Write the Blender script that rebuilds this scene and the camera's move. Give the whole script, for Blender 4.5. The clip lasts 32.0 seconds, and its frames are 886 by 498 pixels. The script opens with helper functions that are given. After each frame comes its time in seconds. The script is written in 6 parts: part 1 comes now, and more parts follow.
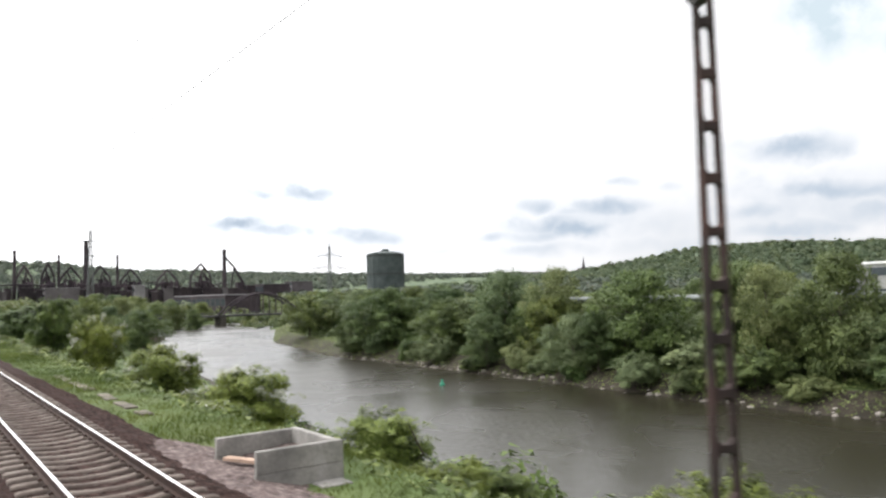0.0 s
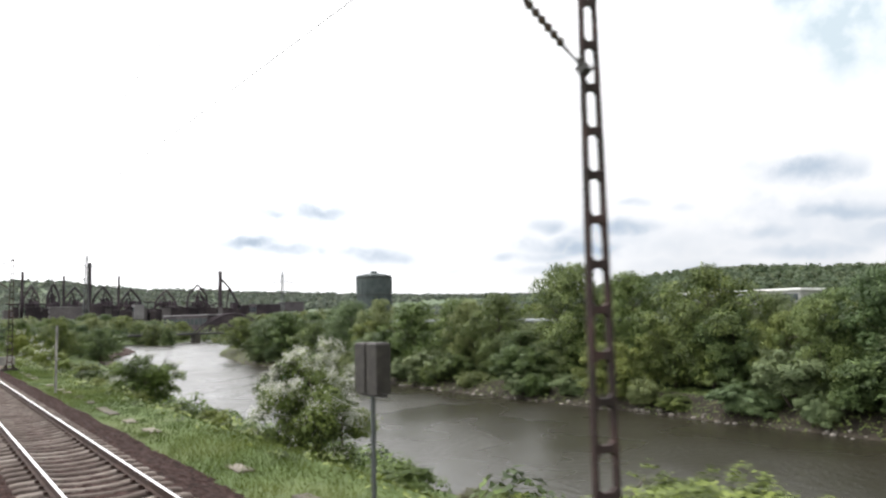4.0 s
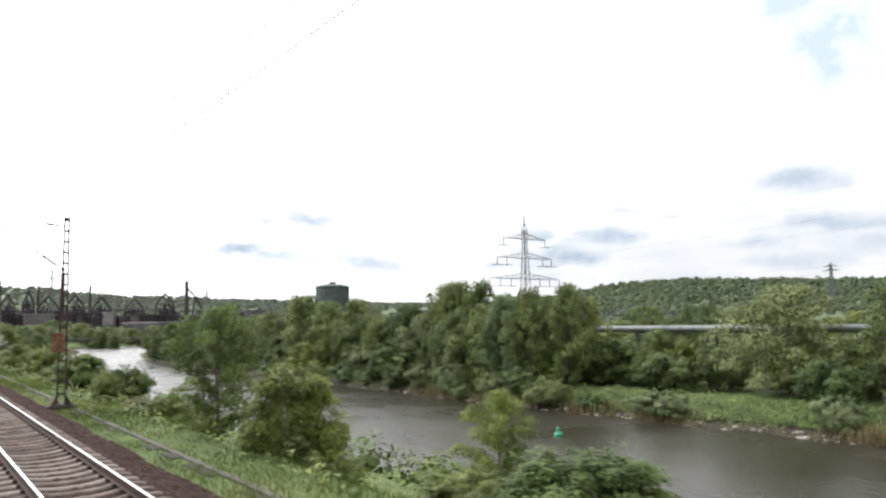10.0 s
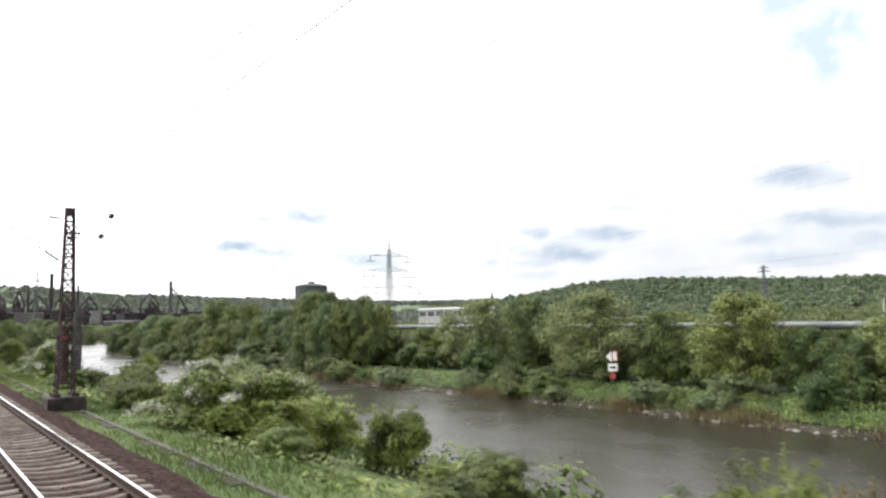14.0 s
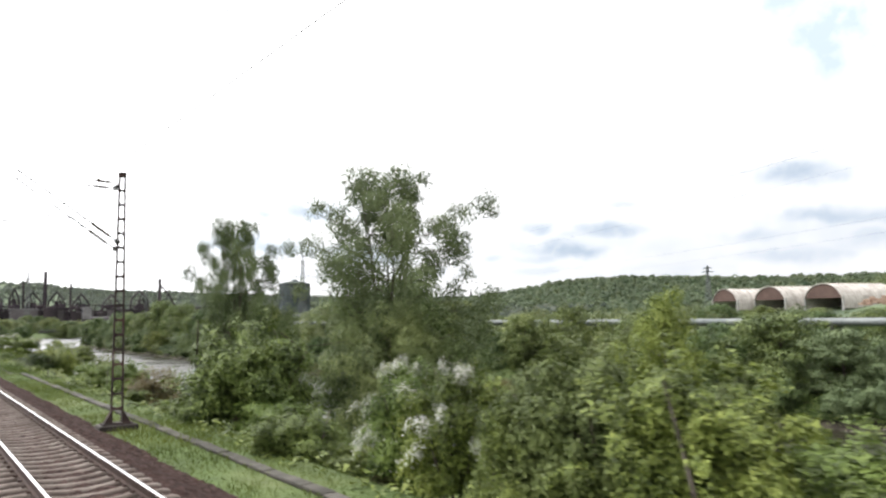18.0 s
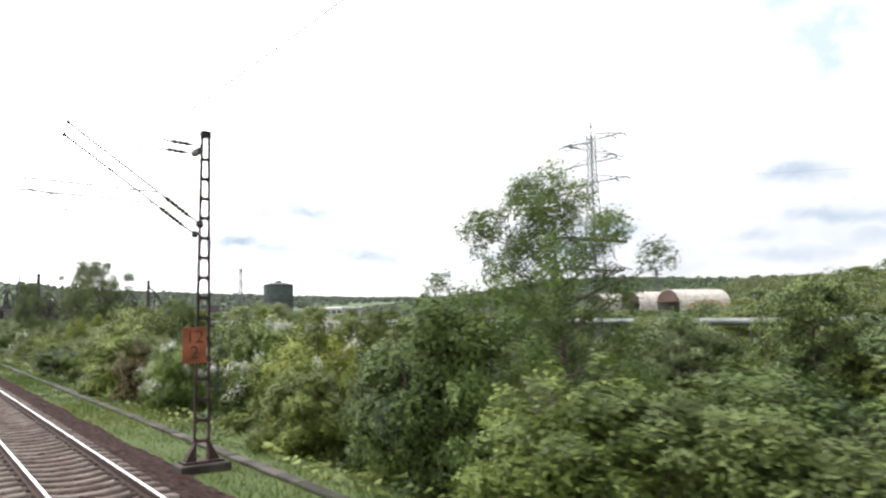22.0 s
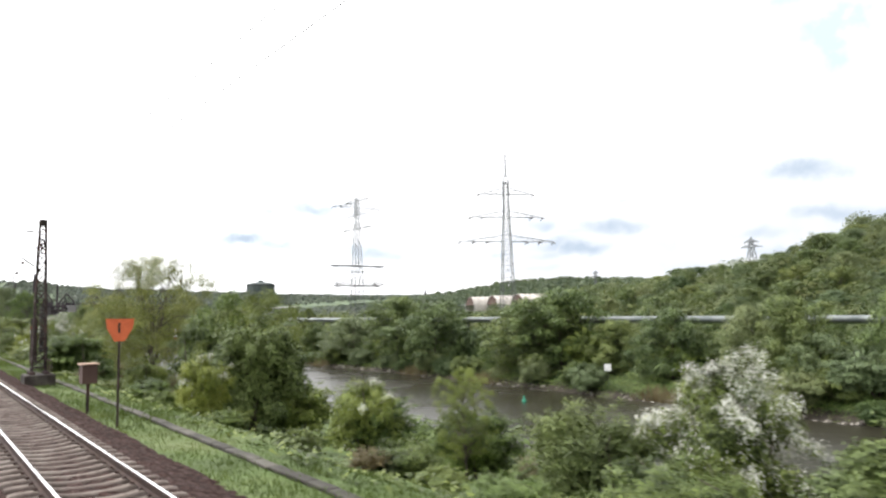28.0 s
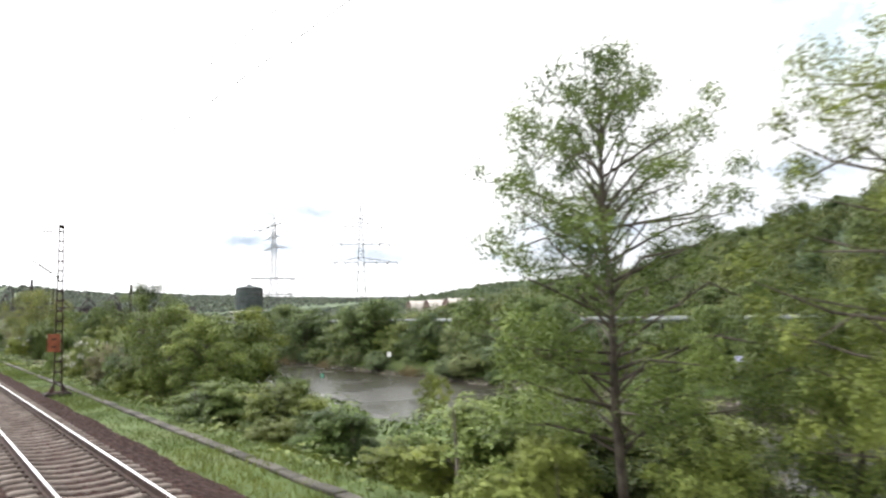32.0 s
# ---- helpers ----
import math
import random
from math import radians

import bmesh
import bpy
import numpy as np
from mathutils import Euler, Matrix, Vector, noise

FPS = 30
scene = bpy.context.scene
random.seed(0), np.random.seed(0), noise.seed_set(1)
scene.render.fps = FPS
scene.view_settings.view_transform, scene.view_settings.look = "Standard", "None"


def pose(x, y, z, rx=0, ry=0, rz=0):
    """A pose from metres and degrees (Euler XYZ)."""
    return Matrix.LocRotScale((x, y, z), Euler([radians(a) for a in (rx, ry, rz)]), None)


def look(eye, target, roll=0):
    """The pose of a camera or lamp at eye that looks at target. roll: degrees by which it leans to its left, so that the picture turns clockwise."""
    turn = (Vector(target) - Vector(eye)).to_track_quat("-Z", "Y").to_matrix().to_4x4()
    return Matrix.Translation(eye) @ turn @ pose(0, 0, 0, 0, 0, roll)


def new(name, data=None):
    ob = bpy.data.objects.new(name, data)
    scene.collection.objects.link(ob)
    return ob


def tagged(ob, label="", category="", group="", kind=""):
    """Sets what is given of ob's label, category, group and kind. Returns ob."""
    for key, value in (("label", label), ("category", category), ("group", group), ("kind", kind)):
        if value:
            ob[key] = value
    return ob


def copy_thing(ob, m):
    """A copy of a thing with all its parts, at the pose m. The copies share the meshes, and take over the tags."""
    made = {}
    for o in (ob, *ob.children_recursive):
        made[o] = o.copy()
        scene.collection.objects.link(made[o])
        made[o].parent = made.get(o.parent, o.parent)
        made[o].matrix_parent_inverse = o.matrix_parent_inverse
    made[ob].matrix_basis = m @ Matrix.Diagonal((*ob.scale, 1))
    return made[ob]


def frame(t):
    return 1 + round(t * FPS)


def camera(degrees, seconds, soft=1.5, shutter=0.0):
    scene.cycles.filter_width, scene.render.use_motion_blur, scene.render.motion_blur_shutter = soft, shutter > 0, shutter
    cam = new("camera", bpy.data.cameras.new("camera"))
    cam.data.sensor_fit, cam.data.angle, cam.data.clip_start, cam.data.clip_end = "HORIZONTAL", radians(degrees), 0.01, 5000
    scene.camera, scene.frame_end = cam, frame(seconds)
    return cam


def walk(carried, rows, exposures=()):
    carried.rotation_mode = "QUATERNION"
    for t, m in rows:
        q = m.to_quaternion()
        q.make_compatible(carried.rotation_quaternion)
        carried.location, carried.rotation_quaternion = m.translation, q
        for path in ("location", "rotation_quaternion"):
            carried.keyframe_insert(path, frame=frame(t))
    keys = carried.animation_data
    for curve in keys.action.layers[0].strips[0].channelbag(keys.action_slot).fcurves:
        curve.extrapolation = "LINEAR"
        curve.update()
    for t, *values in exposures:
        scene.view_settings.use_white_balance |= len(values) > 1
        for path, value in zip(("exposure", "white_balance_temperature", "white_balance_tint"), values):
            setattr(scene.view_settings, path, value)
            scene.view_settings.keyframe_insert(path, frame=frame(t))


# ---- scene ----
cam = camera(62.0, 32.0, soft=2.4, shutter=0.15)
CAM_Z = 2.92
PATH = [
    (0.0, pose(0.00, 0, CAM_Z, 93.54, 1.56, 53.70)),
    (0.5, pose(7.73, 0, CAM_Z, 93.69, 1.53, 53.95)),
    (1.0, pose(15.47, 0, CAM_Z, 93.99, 1.47, 54.06)),
    (1.5, pose(23.23, 0, CAM_Z, 94.13, 1.41, 54.33)),
    (2.0, pose(31.01, 0, CAM_Z, 94.36, 1.35, 54.33)),
    (2.5, pose(38.81, 0, CAM_Z, 94.55, 1.30, 54.45)),
    (3.0, pose(46.63, 0, CAM_Z, 94.74, 1.27, 54.48)),
    (3.5, pose(54.46, 0, CAM_Z, 94.92, 1.25, 54.52)),
    (4.0, pose(62.32, 0, CAM_Z, 95.11, 1.23, 54.56)),
    (4.5, pose(70.19, 0, CAM_Z, 95.30, 1.21, 54.60)),
    (5.0, pose(78.08, 0, CAM_Z, 95.43, 1.18, 54.33)),
    (5.5, pose(85.99, 0, CAM_Z, 95.50, 1.13, 54.37)),
    (6.0, pose(93.92, 0, CAM_Z, 95.58, 1.07, 54.22)),
    (6.5, pose(101.86, 0, CAM_Z, 95.66, 0.99, 54.09)),
    (7.0, pose(109.83, 0, CAM_Z, 95.69, 0.94, 54.07)),
    (7.5, pose(117.82, 0, CAM_Z, 95.73, 0.89, 53.97)),
    (8.0, pose(125.82, 0, CAM_Z, 95.74, 0.86, 53.93)),
    (8.5, pose(133.85, 0, CAM_Z, 95.73, 0.83, 53.94)),
    (9.0, pose(141.89, 0, CAM_Z, 95.77, 0.93, 53.78)),
    (9.5, pose(149.96, 0, CAM_Z, 95.71, 0.89, 53.83)),
    (10.0, pose(158.04, 0, CAM_Z, 95.68, 0.91, 53.74)),
    (10.5, pose(166.14, 0, CAM_Z, 95.66, 0.96, 53.77)),
    (11.0, pose(174.26, 0, CAM_Z, 95.62, 0.98, 53.73)),
    (11.5, pose(182.40, 0, CAM_Z, 95.59, 0.98, 53.71)),
    (12.0, pose(190.56, 0, CAM_Z, 95.56, 0.94, 53.68)),
    (12.5, pose(198.73, 0, CAM_Z, 95.52, 0.99, 53.68)),
    (13.0, pose(206.92, 0, CAM_Z, 95.55, 1.06, 53.59)),
    (13.5, pose(215.13, 0, CAM_Z, 95.49, 1.01, 53.68)),
    (14.0, pose(223.36, 0, CAM_Z, 95.48, 0.97, 53.57)),
    (14.5, pose(231.61, 0, CAM_Z, 95.42, 0.95, 53.59)),
    (15.0, pose(239.87, 0, CAM_Z, 95.41, 0.96, 53.56)),
    (15.5, pose(248.15, 0, CAM_Z, 95.39, 0.96, 53.53)),
    (16.0, pose(256.44, 0, CAM_Z, 95.38, 0.97, 53.50)),
    (16.5, pose(264.75, 0, CAM_Z, 95.36, 0.97, 53.47)),
    (17.0, pose(273.07, 0, CAM_Z, 95.30, 0.95, 53.42)),
    (17.5, pose(281.41, 0, CAM_Z, 95.11, 0.91, 53.87)),
    (18.0, pose(289.77, 0, CAM_Z, 95.17, 0.88, 53.65)),
    (18.5, pose(298.13, 0, CAM_Z, 95.18, 0.88, 53.74)),
    (19.0, pose(306.51, 0, CAM_Z, 95.14, 0.91, 53.66)),
    (19.5, pose(314.90, 0, CAM_Z, 95.12, 0.86, 53.69)),
    (20.0, pose(323.31, 0, CAM_Z, 95.11, 0.85, 53.55)),
    (20.5, pose(331.72, 0, CAM_Z, 95.07, 0.88, 53.59)),
    (21.0, pose(340.15, 0, CAM_Z, 95.07, 0.92, 53.49)),
    (21.5, pose(348.58, 0, CAM_Z, 95.06, 0.90, 53.65)),
    (22.0, pose(357.03, 0, CAM_Z, 95.12, 0.90, 53.65)),
    (22.5, pose(365.48, 0, CAM_Z, 95.01, 0.76, 53.73)),
    (23.0, pose(373.94, 0, CAM_Z, 95.03, 0.82, 53.70)),
    (23.5, pose(382.41, 0, CAM_Z, 94.99, 0.83, 53.78)),
    (24.0, pose(390.89, 0, CAM_Z, 95.03, 0.81, 53.73)),
    (24.5, pose(399.37, 0, CAM_Z, 95.02, 0.79, 53.85)),
    (25.0, pose(407.85, 0, CAM_Z, 95.01, 0.79, 53.83)),
    (25.5, pose(416.34, 0, CAM_Z, 94.93, 0.79, 53.94)),
    (26.0, pose(424.83, 0, CAM_Z, 94.85, 0.78, 54.05)),
    (26.5, pose(433.32, 0, CAM_Z, 94.92, 0.77, 54.12)),
    (27.0, pose(441.82, 0, CAM_Z, 94.93, 0.79, 54.08)),
    (27.5, pose(450.31, 0, CAM_Z, 94.93, 0.80, 54.03)),
    (28.0, pose(458.81, 0, CAM_Z, 94.93, 0.81, 53.98)),
    (28.5, pose(467.30, 0, CAM_Z, 94.94, 0.82, 53.93)),
    (29.0, pose(475.79, 0, CAM_Z, 94.91, 0.84, 53.91)),
    (29.5, pose(484.27, 0, CAM_Z, 94.89, 0.87, 53.97)),
    (30.0, pose(492.75, 0, CAM_Z, 94.94, 0.90, 54.00)),
    (30.5, pose(501.22, 0, CAM_Z, 95.45, 0.93, 53.93)),
    (31.0, pose(509.69, 0, CAM_Z, 95.35, 0.98, 53.92)),
    (31.5, pose(518.15, 0, CAM_Z, 95.12, 1.05, 54.07)),
    (32.0, pose(526.59, 0, CAM_Z, 95.03, 1.15, 54.14)),
]
walk(cam, PATH, ((0.0, -0.36), (2.5, -0.36), (7.0, -0.30), (14.0, -0.22), (20.0, -0.18), (26.0, -0.12), (32.0, -0.06)))

# ---- sky and sun ----
SUN_AZ, SUN_EL = 212.0, 58.0


def sky():
    world = bpy.data.worlds.new("sky")
    scene.world = world
    world.use_nodes = True
    nt = world.node_tree
    nt.nodes.clear()
    add = nt.nodes.new

    def math2(op, a, b):
        n = add("ShaderNodeMath")
        n.operation = op
        for i, v in enumerate((a, b)):
            if isinstance(v, (int, float)):
                n.inputs[i].default_value = v
            else:
                nt.links.new(v, n.inputs[i])
        return n.outputs[0]

    def dot(v, w):
        n = add("ShaderNodeVectorMath")
        n.operation = "DOT_PRODUCT"
        nt.links.new(v, n.inputs[0])
        n.inputs[1].default_value = w
        return n.outputs["Value"]

    coord = add("ShaderNodeTexCoord").outputs["Generated"]
    norm = add("ShaderNodeVectorMath")
    norm.operation = "NORMALIZE"
    nt.links.new(coord, norm.inputs[0])
    way = norm.outputs[0]
    blue = add("ShaderNodeTexSky")
    blue.sky_type = "NISHITA"
    blue.sun_disc = False
    blue.sun_elevation, blue.sun_rotation = radians(SUN_EL), radians(90 - SUN_AZ)
    blue.dust_density = 3.0
    # thin grey-blue stratus streaks low over the river: azimuth, elevation, half width, half height, weight
    streaks = ((157.7, 8.1, 1.4, 0.42, 0.70), (154.2, 8.1, 2.3, 0.55, 0.82), (158.6, 5.6, 3.2, 0.44, 0.82), (156.2, 5.2, 2.6, 0.36, 0.80), (149.6, 4.7, 2.6, 0.40, 0.74),
               (150.8, 5.0, 3.0, 0.30, 0.66), (147.6, 3.5, 1.5, 0.22, 0.30), (136.5, 10.3, 1.0, 0.30, 0.30), (136.4, 6.7, 1.3, 0.36, 0.70), (130.9, 6.3, 2.0, 0.42, 0.85), (133.4, 6.0, 1.6, 0.3, 0.55),
               (129.7, 8.1, 1.2, 0.25, 0.50), (135.2, 5.2, 3.0, 0.50, 0.75), (133.2, 4.7, 2.2, 0.50, 0.95), (136.0, 4.4, 2.6, 0.40, 0.60), (139.7, 4.4, 1.2, 0.28, 0.60),
               (135.8, 3.3, 3.2, 0.35, 0.50), (143.5, 3.3, 1.8, 0.25, 0.35), (126.2, 7.5, 0.8, 0.22, 0.30), (117.6, 9.6, 2.4, 0.62, 0.85), (120.0, 10.1, 2.0, 0.4, 0.35),
               (116.2, 6.5, 2.6, 0.45, 0.80), (114.0, 6.3, 2.6, 0.4, 0.7), (120.7, 5.5, 2.4, 0.45, 0.60), (118.2, 4.0, 3.4, 0.42, 0.65), (113.0, 4.8, 3.0, 0.6, 0.6),
               (133.5, 5.4, 5.6, 1.1, 0.42), (117.0, 5.6, 5.6, 1.5, 0.42), (156.0, 5.5, 3.2, 0.4, 0.4), (126.0, 4.6, 7.0, 0.8, 0.30), (109.0, 5.5, 4.5, 1.0, 0.5), (126.0, 3.2, 5.0, 0.5, 0.35), (154.0, 3.6, 5.0, 0.4, 0.25))
    total = None
    warp = add("ShaderNodeTexNoise")
    warp.inputs["Scale"].default_value, warp.inputs["Detail"].default_value = 24.0, 7.0
    nt.links.new(way, warp.inputs["Vector"])
    wob = math2("SUBTRACT", warp.outputs["Fac"], 0.5)
    for az, el, hw, hh, weight in streaks:
        a, e = radians(az), radians(el)
        side = (-math.sin(a), math.cos(a), 0.0)
        up = (-math.sin(e) * math.cos(a), -math.sin(e) * math.sin(a), math.cos(e))
        u = math2("ADD", math2("DIVIDE", dot(way, side), radians(hw * 1.35)), math2("MULTIPLY", wob, 1.6))
        v = math2("ADD", math2("DIVIDE", dot(way, up), radians(hh * 1.75)), math2("MULTIPLY", wob, 2.4))
        d = math2("ADD", math2("MULTIPLY", u, u), math2("MULTIPLY", v, v))
        front = math2("GREATER_THAN", dot(way, (math.cos(a), math.sin(a), 0.0)), 0.0)
        g = math2("MULTIPLY", math2("MULTIPLY", math2("EXPONENT", math2("MULTIPLY", d, -1.0), 0.0), front), weight)
        total = g if total is None else math2("MAXIMUM", total, g)
    fine = add("ShaderNodeTexNoise")
    fine.inputs["Scale"].default_value, fine.inputs["Detail"].default_value = 30.0, 6.0
    nt.links.new(way, fine.inputs["Vector"])
    grey = math2("MULTIPLY", total, math2("ADD", math2("MULTIPLY", fine.outputs["Fac"], 0.9), 0.65))
    # a high bright veil that thins here and there to pale blue
    veil = add("ShaderNodeTexNoise")
    veil.inputs["Scale"].default_value, veil.inputs["Detail"].default_value = 2.2, 5.0
    nt.links.new(way, veil.inputs["Vector"])
    ramp = add("ShaderNodeValToRGB")
    ramp.color_ramp.elements[0].position, ramp.color_ramp.elements[0].color = 0.30, (0.80, 0.80, 0.80, 1)
    ramp.color_ramp.elements[1].position, ramp.color_ramp.elements[1].color = 0.55, (1, 1, 1, 1)
    nt.links.new(veil.outputs["Fac"], ramp.inputs[0])
    pale = add("ShaderNodeVectorMath")
    pale.operation = "SCALE"
    nt.links.new(blue.outputs[0], pale.inputs[0])
    pale.inputs["Scale"].default_value = 0.10
    cover = add("ShaderNodeMix")
    cover.data_type = "RGBA"
    nt.links.new(ramp.outputs[0], cover.inputs["Factor"])
    nt.links.new(pale.outputs[0], cover.inputs["A"])
    parts = add("ShaderNodeSeparateXYZ")
    nt.links.new(way, parts.inputs[0])
    rise = add("ShaderNodeMapRange")
    nt.links.new(parts.outputs["Z"], rise.inputs["Value"])
    rise.inputs["From Min"].default_value, rise.inputs["From Max"].default_value = 0.05, 0.36
    rise.inputs["To Min"].default_value, rise.inputs["To Max"].default_value = 1.28, VEIL
    bright = add("ShaderNodeVectorMath")
    bright.operation = "SCALE"
    bright.inputs[0].default_value = (1.0, 1.0, 1.02)
    a, e = radians(SUN_AZ), radians(44.0)
    toward = math2("MAXIMUM", dot(way, (math.cos(a) * math.cos(e), math.sin(a) * math.cos(e), math.sin(e))), 0.0)
    glow = math2("ADD", math2("MULTIPLY", math2("POWER", toward, 2.0), GLOW), 1.0)
    nt.links.new(math2("MULTIPLY", rise.outputs[0], glow), bright.inputs["Scale"])
    nt.links.new(bright.outputs[0], cover.inputs["B"])
    clouds = add("ShaderNodeMix")
    clouds.data_type = "RGBA"
    nt.links.new(math2("MINIMUM", grey, 1.0), clouds.inputs["Factor"])
    nt.links.new(cover.outputs["Result"], clouds.inputs["A"])
    clouds.inputs["B"].default_value = (0.68, 0.80, 0.95, 1)
    # a thin spot in the veil where pale blue shows through
    spot = math2("GREATER_THAN", 0.0, 1.0)
    for az, el, width in ((114.7, 18.9, 5.0), (109.0, 16.5, 4.0), (117.5, 21.5, 3.0)):
        a, e = radians(az), radians(el)
        near = dot(way, (math.cos(a) * math.cos(e), math.sin(a) * math.cos(e), math.sin(e)))
        off = math2("DIVIDE", math2("SUBTRACT", 1.0, near), 1.0 - math.cos(radians(width)))
        spot = math2("MAXIMUM", spot, math2("EXPONENT", math2("MULTIPLY", off, -1.5), 0.0))
    spot = math2("MINIMUM", math2("MULTIPLY", spot, math2("MULTIPLY", fine.outputs["Fac"], 1.7)), 0.8)
    thin = add("ShaderNodeMix")
    thin.data_type = "RGBA"
    nt.links.new(spot, thin.inputs["Factor"])
    nt.links.new(clouds.outputs["Result"], thin.inputs["A"])
    thin.inputs["B"].default_value = (0.74, 0.93, 1.05, 1)
    back = add("ShaderNodeBackground")
    nt.links.new(thin.outputs["Result"], back.inputs["Color"])
    back.inputs["Strength"].default_value = 1.0
    nt.links.new(back.outputs[0], add("ShaderNodeOutputWorld").inputs[0])


VEIL, GLOW = 1.7, 2.6
sky()
sun = new("sun", bpy.data.lights.new("sun", "SUN"))
sun.data.energy, sun.data.angle, sun.data.color = 2.2, radians(12), (1.0, 0.96, 0.9)
sun.matrix_world = look((math.cos(radians(SUN_AZ)) * 60, math.sin(radians(SUN_AZ)) * 60, 60 * math.tan(radians(SUN_EL))), (0, 0, 0))

# ---- materials ----


def material(name, colours, scale=3.0, rough=0.8, metal=0.0, bump=0.0, bump_scale=None, random_mix=0.0, island=0.0, translucent=0.0, detail=6.0, spec=0.3, tint=""):
    """Noise between two or three colours, with a finer second noise, relief and per-piece variation."""
    m = bpy.data.materials.new(name)
    m.use_nodes = True
    nt = m.node_tree
    b = nt.nodes["Principled BSDF"]
    add, link = nt.nodes.new, nt.links.new
    pos = add("ShaderNodeNewGeometry")
    noise_a = add("ShaderNodeTexNoise")
    noise_a.inputs["Scale"].default_value, noise_a.inputs["Detail"].default_value = scale, detail
    link(pos.outputs["Position"], noise_a.inputs["Vector"])
    ramp = add("ShaderNodeValToRGB")
    ramp.color_ramp.elements[0].position, ramp.color_ramp.elements[1].position = 0.33, 0.67
    ramp.color_ramp.elements[0].color, ramp.color_ramp.elements[1].color = (*colours[0], 1), (*colours[-1], 1)
    if len(colours) > 2:
        ramp.color_ramp.elements.new(0.5).color = (*colours[1], 1)
    fac = noise_a.outputs["Fac"]
    if island or random_mix:
        src = pos.outputs["Random Per Island"] if island else add("ShaderNodeObjectInfo").outputs["Random"]
        k = island or random_mix
        mul = add("ShaderNodeMath")
        mul.operation = "MULTIPLY_ADD"
        link(src, mul.inputs[0])
        mul.inputs[1].default_value, mul.inputs[2].default_value = k, -k / 2
        plus = add("ShaderNodeMath")
        plus.operation = "ADD"
        link(fac, plus.inputs[0])
        link(mul.outputs[0], plus.inputs[1])
        fac = plus.outputs[0]
    link(fac, ramp.inputs[0])
    colour = ramp.outputs[0]
    fine = add("ShaderNodeTexNoise")
    fine.inputs["Scale"].default_value, fine.inputs["Detail"].default_value = scale * 9, 4
    link(pos.outputs["Position"], fine.inputs["Vector"])
    mix = add("ShaderNodeMix")
    mix.data_type, mix.blend_type = "RGBA", "OVERLAY"
    mix.inputs["Factor"].default_value = 0.35
    link(colour, mix.inputs["A"])
    link(fine.outputs["Fac"], mix.inputs["B"])
    colour = mix.outputs["Result"]
    if tint:
        # plants differ from one another: deep green, mid green, yellowish
        if tint == "each":
            which = add("ShaderNodeObjectInfo").outputs["Random"]
        else:
            patch = add("ShaderNodeTexNoise")
            patch.inputs["Scale"].default_value, patch.inputs["Detail"].default_value = 0.07, 3
            link(pos.outputs["Position"], patch.inputs["Vector"])
            spread = add("ShaderNodeMapRange")
            spread.inputs["From Min"].default_value, spread.inputs["From Max"].default_value = 0.32, 0.68
            link(patch.outputs["Fac"], spread.inputs[0])
            which = spread.outputs[0]
        shade = add("ShaderNodeValToRGB")
        shade.color_ramp.elements[0].color, shade.color_ramp.elements[1].color = (0.74, 0.84, 0.80, 1), (1.20, 1.10, 0.90, 1)
        shade.color_ramp.elements.new(0.5).color = (1, 1, 1, 1)
        link(which, shade.inputs[0])
        both = add("ShaderNodeMix")
        both.data_type, both.blend_type = "RGBA", "MULTIPLY"
        both.inputs["Factor"].default_value = 1.0
        link(colour, both.inputs["A"])
        link(shade.outputs[0], both.inputs["B"])
        colour = both.outputs["Result"]
    link(colour, b.inputs["Base Color"])
    b.inputs["Roughness"].default_value, b.inputs["Metallic"].default_value = rough, metal
    b.inputs["Specular IOR Level"].default_value = spec
    if bump:
        tex = add("ShaderNodeTexNoise")
        tex.inputs["Scale"].default_value, tex.inputs["Detail"].default_value = bump_scale or scale * 6, 5
        link(pos.outputs["Position"], tex.inputs["Vector"])
        bn = add("ShaderNodeBump")
        bn.inputs["Strength"].default_value, bn.inputs["Distance"].default_value = 1.0, bump
        link(tex.outputs["Fac"], bn.inputs["Height"])
        link(bn.outputs[0], b.inputs["Normal"])
    if translucent:
        tr = add("ShaderNodeBsdfTranslucent")
        link(colour, tr.inputs["Color"])
        ms = add("ShaderNodeMixShader")
        ms.inputs[0].default_value = translucent
        link(b.outputs[0], ms.inputs[1])
        link(tr.outputs[0], ms.inputs[2])
        link(ms.outputs[0], nt.nodes["Material Output"].inputs["Surface"])
    return m


def leaf_material(name, dark, mid, light, island=0.24, tint="each", through_light=0.14):
    dark, mid, light = [(r * 0.80, g * 0.78, b * 0.62) for r, g, b in (dark, mid, light)]
    return material(name, (dark, mid, light), scale=0.35, rough=0.55, island=island, translucent=through_light, spec=0.20, tint=tint)


M_LEAF = leaf_material("leaf_green", (0.035, 0.054, 0.018), (0.113, 0.158, 0.049), (0.209, 0.268, 0.089))
M_LEAF_FRESH = leaf_material("leaf_fresh", (0.053, 0.079, 0.022), (0.148, 0.201, 0.055), (0.258, 0.320, 0.100))
M_LEAF_WILLOW = leaf_material("leaf_willow", (0.128, 0.170, 0.081), (0.192, 0.245, 0.117), (0.277, 0.330, 0.160))
M_LEAF_DARK = leaf_material("leaf_dark", (0.074, 0.102, 0.039), (0.116, 0.152, 0.056), (0.167, 0.208, 0.078))
M_LEAF_YELLOW = leaf_material("leaf_spring", (0.140, 0.152, 0.045), (0.222, 0.235, 0.070), (0.314, 0.321, 0.107))
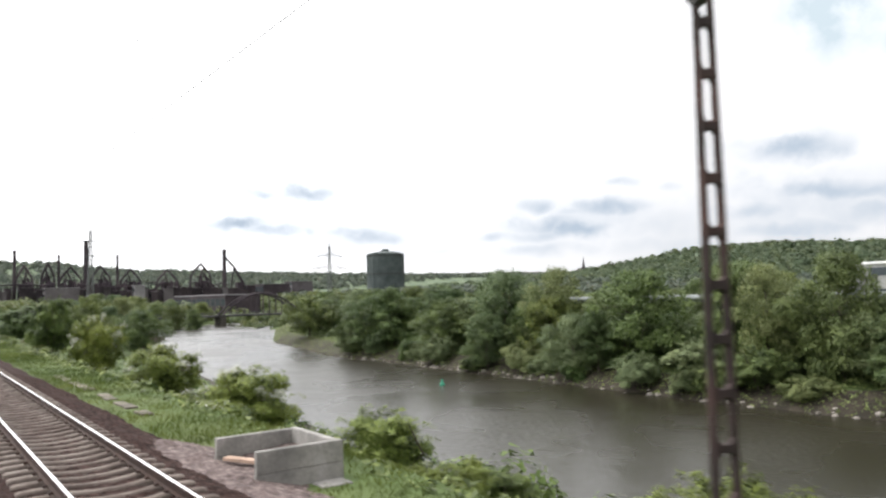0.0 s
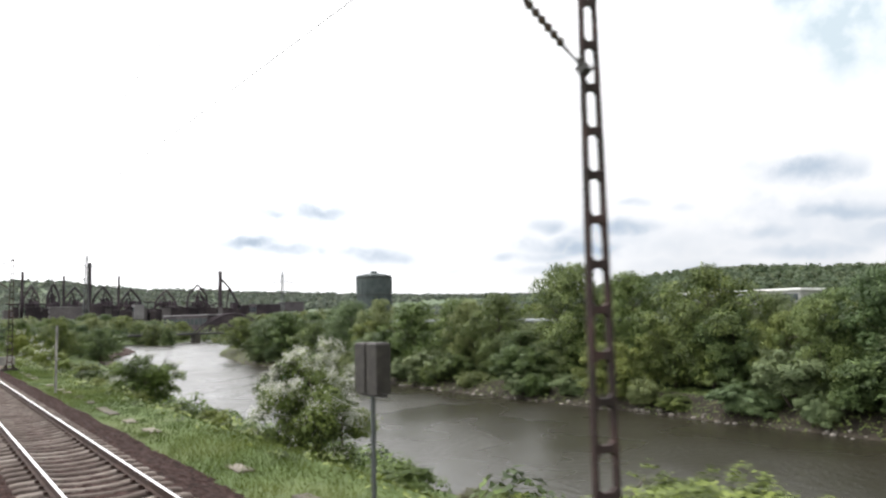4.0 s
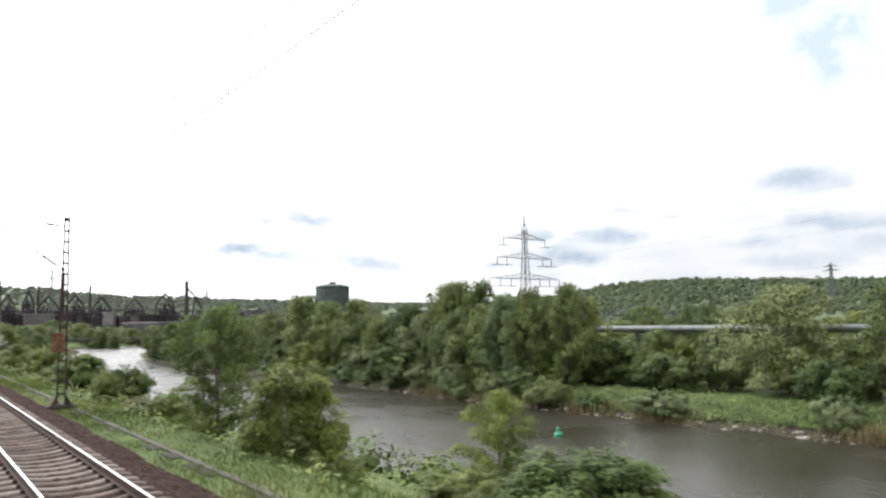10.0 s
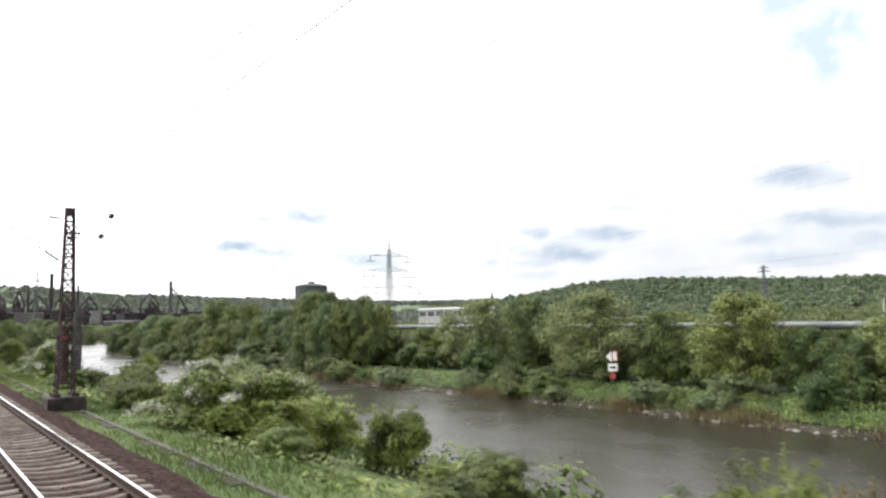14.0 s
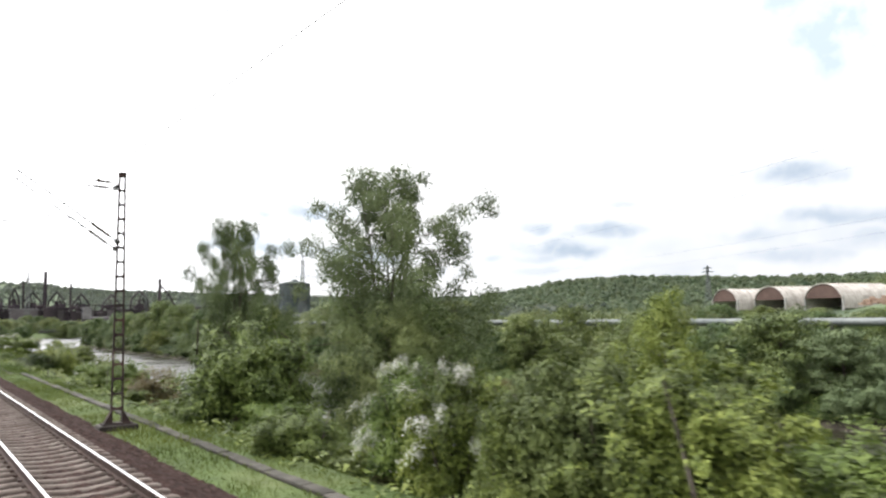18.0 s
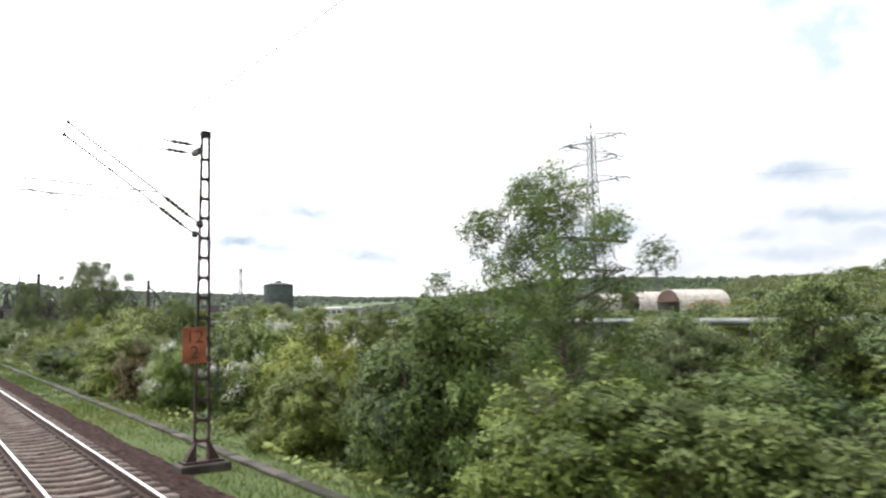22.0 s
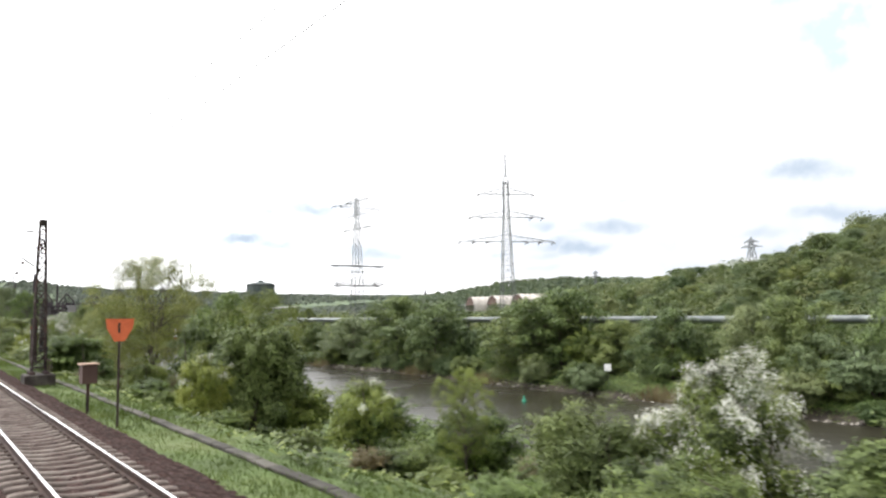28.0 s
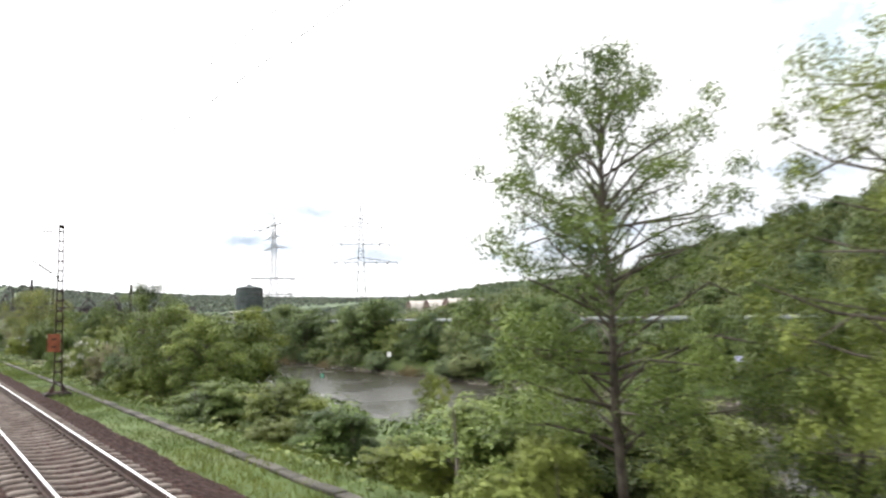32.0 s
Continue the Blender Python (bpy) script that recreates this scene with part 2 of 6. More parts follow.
M_POPLAR = leaf_material("poplar_leaf", (0.080, 0.108, 0.060), (0.128, 0.168, 0.088), (0.190, 0.236, 0.126))
M_BANK = leaf_material("bank_leaf_green", (0.048, 0.072, 0.034), (0.110, 0.158, 0.070), (0.186, 0.246, 0.106))
M_BANK_DARK = leaf_material("bank_leaf_dark", (0.062, 0.092, 0.045), (0.104, 0.147, 0.070), (0.152, 0.205, 0.098))
M_BANK_LIGHT = leaf_material("bank_leaf_light", (0.074, 0.103, 0.043), (0.148, 0.197, 0.078), (0.230, 0.282, 0.116))
M_BANK_WILLOW = leaf_material("bank_willow", (0.120, 0.160, 0.092), (0.170, 0.220, 0.128), (0.236, 0.290, 0.170))
M_LEAF_DRY = leaf_material("dry_scrub", (0.088, 0.076, 0.043), (0.143, 0.122, 0.071), (0.206, 0.179, 0.103))
M_BLOSSOM = material("hawthorn_blossom", ((0.440, 0.440, 0.370), (0.600, 0.600, 0.550)), scale=2.0, rough=0.7, island=0.5, translucent=0.25)
M_BARK = material("bark", ((0.036, 0.030, 0.023), (0.073, 0.059, 0.046), (0.112, 0.096, 0.076)), scale=3.0, bump=0.02, bump_scale=18)
M_FOREST = material("wooded_hill", ((0.050, 0.072, 0.044), (0.080, 0.110, 0.060), (0.110, 0.140, 0.074)), scale=0.045, rough=0.9, bump=2.0, bump_scale=0.16)
M_CANOPY = leaf_material("far_canopy", (0.088, 0.122, 0.060), (0.124, 0.160, 0.076), (0.170, 0.196, 0.094), 0.08, "patches", 0.42)
# Blue-grey leaf copy for the farthest woods: distance haze is put into the colour.
M_SKYLINE_HAZE = leaf_material("skyline_woodland_haze_tint", (0.085, 0.108, 0.110), (0.112, 0.140, 0.136), (0.145, 0.172, 0.160), 0.1, "patches", 0.42)
# Bluer, flatter green than the canopy: haze over the ridge is mixed into it.
M_RIDGE_HAZE = leaf_material("ridge_woodland_haze_tint", (0.090, 0.128, 0.092), (0.118, 0.160, 0.110), (0.150, 0.192, 0.130), 0.06, "patches", 0.42)
M_GROUND = material("ground_soil_grass", ((0.044, 0.064, 0.018), (0.064, 0.095, 0.026), (0.084, 0.104, 0.036)), scale=0.25, rough=0.95, bump=0.08, bump_scale=5)
M_GRASS = material("grass_blades", ((0.046, 0.064, 0.017), (0.080, 0.108, 0.028), (0.116, 0.138, 0.042)), scale=0.35, rough=0.6, island=0.16, translucent=0.5, spec=0.15, tint="patches")
M_BALLAST = material("rusty_ballast", ((0.018, 0.011, 0.009), (0.036, 0.021, 0.018), (0.072, 0.046, 0.040)), scale=7.0, rough=0.95, bump=0.05, bump_scale=16, island=0.4, spec=0.08)
M_SLEEPER = material("concrete_sleeper", ((0.085, 0.067, 0.058), (0.130, 0.106, 0.092), (0.182, 0.155, 0.136)), scale=2.0, rough=0.9, bump=0.004, random_mix=0.35, spec=0.15)
M_CONCRETE = material("weathered_concrete", ((0.158, 0.152, 0.142), (0.224, 0.215, 0.198), (0.284, 0.271, 0.254)), scale=1.4, rough=0.9, bump=0.004)
M_CONCRETE_DARK = material("mossy_concrete", ((0.030, 0.027, 0.022), (0.050, 0.046, 0.038), (0.078, 0.072, 0.060)), scale=1.8, rough=0.95, bump=0.006, random_mix=0.4)
M_SLAB = material("earthy_concrete_slab", ((0.070, 0.062, 0.048), (0.120, 0.106, 0.082), (0.170, 0.152, 0.122)), scale=1.6, rough=0.95, bump=0.006, island=0.4)
M_RAIL_RUST = material("rail_rust", ((0.024, 0.012, 0.009), (0.045, 0.024, 0.017)), scale=3.0, rough=0.85, bump=0.002)
M_RAIL_TOP = material("rail_polished", ((0.550, 0.540, 0.530), (0.680, 0.670, 0.660)), scale=1.0, rough=0.22, metal=1.0)
M_MAST = material("mast_rusty_steel", ((0.018, 0.013, 0.011), (0.034, 0.022, 0.020), (0.064, 0.034, 0.028)), scale=1.6, rough=0.85, bump=0.003)
M_STEEL = material("galvanised_steel", ((0.086, 0.094, 0.094), (0.129, 0.137, 0.137)), scale=1.2, rough=0.55, metal=0.6)
M_STEEL_DARK = material("dark_bracket_steel", ((0.033, 0.033, 0.033), (0.066, 0.063, 0.059)), scale=2.0, rough=0.6, metal=0.4)
M_INSULATOR = material("brown_porcelain", ((0.030, 0.020, 0.016), (0.060, 0.040, 0.030)), scale=6.0, rough=0.25)
M_WIRE = material("copper_wire", ((0.041, 0.041, 0.037), (0.074, 0.070, 0.061)), scale=1.0, rough=0.6, metal=0.3)
M_ORANGE = material("faded_orange_board", ((0.120, 0.038, 0.018), (0.200, 0.060, 0.027), (0.270, 0.088, 0.040)), scale=2.5, rough=0.7, bump=0.001)
M_ORANGE_PALE = material("bleached_orange_board", ((0.090, 0.045, 0.025), (0.148, 0.074, 0.039), (0.205, 0.111, 0.061)), scale=2.5, rough=0.7, bump=0.001)
M_SIGN_ORANGE = material("orange_sign_paint", ((0.42, 0.085, 0.03), (0.56, 0.13, 0.05)), scale=2.0, rough=0.6)
M_WORN = material("worn_brown_paint", ((0.045, 0.023, 0.014), (0.082, 0.041, 0.025)), scale=6.0, rough=0.8)
M_FOOTING = material("oil_stained_concrete", ((0.018, 0.015, 0.013), (0.036, 0.030, 0.026), (0.066, 0.058, 0.050)), scale=1.5, rough=0.95, bump=0.006)
M_BLACK = material("black_paint", ((0.020, 0.018, 0.016), (0.040, 0.036, 0.030)), scale=5.0, rough=0.7)
M_RED = material("red_paint", ((0.246, 0.037, 0.033), (0.344, 0.066, 0.053)), scale=3.0, rough=0.6)
M_RUST_RED = material("rusted_red_paint", ((0.066, 0.015, 0.013), (0.112, 0.024, 0.021)), scale=4.0, rough=0.8)
M_LILAC = material("faded_lilac_board", ((0.36, 0.36, 0.56), (0.46, 0.46, 0.66)), scale=2.0, rough=0.6)
M_RUBBLE_STONE = material("reddish_crushed_stone", ((0.055, 0.040, 0.038), (0.105, 0.078, 0.072), (0.190, 0.150, 0.140)), scale=6.0, rough=0.95, bump=0.05, bump_scale=14)
M_WHITE = material("white_paint", ((0.590, 0.590, 0.574), (0.672, 0.672, 0.656)), scale=2.0, rough=0.5)
M_GREEN = material("green_buoy_paint", ((0.016, 0.164, 0.098), (0.033, 0.246, 0.148)), scale=3.0, rough=0.45)
M_GAS = material("gasometer_green", ((0.040, 0.052, 0.050), (0.058, 0.072, 0.070), (0.078, 0.094, 0.090)), scale=0.08, rough=0.75)
M_WORKS = material("rusty_ironworks", ((0.026, 0.021, 0.025), (0.042, 0.033, 0.038), (0.064, 0.050, 0.055)), scale=0.05, rough=0.9)
M_WORKS_ROOF = material("works_roof", ((0.075, 0.066, 0.070), (0.125, 0.112, 0.118)), scale=0.05, rough=0.9)
M_SHEET = material("pale_grey_sheet", ((0.150, 0.142, 0.150), (0.215, 0.205, 0.212)), scale=0.15, rough=0.8)
M_HALL = material("pale_render", ((0.240, 0.240, 0.230), (0.310, 0.308, 0.296)), scale=0.2, rough=0.9)
M_GLASS = material("dark_glazing", ((0.030, 0.040, 0.045), (0.050, 0.060, 0.065)), scale=0.5, rough=0.15)
M_DOME = material("ribbed_dome_sheet", ((0.310, 0.285, 0.255), (0.400, 0.370, 0.335), (0.480, 0.448, 0.410)), scale=0.35, rough=0.85)
M_DOME_GABLE = material("brown_dome_gable", ((0.067, 0.041, 0.034), (0.095, 0.061, 0.050)), scale=0.3, rough=0.9)
M_PIPE = material("grey_pipe_cladding", ((0.086, 0.099, 0.096), (0.132, 0.145, 0.142), (0.185, 0.198, 0.191)), scale=0.4, rough=0.5, metal=0.3)
M_STONE = material("bank_stone", ((0.106, 0.096, 0.079), (0.172, 0.155, 0.132), (0.238, 0.218, 0.191)), scale=1.6, rough=0.95, random_mix=0.4, island=0.4)
M_REVETMENT = material("brown_bank_stone", ((0.042, 0.028, 0.024), (0.076, 0.052, 0.045), (0.118, 0.085, 0.075)), scale=1.2, rough=0.95, island=0.4)
M_MUD = material("dark_bank_soil", ((0.020, 0.017, 0.012), (0.034, 0.028, 0.020), (0.054, 0.045, 0.032)), scale=0.6, rough=0.95, bump=0.1, bump_scale=2)
M_REED = leaf_material("dry_reed", (0.150, 0.105, 0.066), (0.215, 0.155, 0.100), (0.280, 0.215, 0.150))
M_RUBBLE = material("stacked_timber", ((0.264, 0.178, 0.132), (0.383, 0.277, 0.211)), scale=0.6, rough=0.9, island=0.5)


def water_material():
    m = bpy.data.materials.new("river_water")
    m.use_nodes = True
    nt = m.node_tree
    b = nt.nodes["Principled BSDF"]
    add, link = nt.nodes.new, nt.links.new
    b.inputs["Base Color"].default_value = (0.022, 0.020, 0.013, 1)
    b.inputs["IOR"].default_value = 1.34
    pos = add("ShaderNodeNewGeometry")
    wide = add("ShaderNodeTexNoise")
    wide.inputs["Scale"].default_value, wide.inputs["Detail"].default_value = 0.05, 3
    link(pos.outputs["Position"], wide.inputs["Vector"])
    ripple = add("ShaderNodeTexNoise")
    ripple.inputs["Scale"].default_value, ripple.inputs["Detail"].default_value = 1.3, 3
    link(pos.outputs["Position"], ripple.inputs["Vector"])
    ramp = add("ShaderNodeMapRange")
    ramp.inputs["From Min"].default_value, ramp.inputs["From Max"].default_value = 0.42, 0.62
    ramp.inputs["To Min"].default_value, ramp.inputs["To Max"].default_value = 0.35, 1.0
    link(wide.outputs["Fac"], ramp.inputs[0])
    wind = add("ShaderNodeMapRange")
    wind.inputs["From Min"].default_value, wind.inputs["From Max"].default_value = 0.36, 0.64
    wind.inputs["To Min"].default_value, wind.inputs["To Max"].default_value = 0.22, 0.33
    link(wide.outputs["Fac"], wind.inputs[0])
    link(wind.outputs[0], b.inputs["Roughness"])
    mul = add("ShaderNodeMath")
    mul.operation = "MULTIPLY"
    link(ripple.outputs["Fac"], mul.inputs[0])
    link(ramp.outputs[0], mul.inputs[1])
    bn = add("ShaderNodeBump")
    bn.inputs["Strength"].default_value, bn.inputs["Distance"].default_value = 1.0, 0.10
    link(mul.outputs[0], bn.inputs["Height"])
    link(bn.outputs[0], b.inputs["Normal"])
    return m


M_WATER = water_material()

# ---- mesh helpers ----


def mesh_of(name, verts, faces, mats, smooth=False, index=None):
    me = bpy.data.meshes.new(name)
    me.from_pydata([tuple(v) for v in verts], [], [tuple(f) for f in faces])
    for m in mats if isinstance(mats, (list, tuple)) else [mats]:
        me.materials.append(m)
    if index is not None:
        me.polygons.foreach_set("material_index", index)
    if smooth:
        me.polygons.foreach_set("use_smooth", [True] * len(me.polygons))
    me.update()
    return me


def quads_mesh(name, v, mat):
    """v: (n, k, 3) corners of n separate small faces."""
    n, k = len(v), v.shape[1]
    me = bpy.data.meshes.new(name)
    me.vertices.add(k * n)
    me.vertices.foreach_set("co", np.ascontiguousarray(v, dtype=np.float32).reshape(-1))
    me.loops.add(k * n)
    me.loops.foreach_set("vertex_index", np.arange(k * n, dtype=np.int32))
    me.polygons.add(n)
    me.polygons.foreach_set("loop_start", np.arange(0, k * n, k, dtype=np.int32))
    me.materials.append(mat)
    me.update(calc_edges=True)
    me.validate()
    return me


class Shape:
    """Collects boxes, beams, tubes and lathe forms into one mesh."""

    def __init__(self):
        self.v, self.f, self.i = [], [], []

    def add(self, verts, faces, mi=0):
        o = len(self.v)
        self.v += [tuple(p) for p in verts]
        self.f += [tuple(o + k for k in q) for q in faces]
        self.i += [mi] * len(faces)
        return self

    def box(self, x0, y0, z0, x1, y1, z1, mi=0, c=0.0):
        """A box; c chamfers its upper edges."""
        a = [(x0, y0, z0), (x1, y0, z0), (x1, y1, z0), (x0, y1, z0)]
        b = [(x0, y0, z1 - c), (x1, y0, z1 - c), (x1, y1, z1 - c), (x0, y1, z1 - c)]
        if not c:
            return self.add(a + b, [(3, 2, 1, 0), (4, 5, 6, 7), (0, 1, 5, 4), (1, 2, 6, 5), (2, 3, 7, 6), (3, 0, 4, 7)], mi)
        t = [(x0 + c, y0 + c, z1), (x1 - c, y0 + c, z1), (x1 - c, y1 - c, z1), (x0 + c, y1 - c, z1)]
        q = [(3, 2, 1, 0), (8, 9, 10, 11)]
        for k in range(4):
            n = (k + 1) % 4
            q += [(k, n, 4 + n, 4 + k), (4 + k, 4 + n, 8 + n, 8 + k)]
        return self.add(a + b + t, q, mi)

    def tube(self, pts, radii, sides=6, mi=0, cap=True):
        pts = [Vector(p) for p in pts]
        if not hasattr(radii, "__len__"):
            radii = [radii] * len(pts)
        verts, faces = [], []
        for k, p in enumerate(pts):
            d = (pts[min(k + 1, len(pts) - 1)] - pts[max(k - 1, 0)]).normalized()
            ref = Vector((0, 0, 1)) if abs(d.z) < 0.9 else Vector((1, 0, 0))
            s = d.cross(ref).normalized()
            u = s.cross(d)
            for j in range(sides):
                a = 2 * math.pi * (j + 0.5) / sides
                verts.append(p + (s * math.cos(a) + u * math.sin(a)) * radii[k])
        for k in range(len(pts) - 1):
            for j in range(sides):
                n = (j + 1) % sides
                faces.append((k * sides + j, k * sides + n, (k + 1) * sides + n, (k + 1) * sides + j))
        if cap:
            faces += [tuple(range(sides))[::-1], tuple((len(pts) - 1) * sides + j for j in range(sides))]
        return self.add(verts, faces, mi)

    def beam(self, a, b, w, mi=0):
        return self.tube([a, b], w * 0.7071, 4, mi)

    def lathe(self, profile, centre=(0, 0, 0), sides=16, mi=0):
        cx, cy, cz = centre
        verts = [(cx + r * math.cos(2 * math.pi * j / sides), cy + r * math.sin(2 * math.pi * j / sides), cz + z) for r, z in profile for j in range(sides)]
        faces = []
        for k in range(len(profile) - 1):
            for j in range(sides):
                n = (j + 1) % sides
                faces.append((k * sides + j, k * sides + n, (k + 1) * sides + n, (k + 1) * sides + j))
        faces += [tuple(range(sides))[::-1], tuple((len(profile) - 1) * sides + j for j in range(sides))]
        return self.add(verts, faces, mi)

    def mesh(self, name, mats, smooth=False):
        return mesh_of(name, self.v, self.f, mats, smooth, self.i)


def part(name, shape, mats, parent=None, label="", smooth=False):
    data = shape.mesh(name, mats, smooth) if isinstance(shape, Shape) else shape
    ob = new(name, data)
    if parent is not None:
        ob.parent = parent
    return tagged(ob, label)


def thing(name, at, label, category, group="", kind="", turn=0.0):
    ob = new(name)
    ob.matrix_basis = pose(*at, 0, 0, turn)
    return tagged(ob, label, category, group, kind)


# ---- the lie of the land ----
WATER = -10.6
SHORE_X = (-430, -377, -282, -219, -154, -98, -50, 0, 70, 150, 245, 310, 430, 490, 650)
SHORE_NEAR = (150, 92, 78, 55, 47, 39, 32, 33, 36, 40, 45, 51, 50, 53, 56)
SHORE_FAR = (210, 165, 122, 94, 80, 79, 76.5, 78.5, 79, 83.5, 85, 90, 88, 95, 99)


def land(x, y):
    x, y = np.asarray(x, float), np.asarray(y, float)
    near, far = np.interp(x, SHORE_X, SHORE_NEAR), np.interp(x, SHORE_X, SHORE_FAR)
    s = np.clip((y - 8.6) / (near - 8.6), 0, 1)
    bank = -0.75 - 9.85 * s ** 0.85
    z = np.where(y < 4.35, -0.48, np.where(y < 5.1, -0.48 - 0.20 * (y - 4.35) / 0.75, np.where(y < 8.6, -0.68 - 0.02 * (y - 5.1), bank)))
    d = y - near
    z = np.where(d > 0, WATER - 1.6 * np.clip(d / 4, 0, 1), z)
    e = y - far
    rise = WATER - 0.3 + 2.4 * np.clip(e / 5, 0, 1) + 1.2 * np.clip((e - 5) / 25, 0, 1) + 4.5 * np.clip((e - 40) / 160, 0, 1)
    z = np.where(e > -1.0, np.maximum(rise, z), z)
    # wooded hill that climbs beside the far end of the line
    hx = np.interp(x, (60, 180, 225, 283, 297, 310, 325, 385, 470, 650, 900), (0, 12, 16, 21, 27, 34, 37, 46, 58, 66, 70))
    z = z + hx * np.clip((y - 190) / 130, 0, 1) ** 1.2
    # ridge beyond the river
    r = np.interp(x, (-2600, -1500, -1150, -1000, -880, -750, -600, -300, 100, 900), (30, 34, 30, 30, 38, 62, 63, 50, 48, 60))
    z = z + r * np.clip((y - 500) / 560, 0, 1) ** 1.5 * np.where(x < 60, 1, 0.5)
    # low ground behind the works rises slowly to the skyline
    far_x = np.clip((-x - 1100) / 1300, 0, 1)
    z = z + np.interp(y, (-900, 300, 520, 768, 906, 1153, 2000, 3600), (130, 127, 108, 96, 74, 46, 50, 55)) * far_x ** 1.3 * (0.95 + 0.05 * np.sin(y / 150.0))
    z = z + 5 * np.clip((-x - 380) / 300, 0, 1) * np.where(y > 12, 1, 0)
    return z


def ground():
    xs = np.unique(np.concatenate([np.arange(-3600, -400, 60), np.arange(-400, -60, 8), np.arange(-60, 570, 3), np.arange(570, 1600, 50)]))
    ys = np.unique(np.concatenate([np.arange(-900, -12, 90), np.array([-12, -6, -4, -2, 0, 2, 4.35, 4.7, 5.1, 5.6, 6.2, 6.9, 7.6, 8.3, 8.6]), np.arange(9.2, 60, 1.0),
                                   np.arange(60, 130, 1.25), np.arange(130, 420, 8), np.arange(420, 3600, 60)]))
    gx, gy = np.meshgrid(xs, ys)
    gz = land(gx, gy)
    bump = np.random.RandomState(4).uniform(-1, 1, gx.shape)
    amp = np.where((gy > 9) & (gy < 130), 0.14, 0) + np.where((gy >= 130) | (gx < -500), 0.5, 0)
    gz = gz + bump * amp
    v = np.stack([gx, gy, gz], -1).reshape(-1, 3)
    nx, ny = len(xs), len(ys)
    i = np.arange(nx * ny).reshape(ny, nx)
    faces = np.stack([i[:-1, :-1], i[:-1, 1:], i[1:, 1:], i[1:, :-1]], -1).reshape(-1, 4)
    cy = v[faces[:, 0], 1]
    cx = v[faces[:, 0], 0]
    idx = np.where((cy > 190) & (cx > 50) | (cy > 430) | (cx < -1000), 1, 0)
    off = cy - np.interp(cx, SHORE_X, SHORE_FAR)
    idx = np.where((off > -3) & (off < 5.5) & (cx > -420) & (cx < 45), 2, idx)
    near = np.interp(cx, SHORE_X, SHORE_NEAR) - cy
    idx = np.where((near > -4) & (near < 3) & (cx > -420), 2, idx)
    idx = np.where((off > -3) & (off < 2.2) & (cx >= 45) & (cx < 545), 2, idx)
    me = mesh_of("ground", v.tolist(), faces.tolist(), [M_GROUND, M_FOREST, M_MUD], True, idx.tolist())
    return tagged(new("ground", me), "grassy embankment and valley floor rising to wooded hills", "ground", kind="structure")


ground()


def river():
    xs = np.concatenate([np.arange(-430, 650, 10), [650]])
    n, f = np.interp(xs, SHORE_X, SHORE_NEAR) - 3.5, np.interp(xs, SHORE_X, SHORE_FAR) + 2.5
    v, q = [], []
    for k, x in enumerate(xs):
        v += [(x, n[k] + (f[k] - n[k]) * j / 6, WATER) for j in range(7)]
        if k:
            q += [((k - 1) * 7 + j, k * 7 + j, k * 7 + j + 1, (k - 1) * 7 + j + 1) for j in range(6)]
    tagged(new("water", mesh_of("water", v, q, M_WATER)), "brown-green river with soft ripples", "river", kind="structure")


river()

# ---- plants ----


def unit(rs, n):
    d = rs.normal(size=(n, 3))
    return d / np.linalg.norm(d, axis=1, keepdims=True)


def leaf_tris(rs, points, outward, size, droop=0.3, disorder=0.6):
    """Small pointed leaves at the points, turned outwards and up with some disorder."""
    n = len(points)
    nrm = outward * 0.7 + unit(rs, n) * disorder + np.array([0, 0, 0.45])
    nrm /= np.linalg.norm(nrm, axis=1, keepdims=True)
    a = np.cross(nrm, unit(rs, n))
    a /= np.linalg.norm(a, axis=1, keepdims=True) + 1e-9
    b = np.cross(nrm, a)
    s = (size * rs.uniform(0.6, 1.45, n))[:, None]
    tip = points + a * s * 1.25
    tip[:, 2] -= droop * s[:, 0]
    return np.stack([points - a * s * 0.75 + b * s * 0.62, points - a * s * 0.75 - b * s * 0.62, tip], 1)


def crown_points(rs, lobes, n, shell=0.75):
    """Points spread over the outer layers of a set of lobes (x, y, z, rx, ry, rz)."""
    lobes = np.array(lobes)
    w = (lobes[:, 3] * lobes[:, 4] + lobes[:, 3] * lobes[:, 5] + lobes[:, 4] * lobes[:, 5])
    k = rs.choice(len(lobes), n, p=w / w.sum())
    d = unit(rs, n)
    d[:, 2] = np.where(d[:, 2] < -0.55, -d[:, 2], d[:, 2])
    r = shell + (1 - shell) * rs.uniform(0, 1, n) ** 0.6
    r = np.where(rs.uniform(0, 1, n) < 0.12, r * 1.14, r)
    p = lobes[k, :3] + d * lobes[k, 3:] * r[:, None]
    return p, d


def sprigs(rs, points, outward, size, spread):
    """Three or four leaves close together at every point."""
    reps = rs.randint(3, 6, len(points))
    p = np.repeat(points, reps, 0) + rs.normal(size=(reps.sum(), 3)) * spread
    return leaf_tris(rs, p, np.repeat(outward, reps, 0), size)


def limbs(shape, rs, base, tips, r0, bend=0.12):
    for tip in tips:
        a, b = Vector(base), Vector(tip)
        mid = (a + b) / 2 + Vector(rs.normal(size=3)) * bend * (b - a).length
        mid.z += 0.08 * (b - a).length
        shape.tube([a, a.lerp(mid, 0.6), mid, b.lerp(mid, 0.4), b], [r0, r0 * 0.8, r0 * 0.6, r0 * 0.4, r0 * 0.15], 5)


ROOT, SPAN = {}, {}


def span_of(q):
    r = np.hypot(q[..., 0], q[..., 1]).reshape(-1)
    return 2 * float(np.percentile(r, 97)), float(np.percentile(q[..., 2], 99.7))


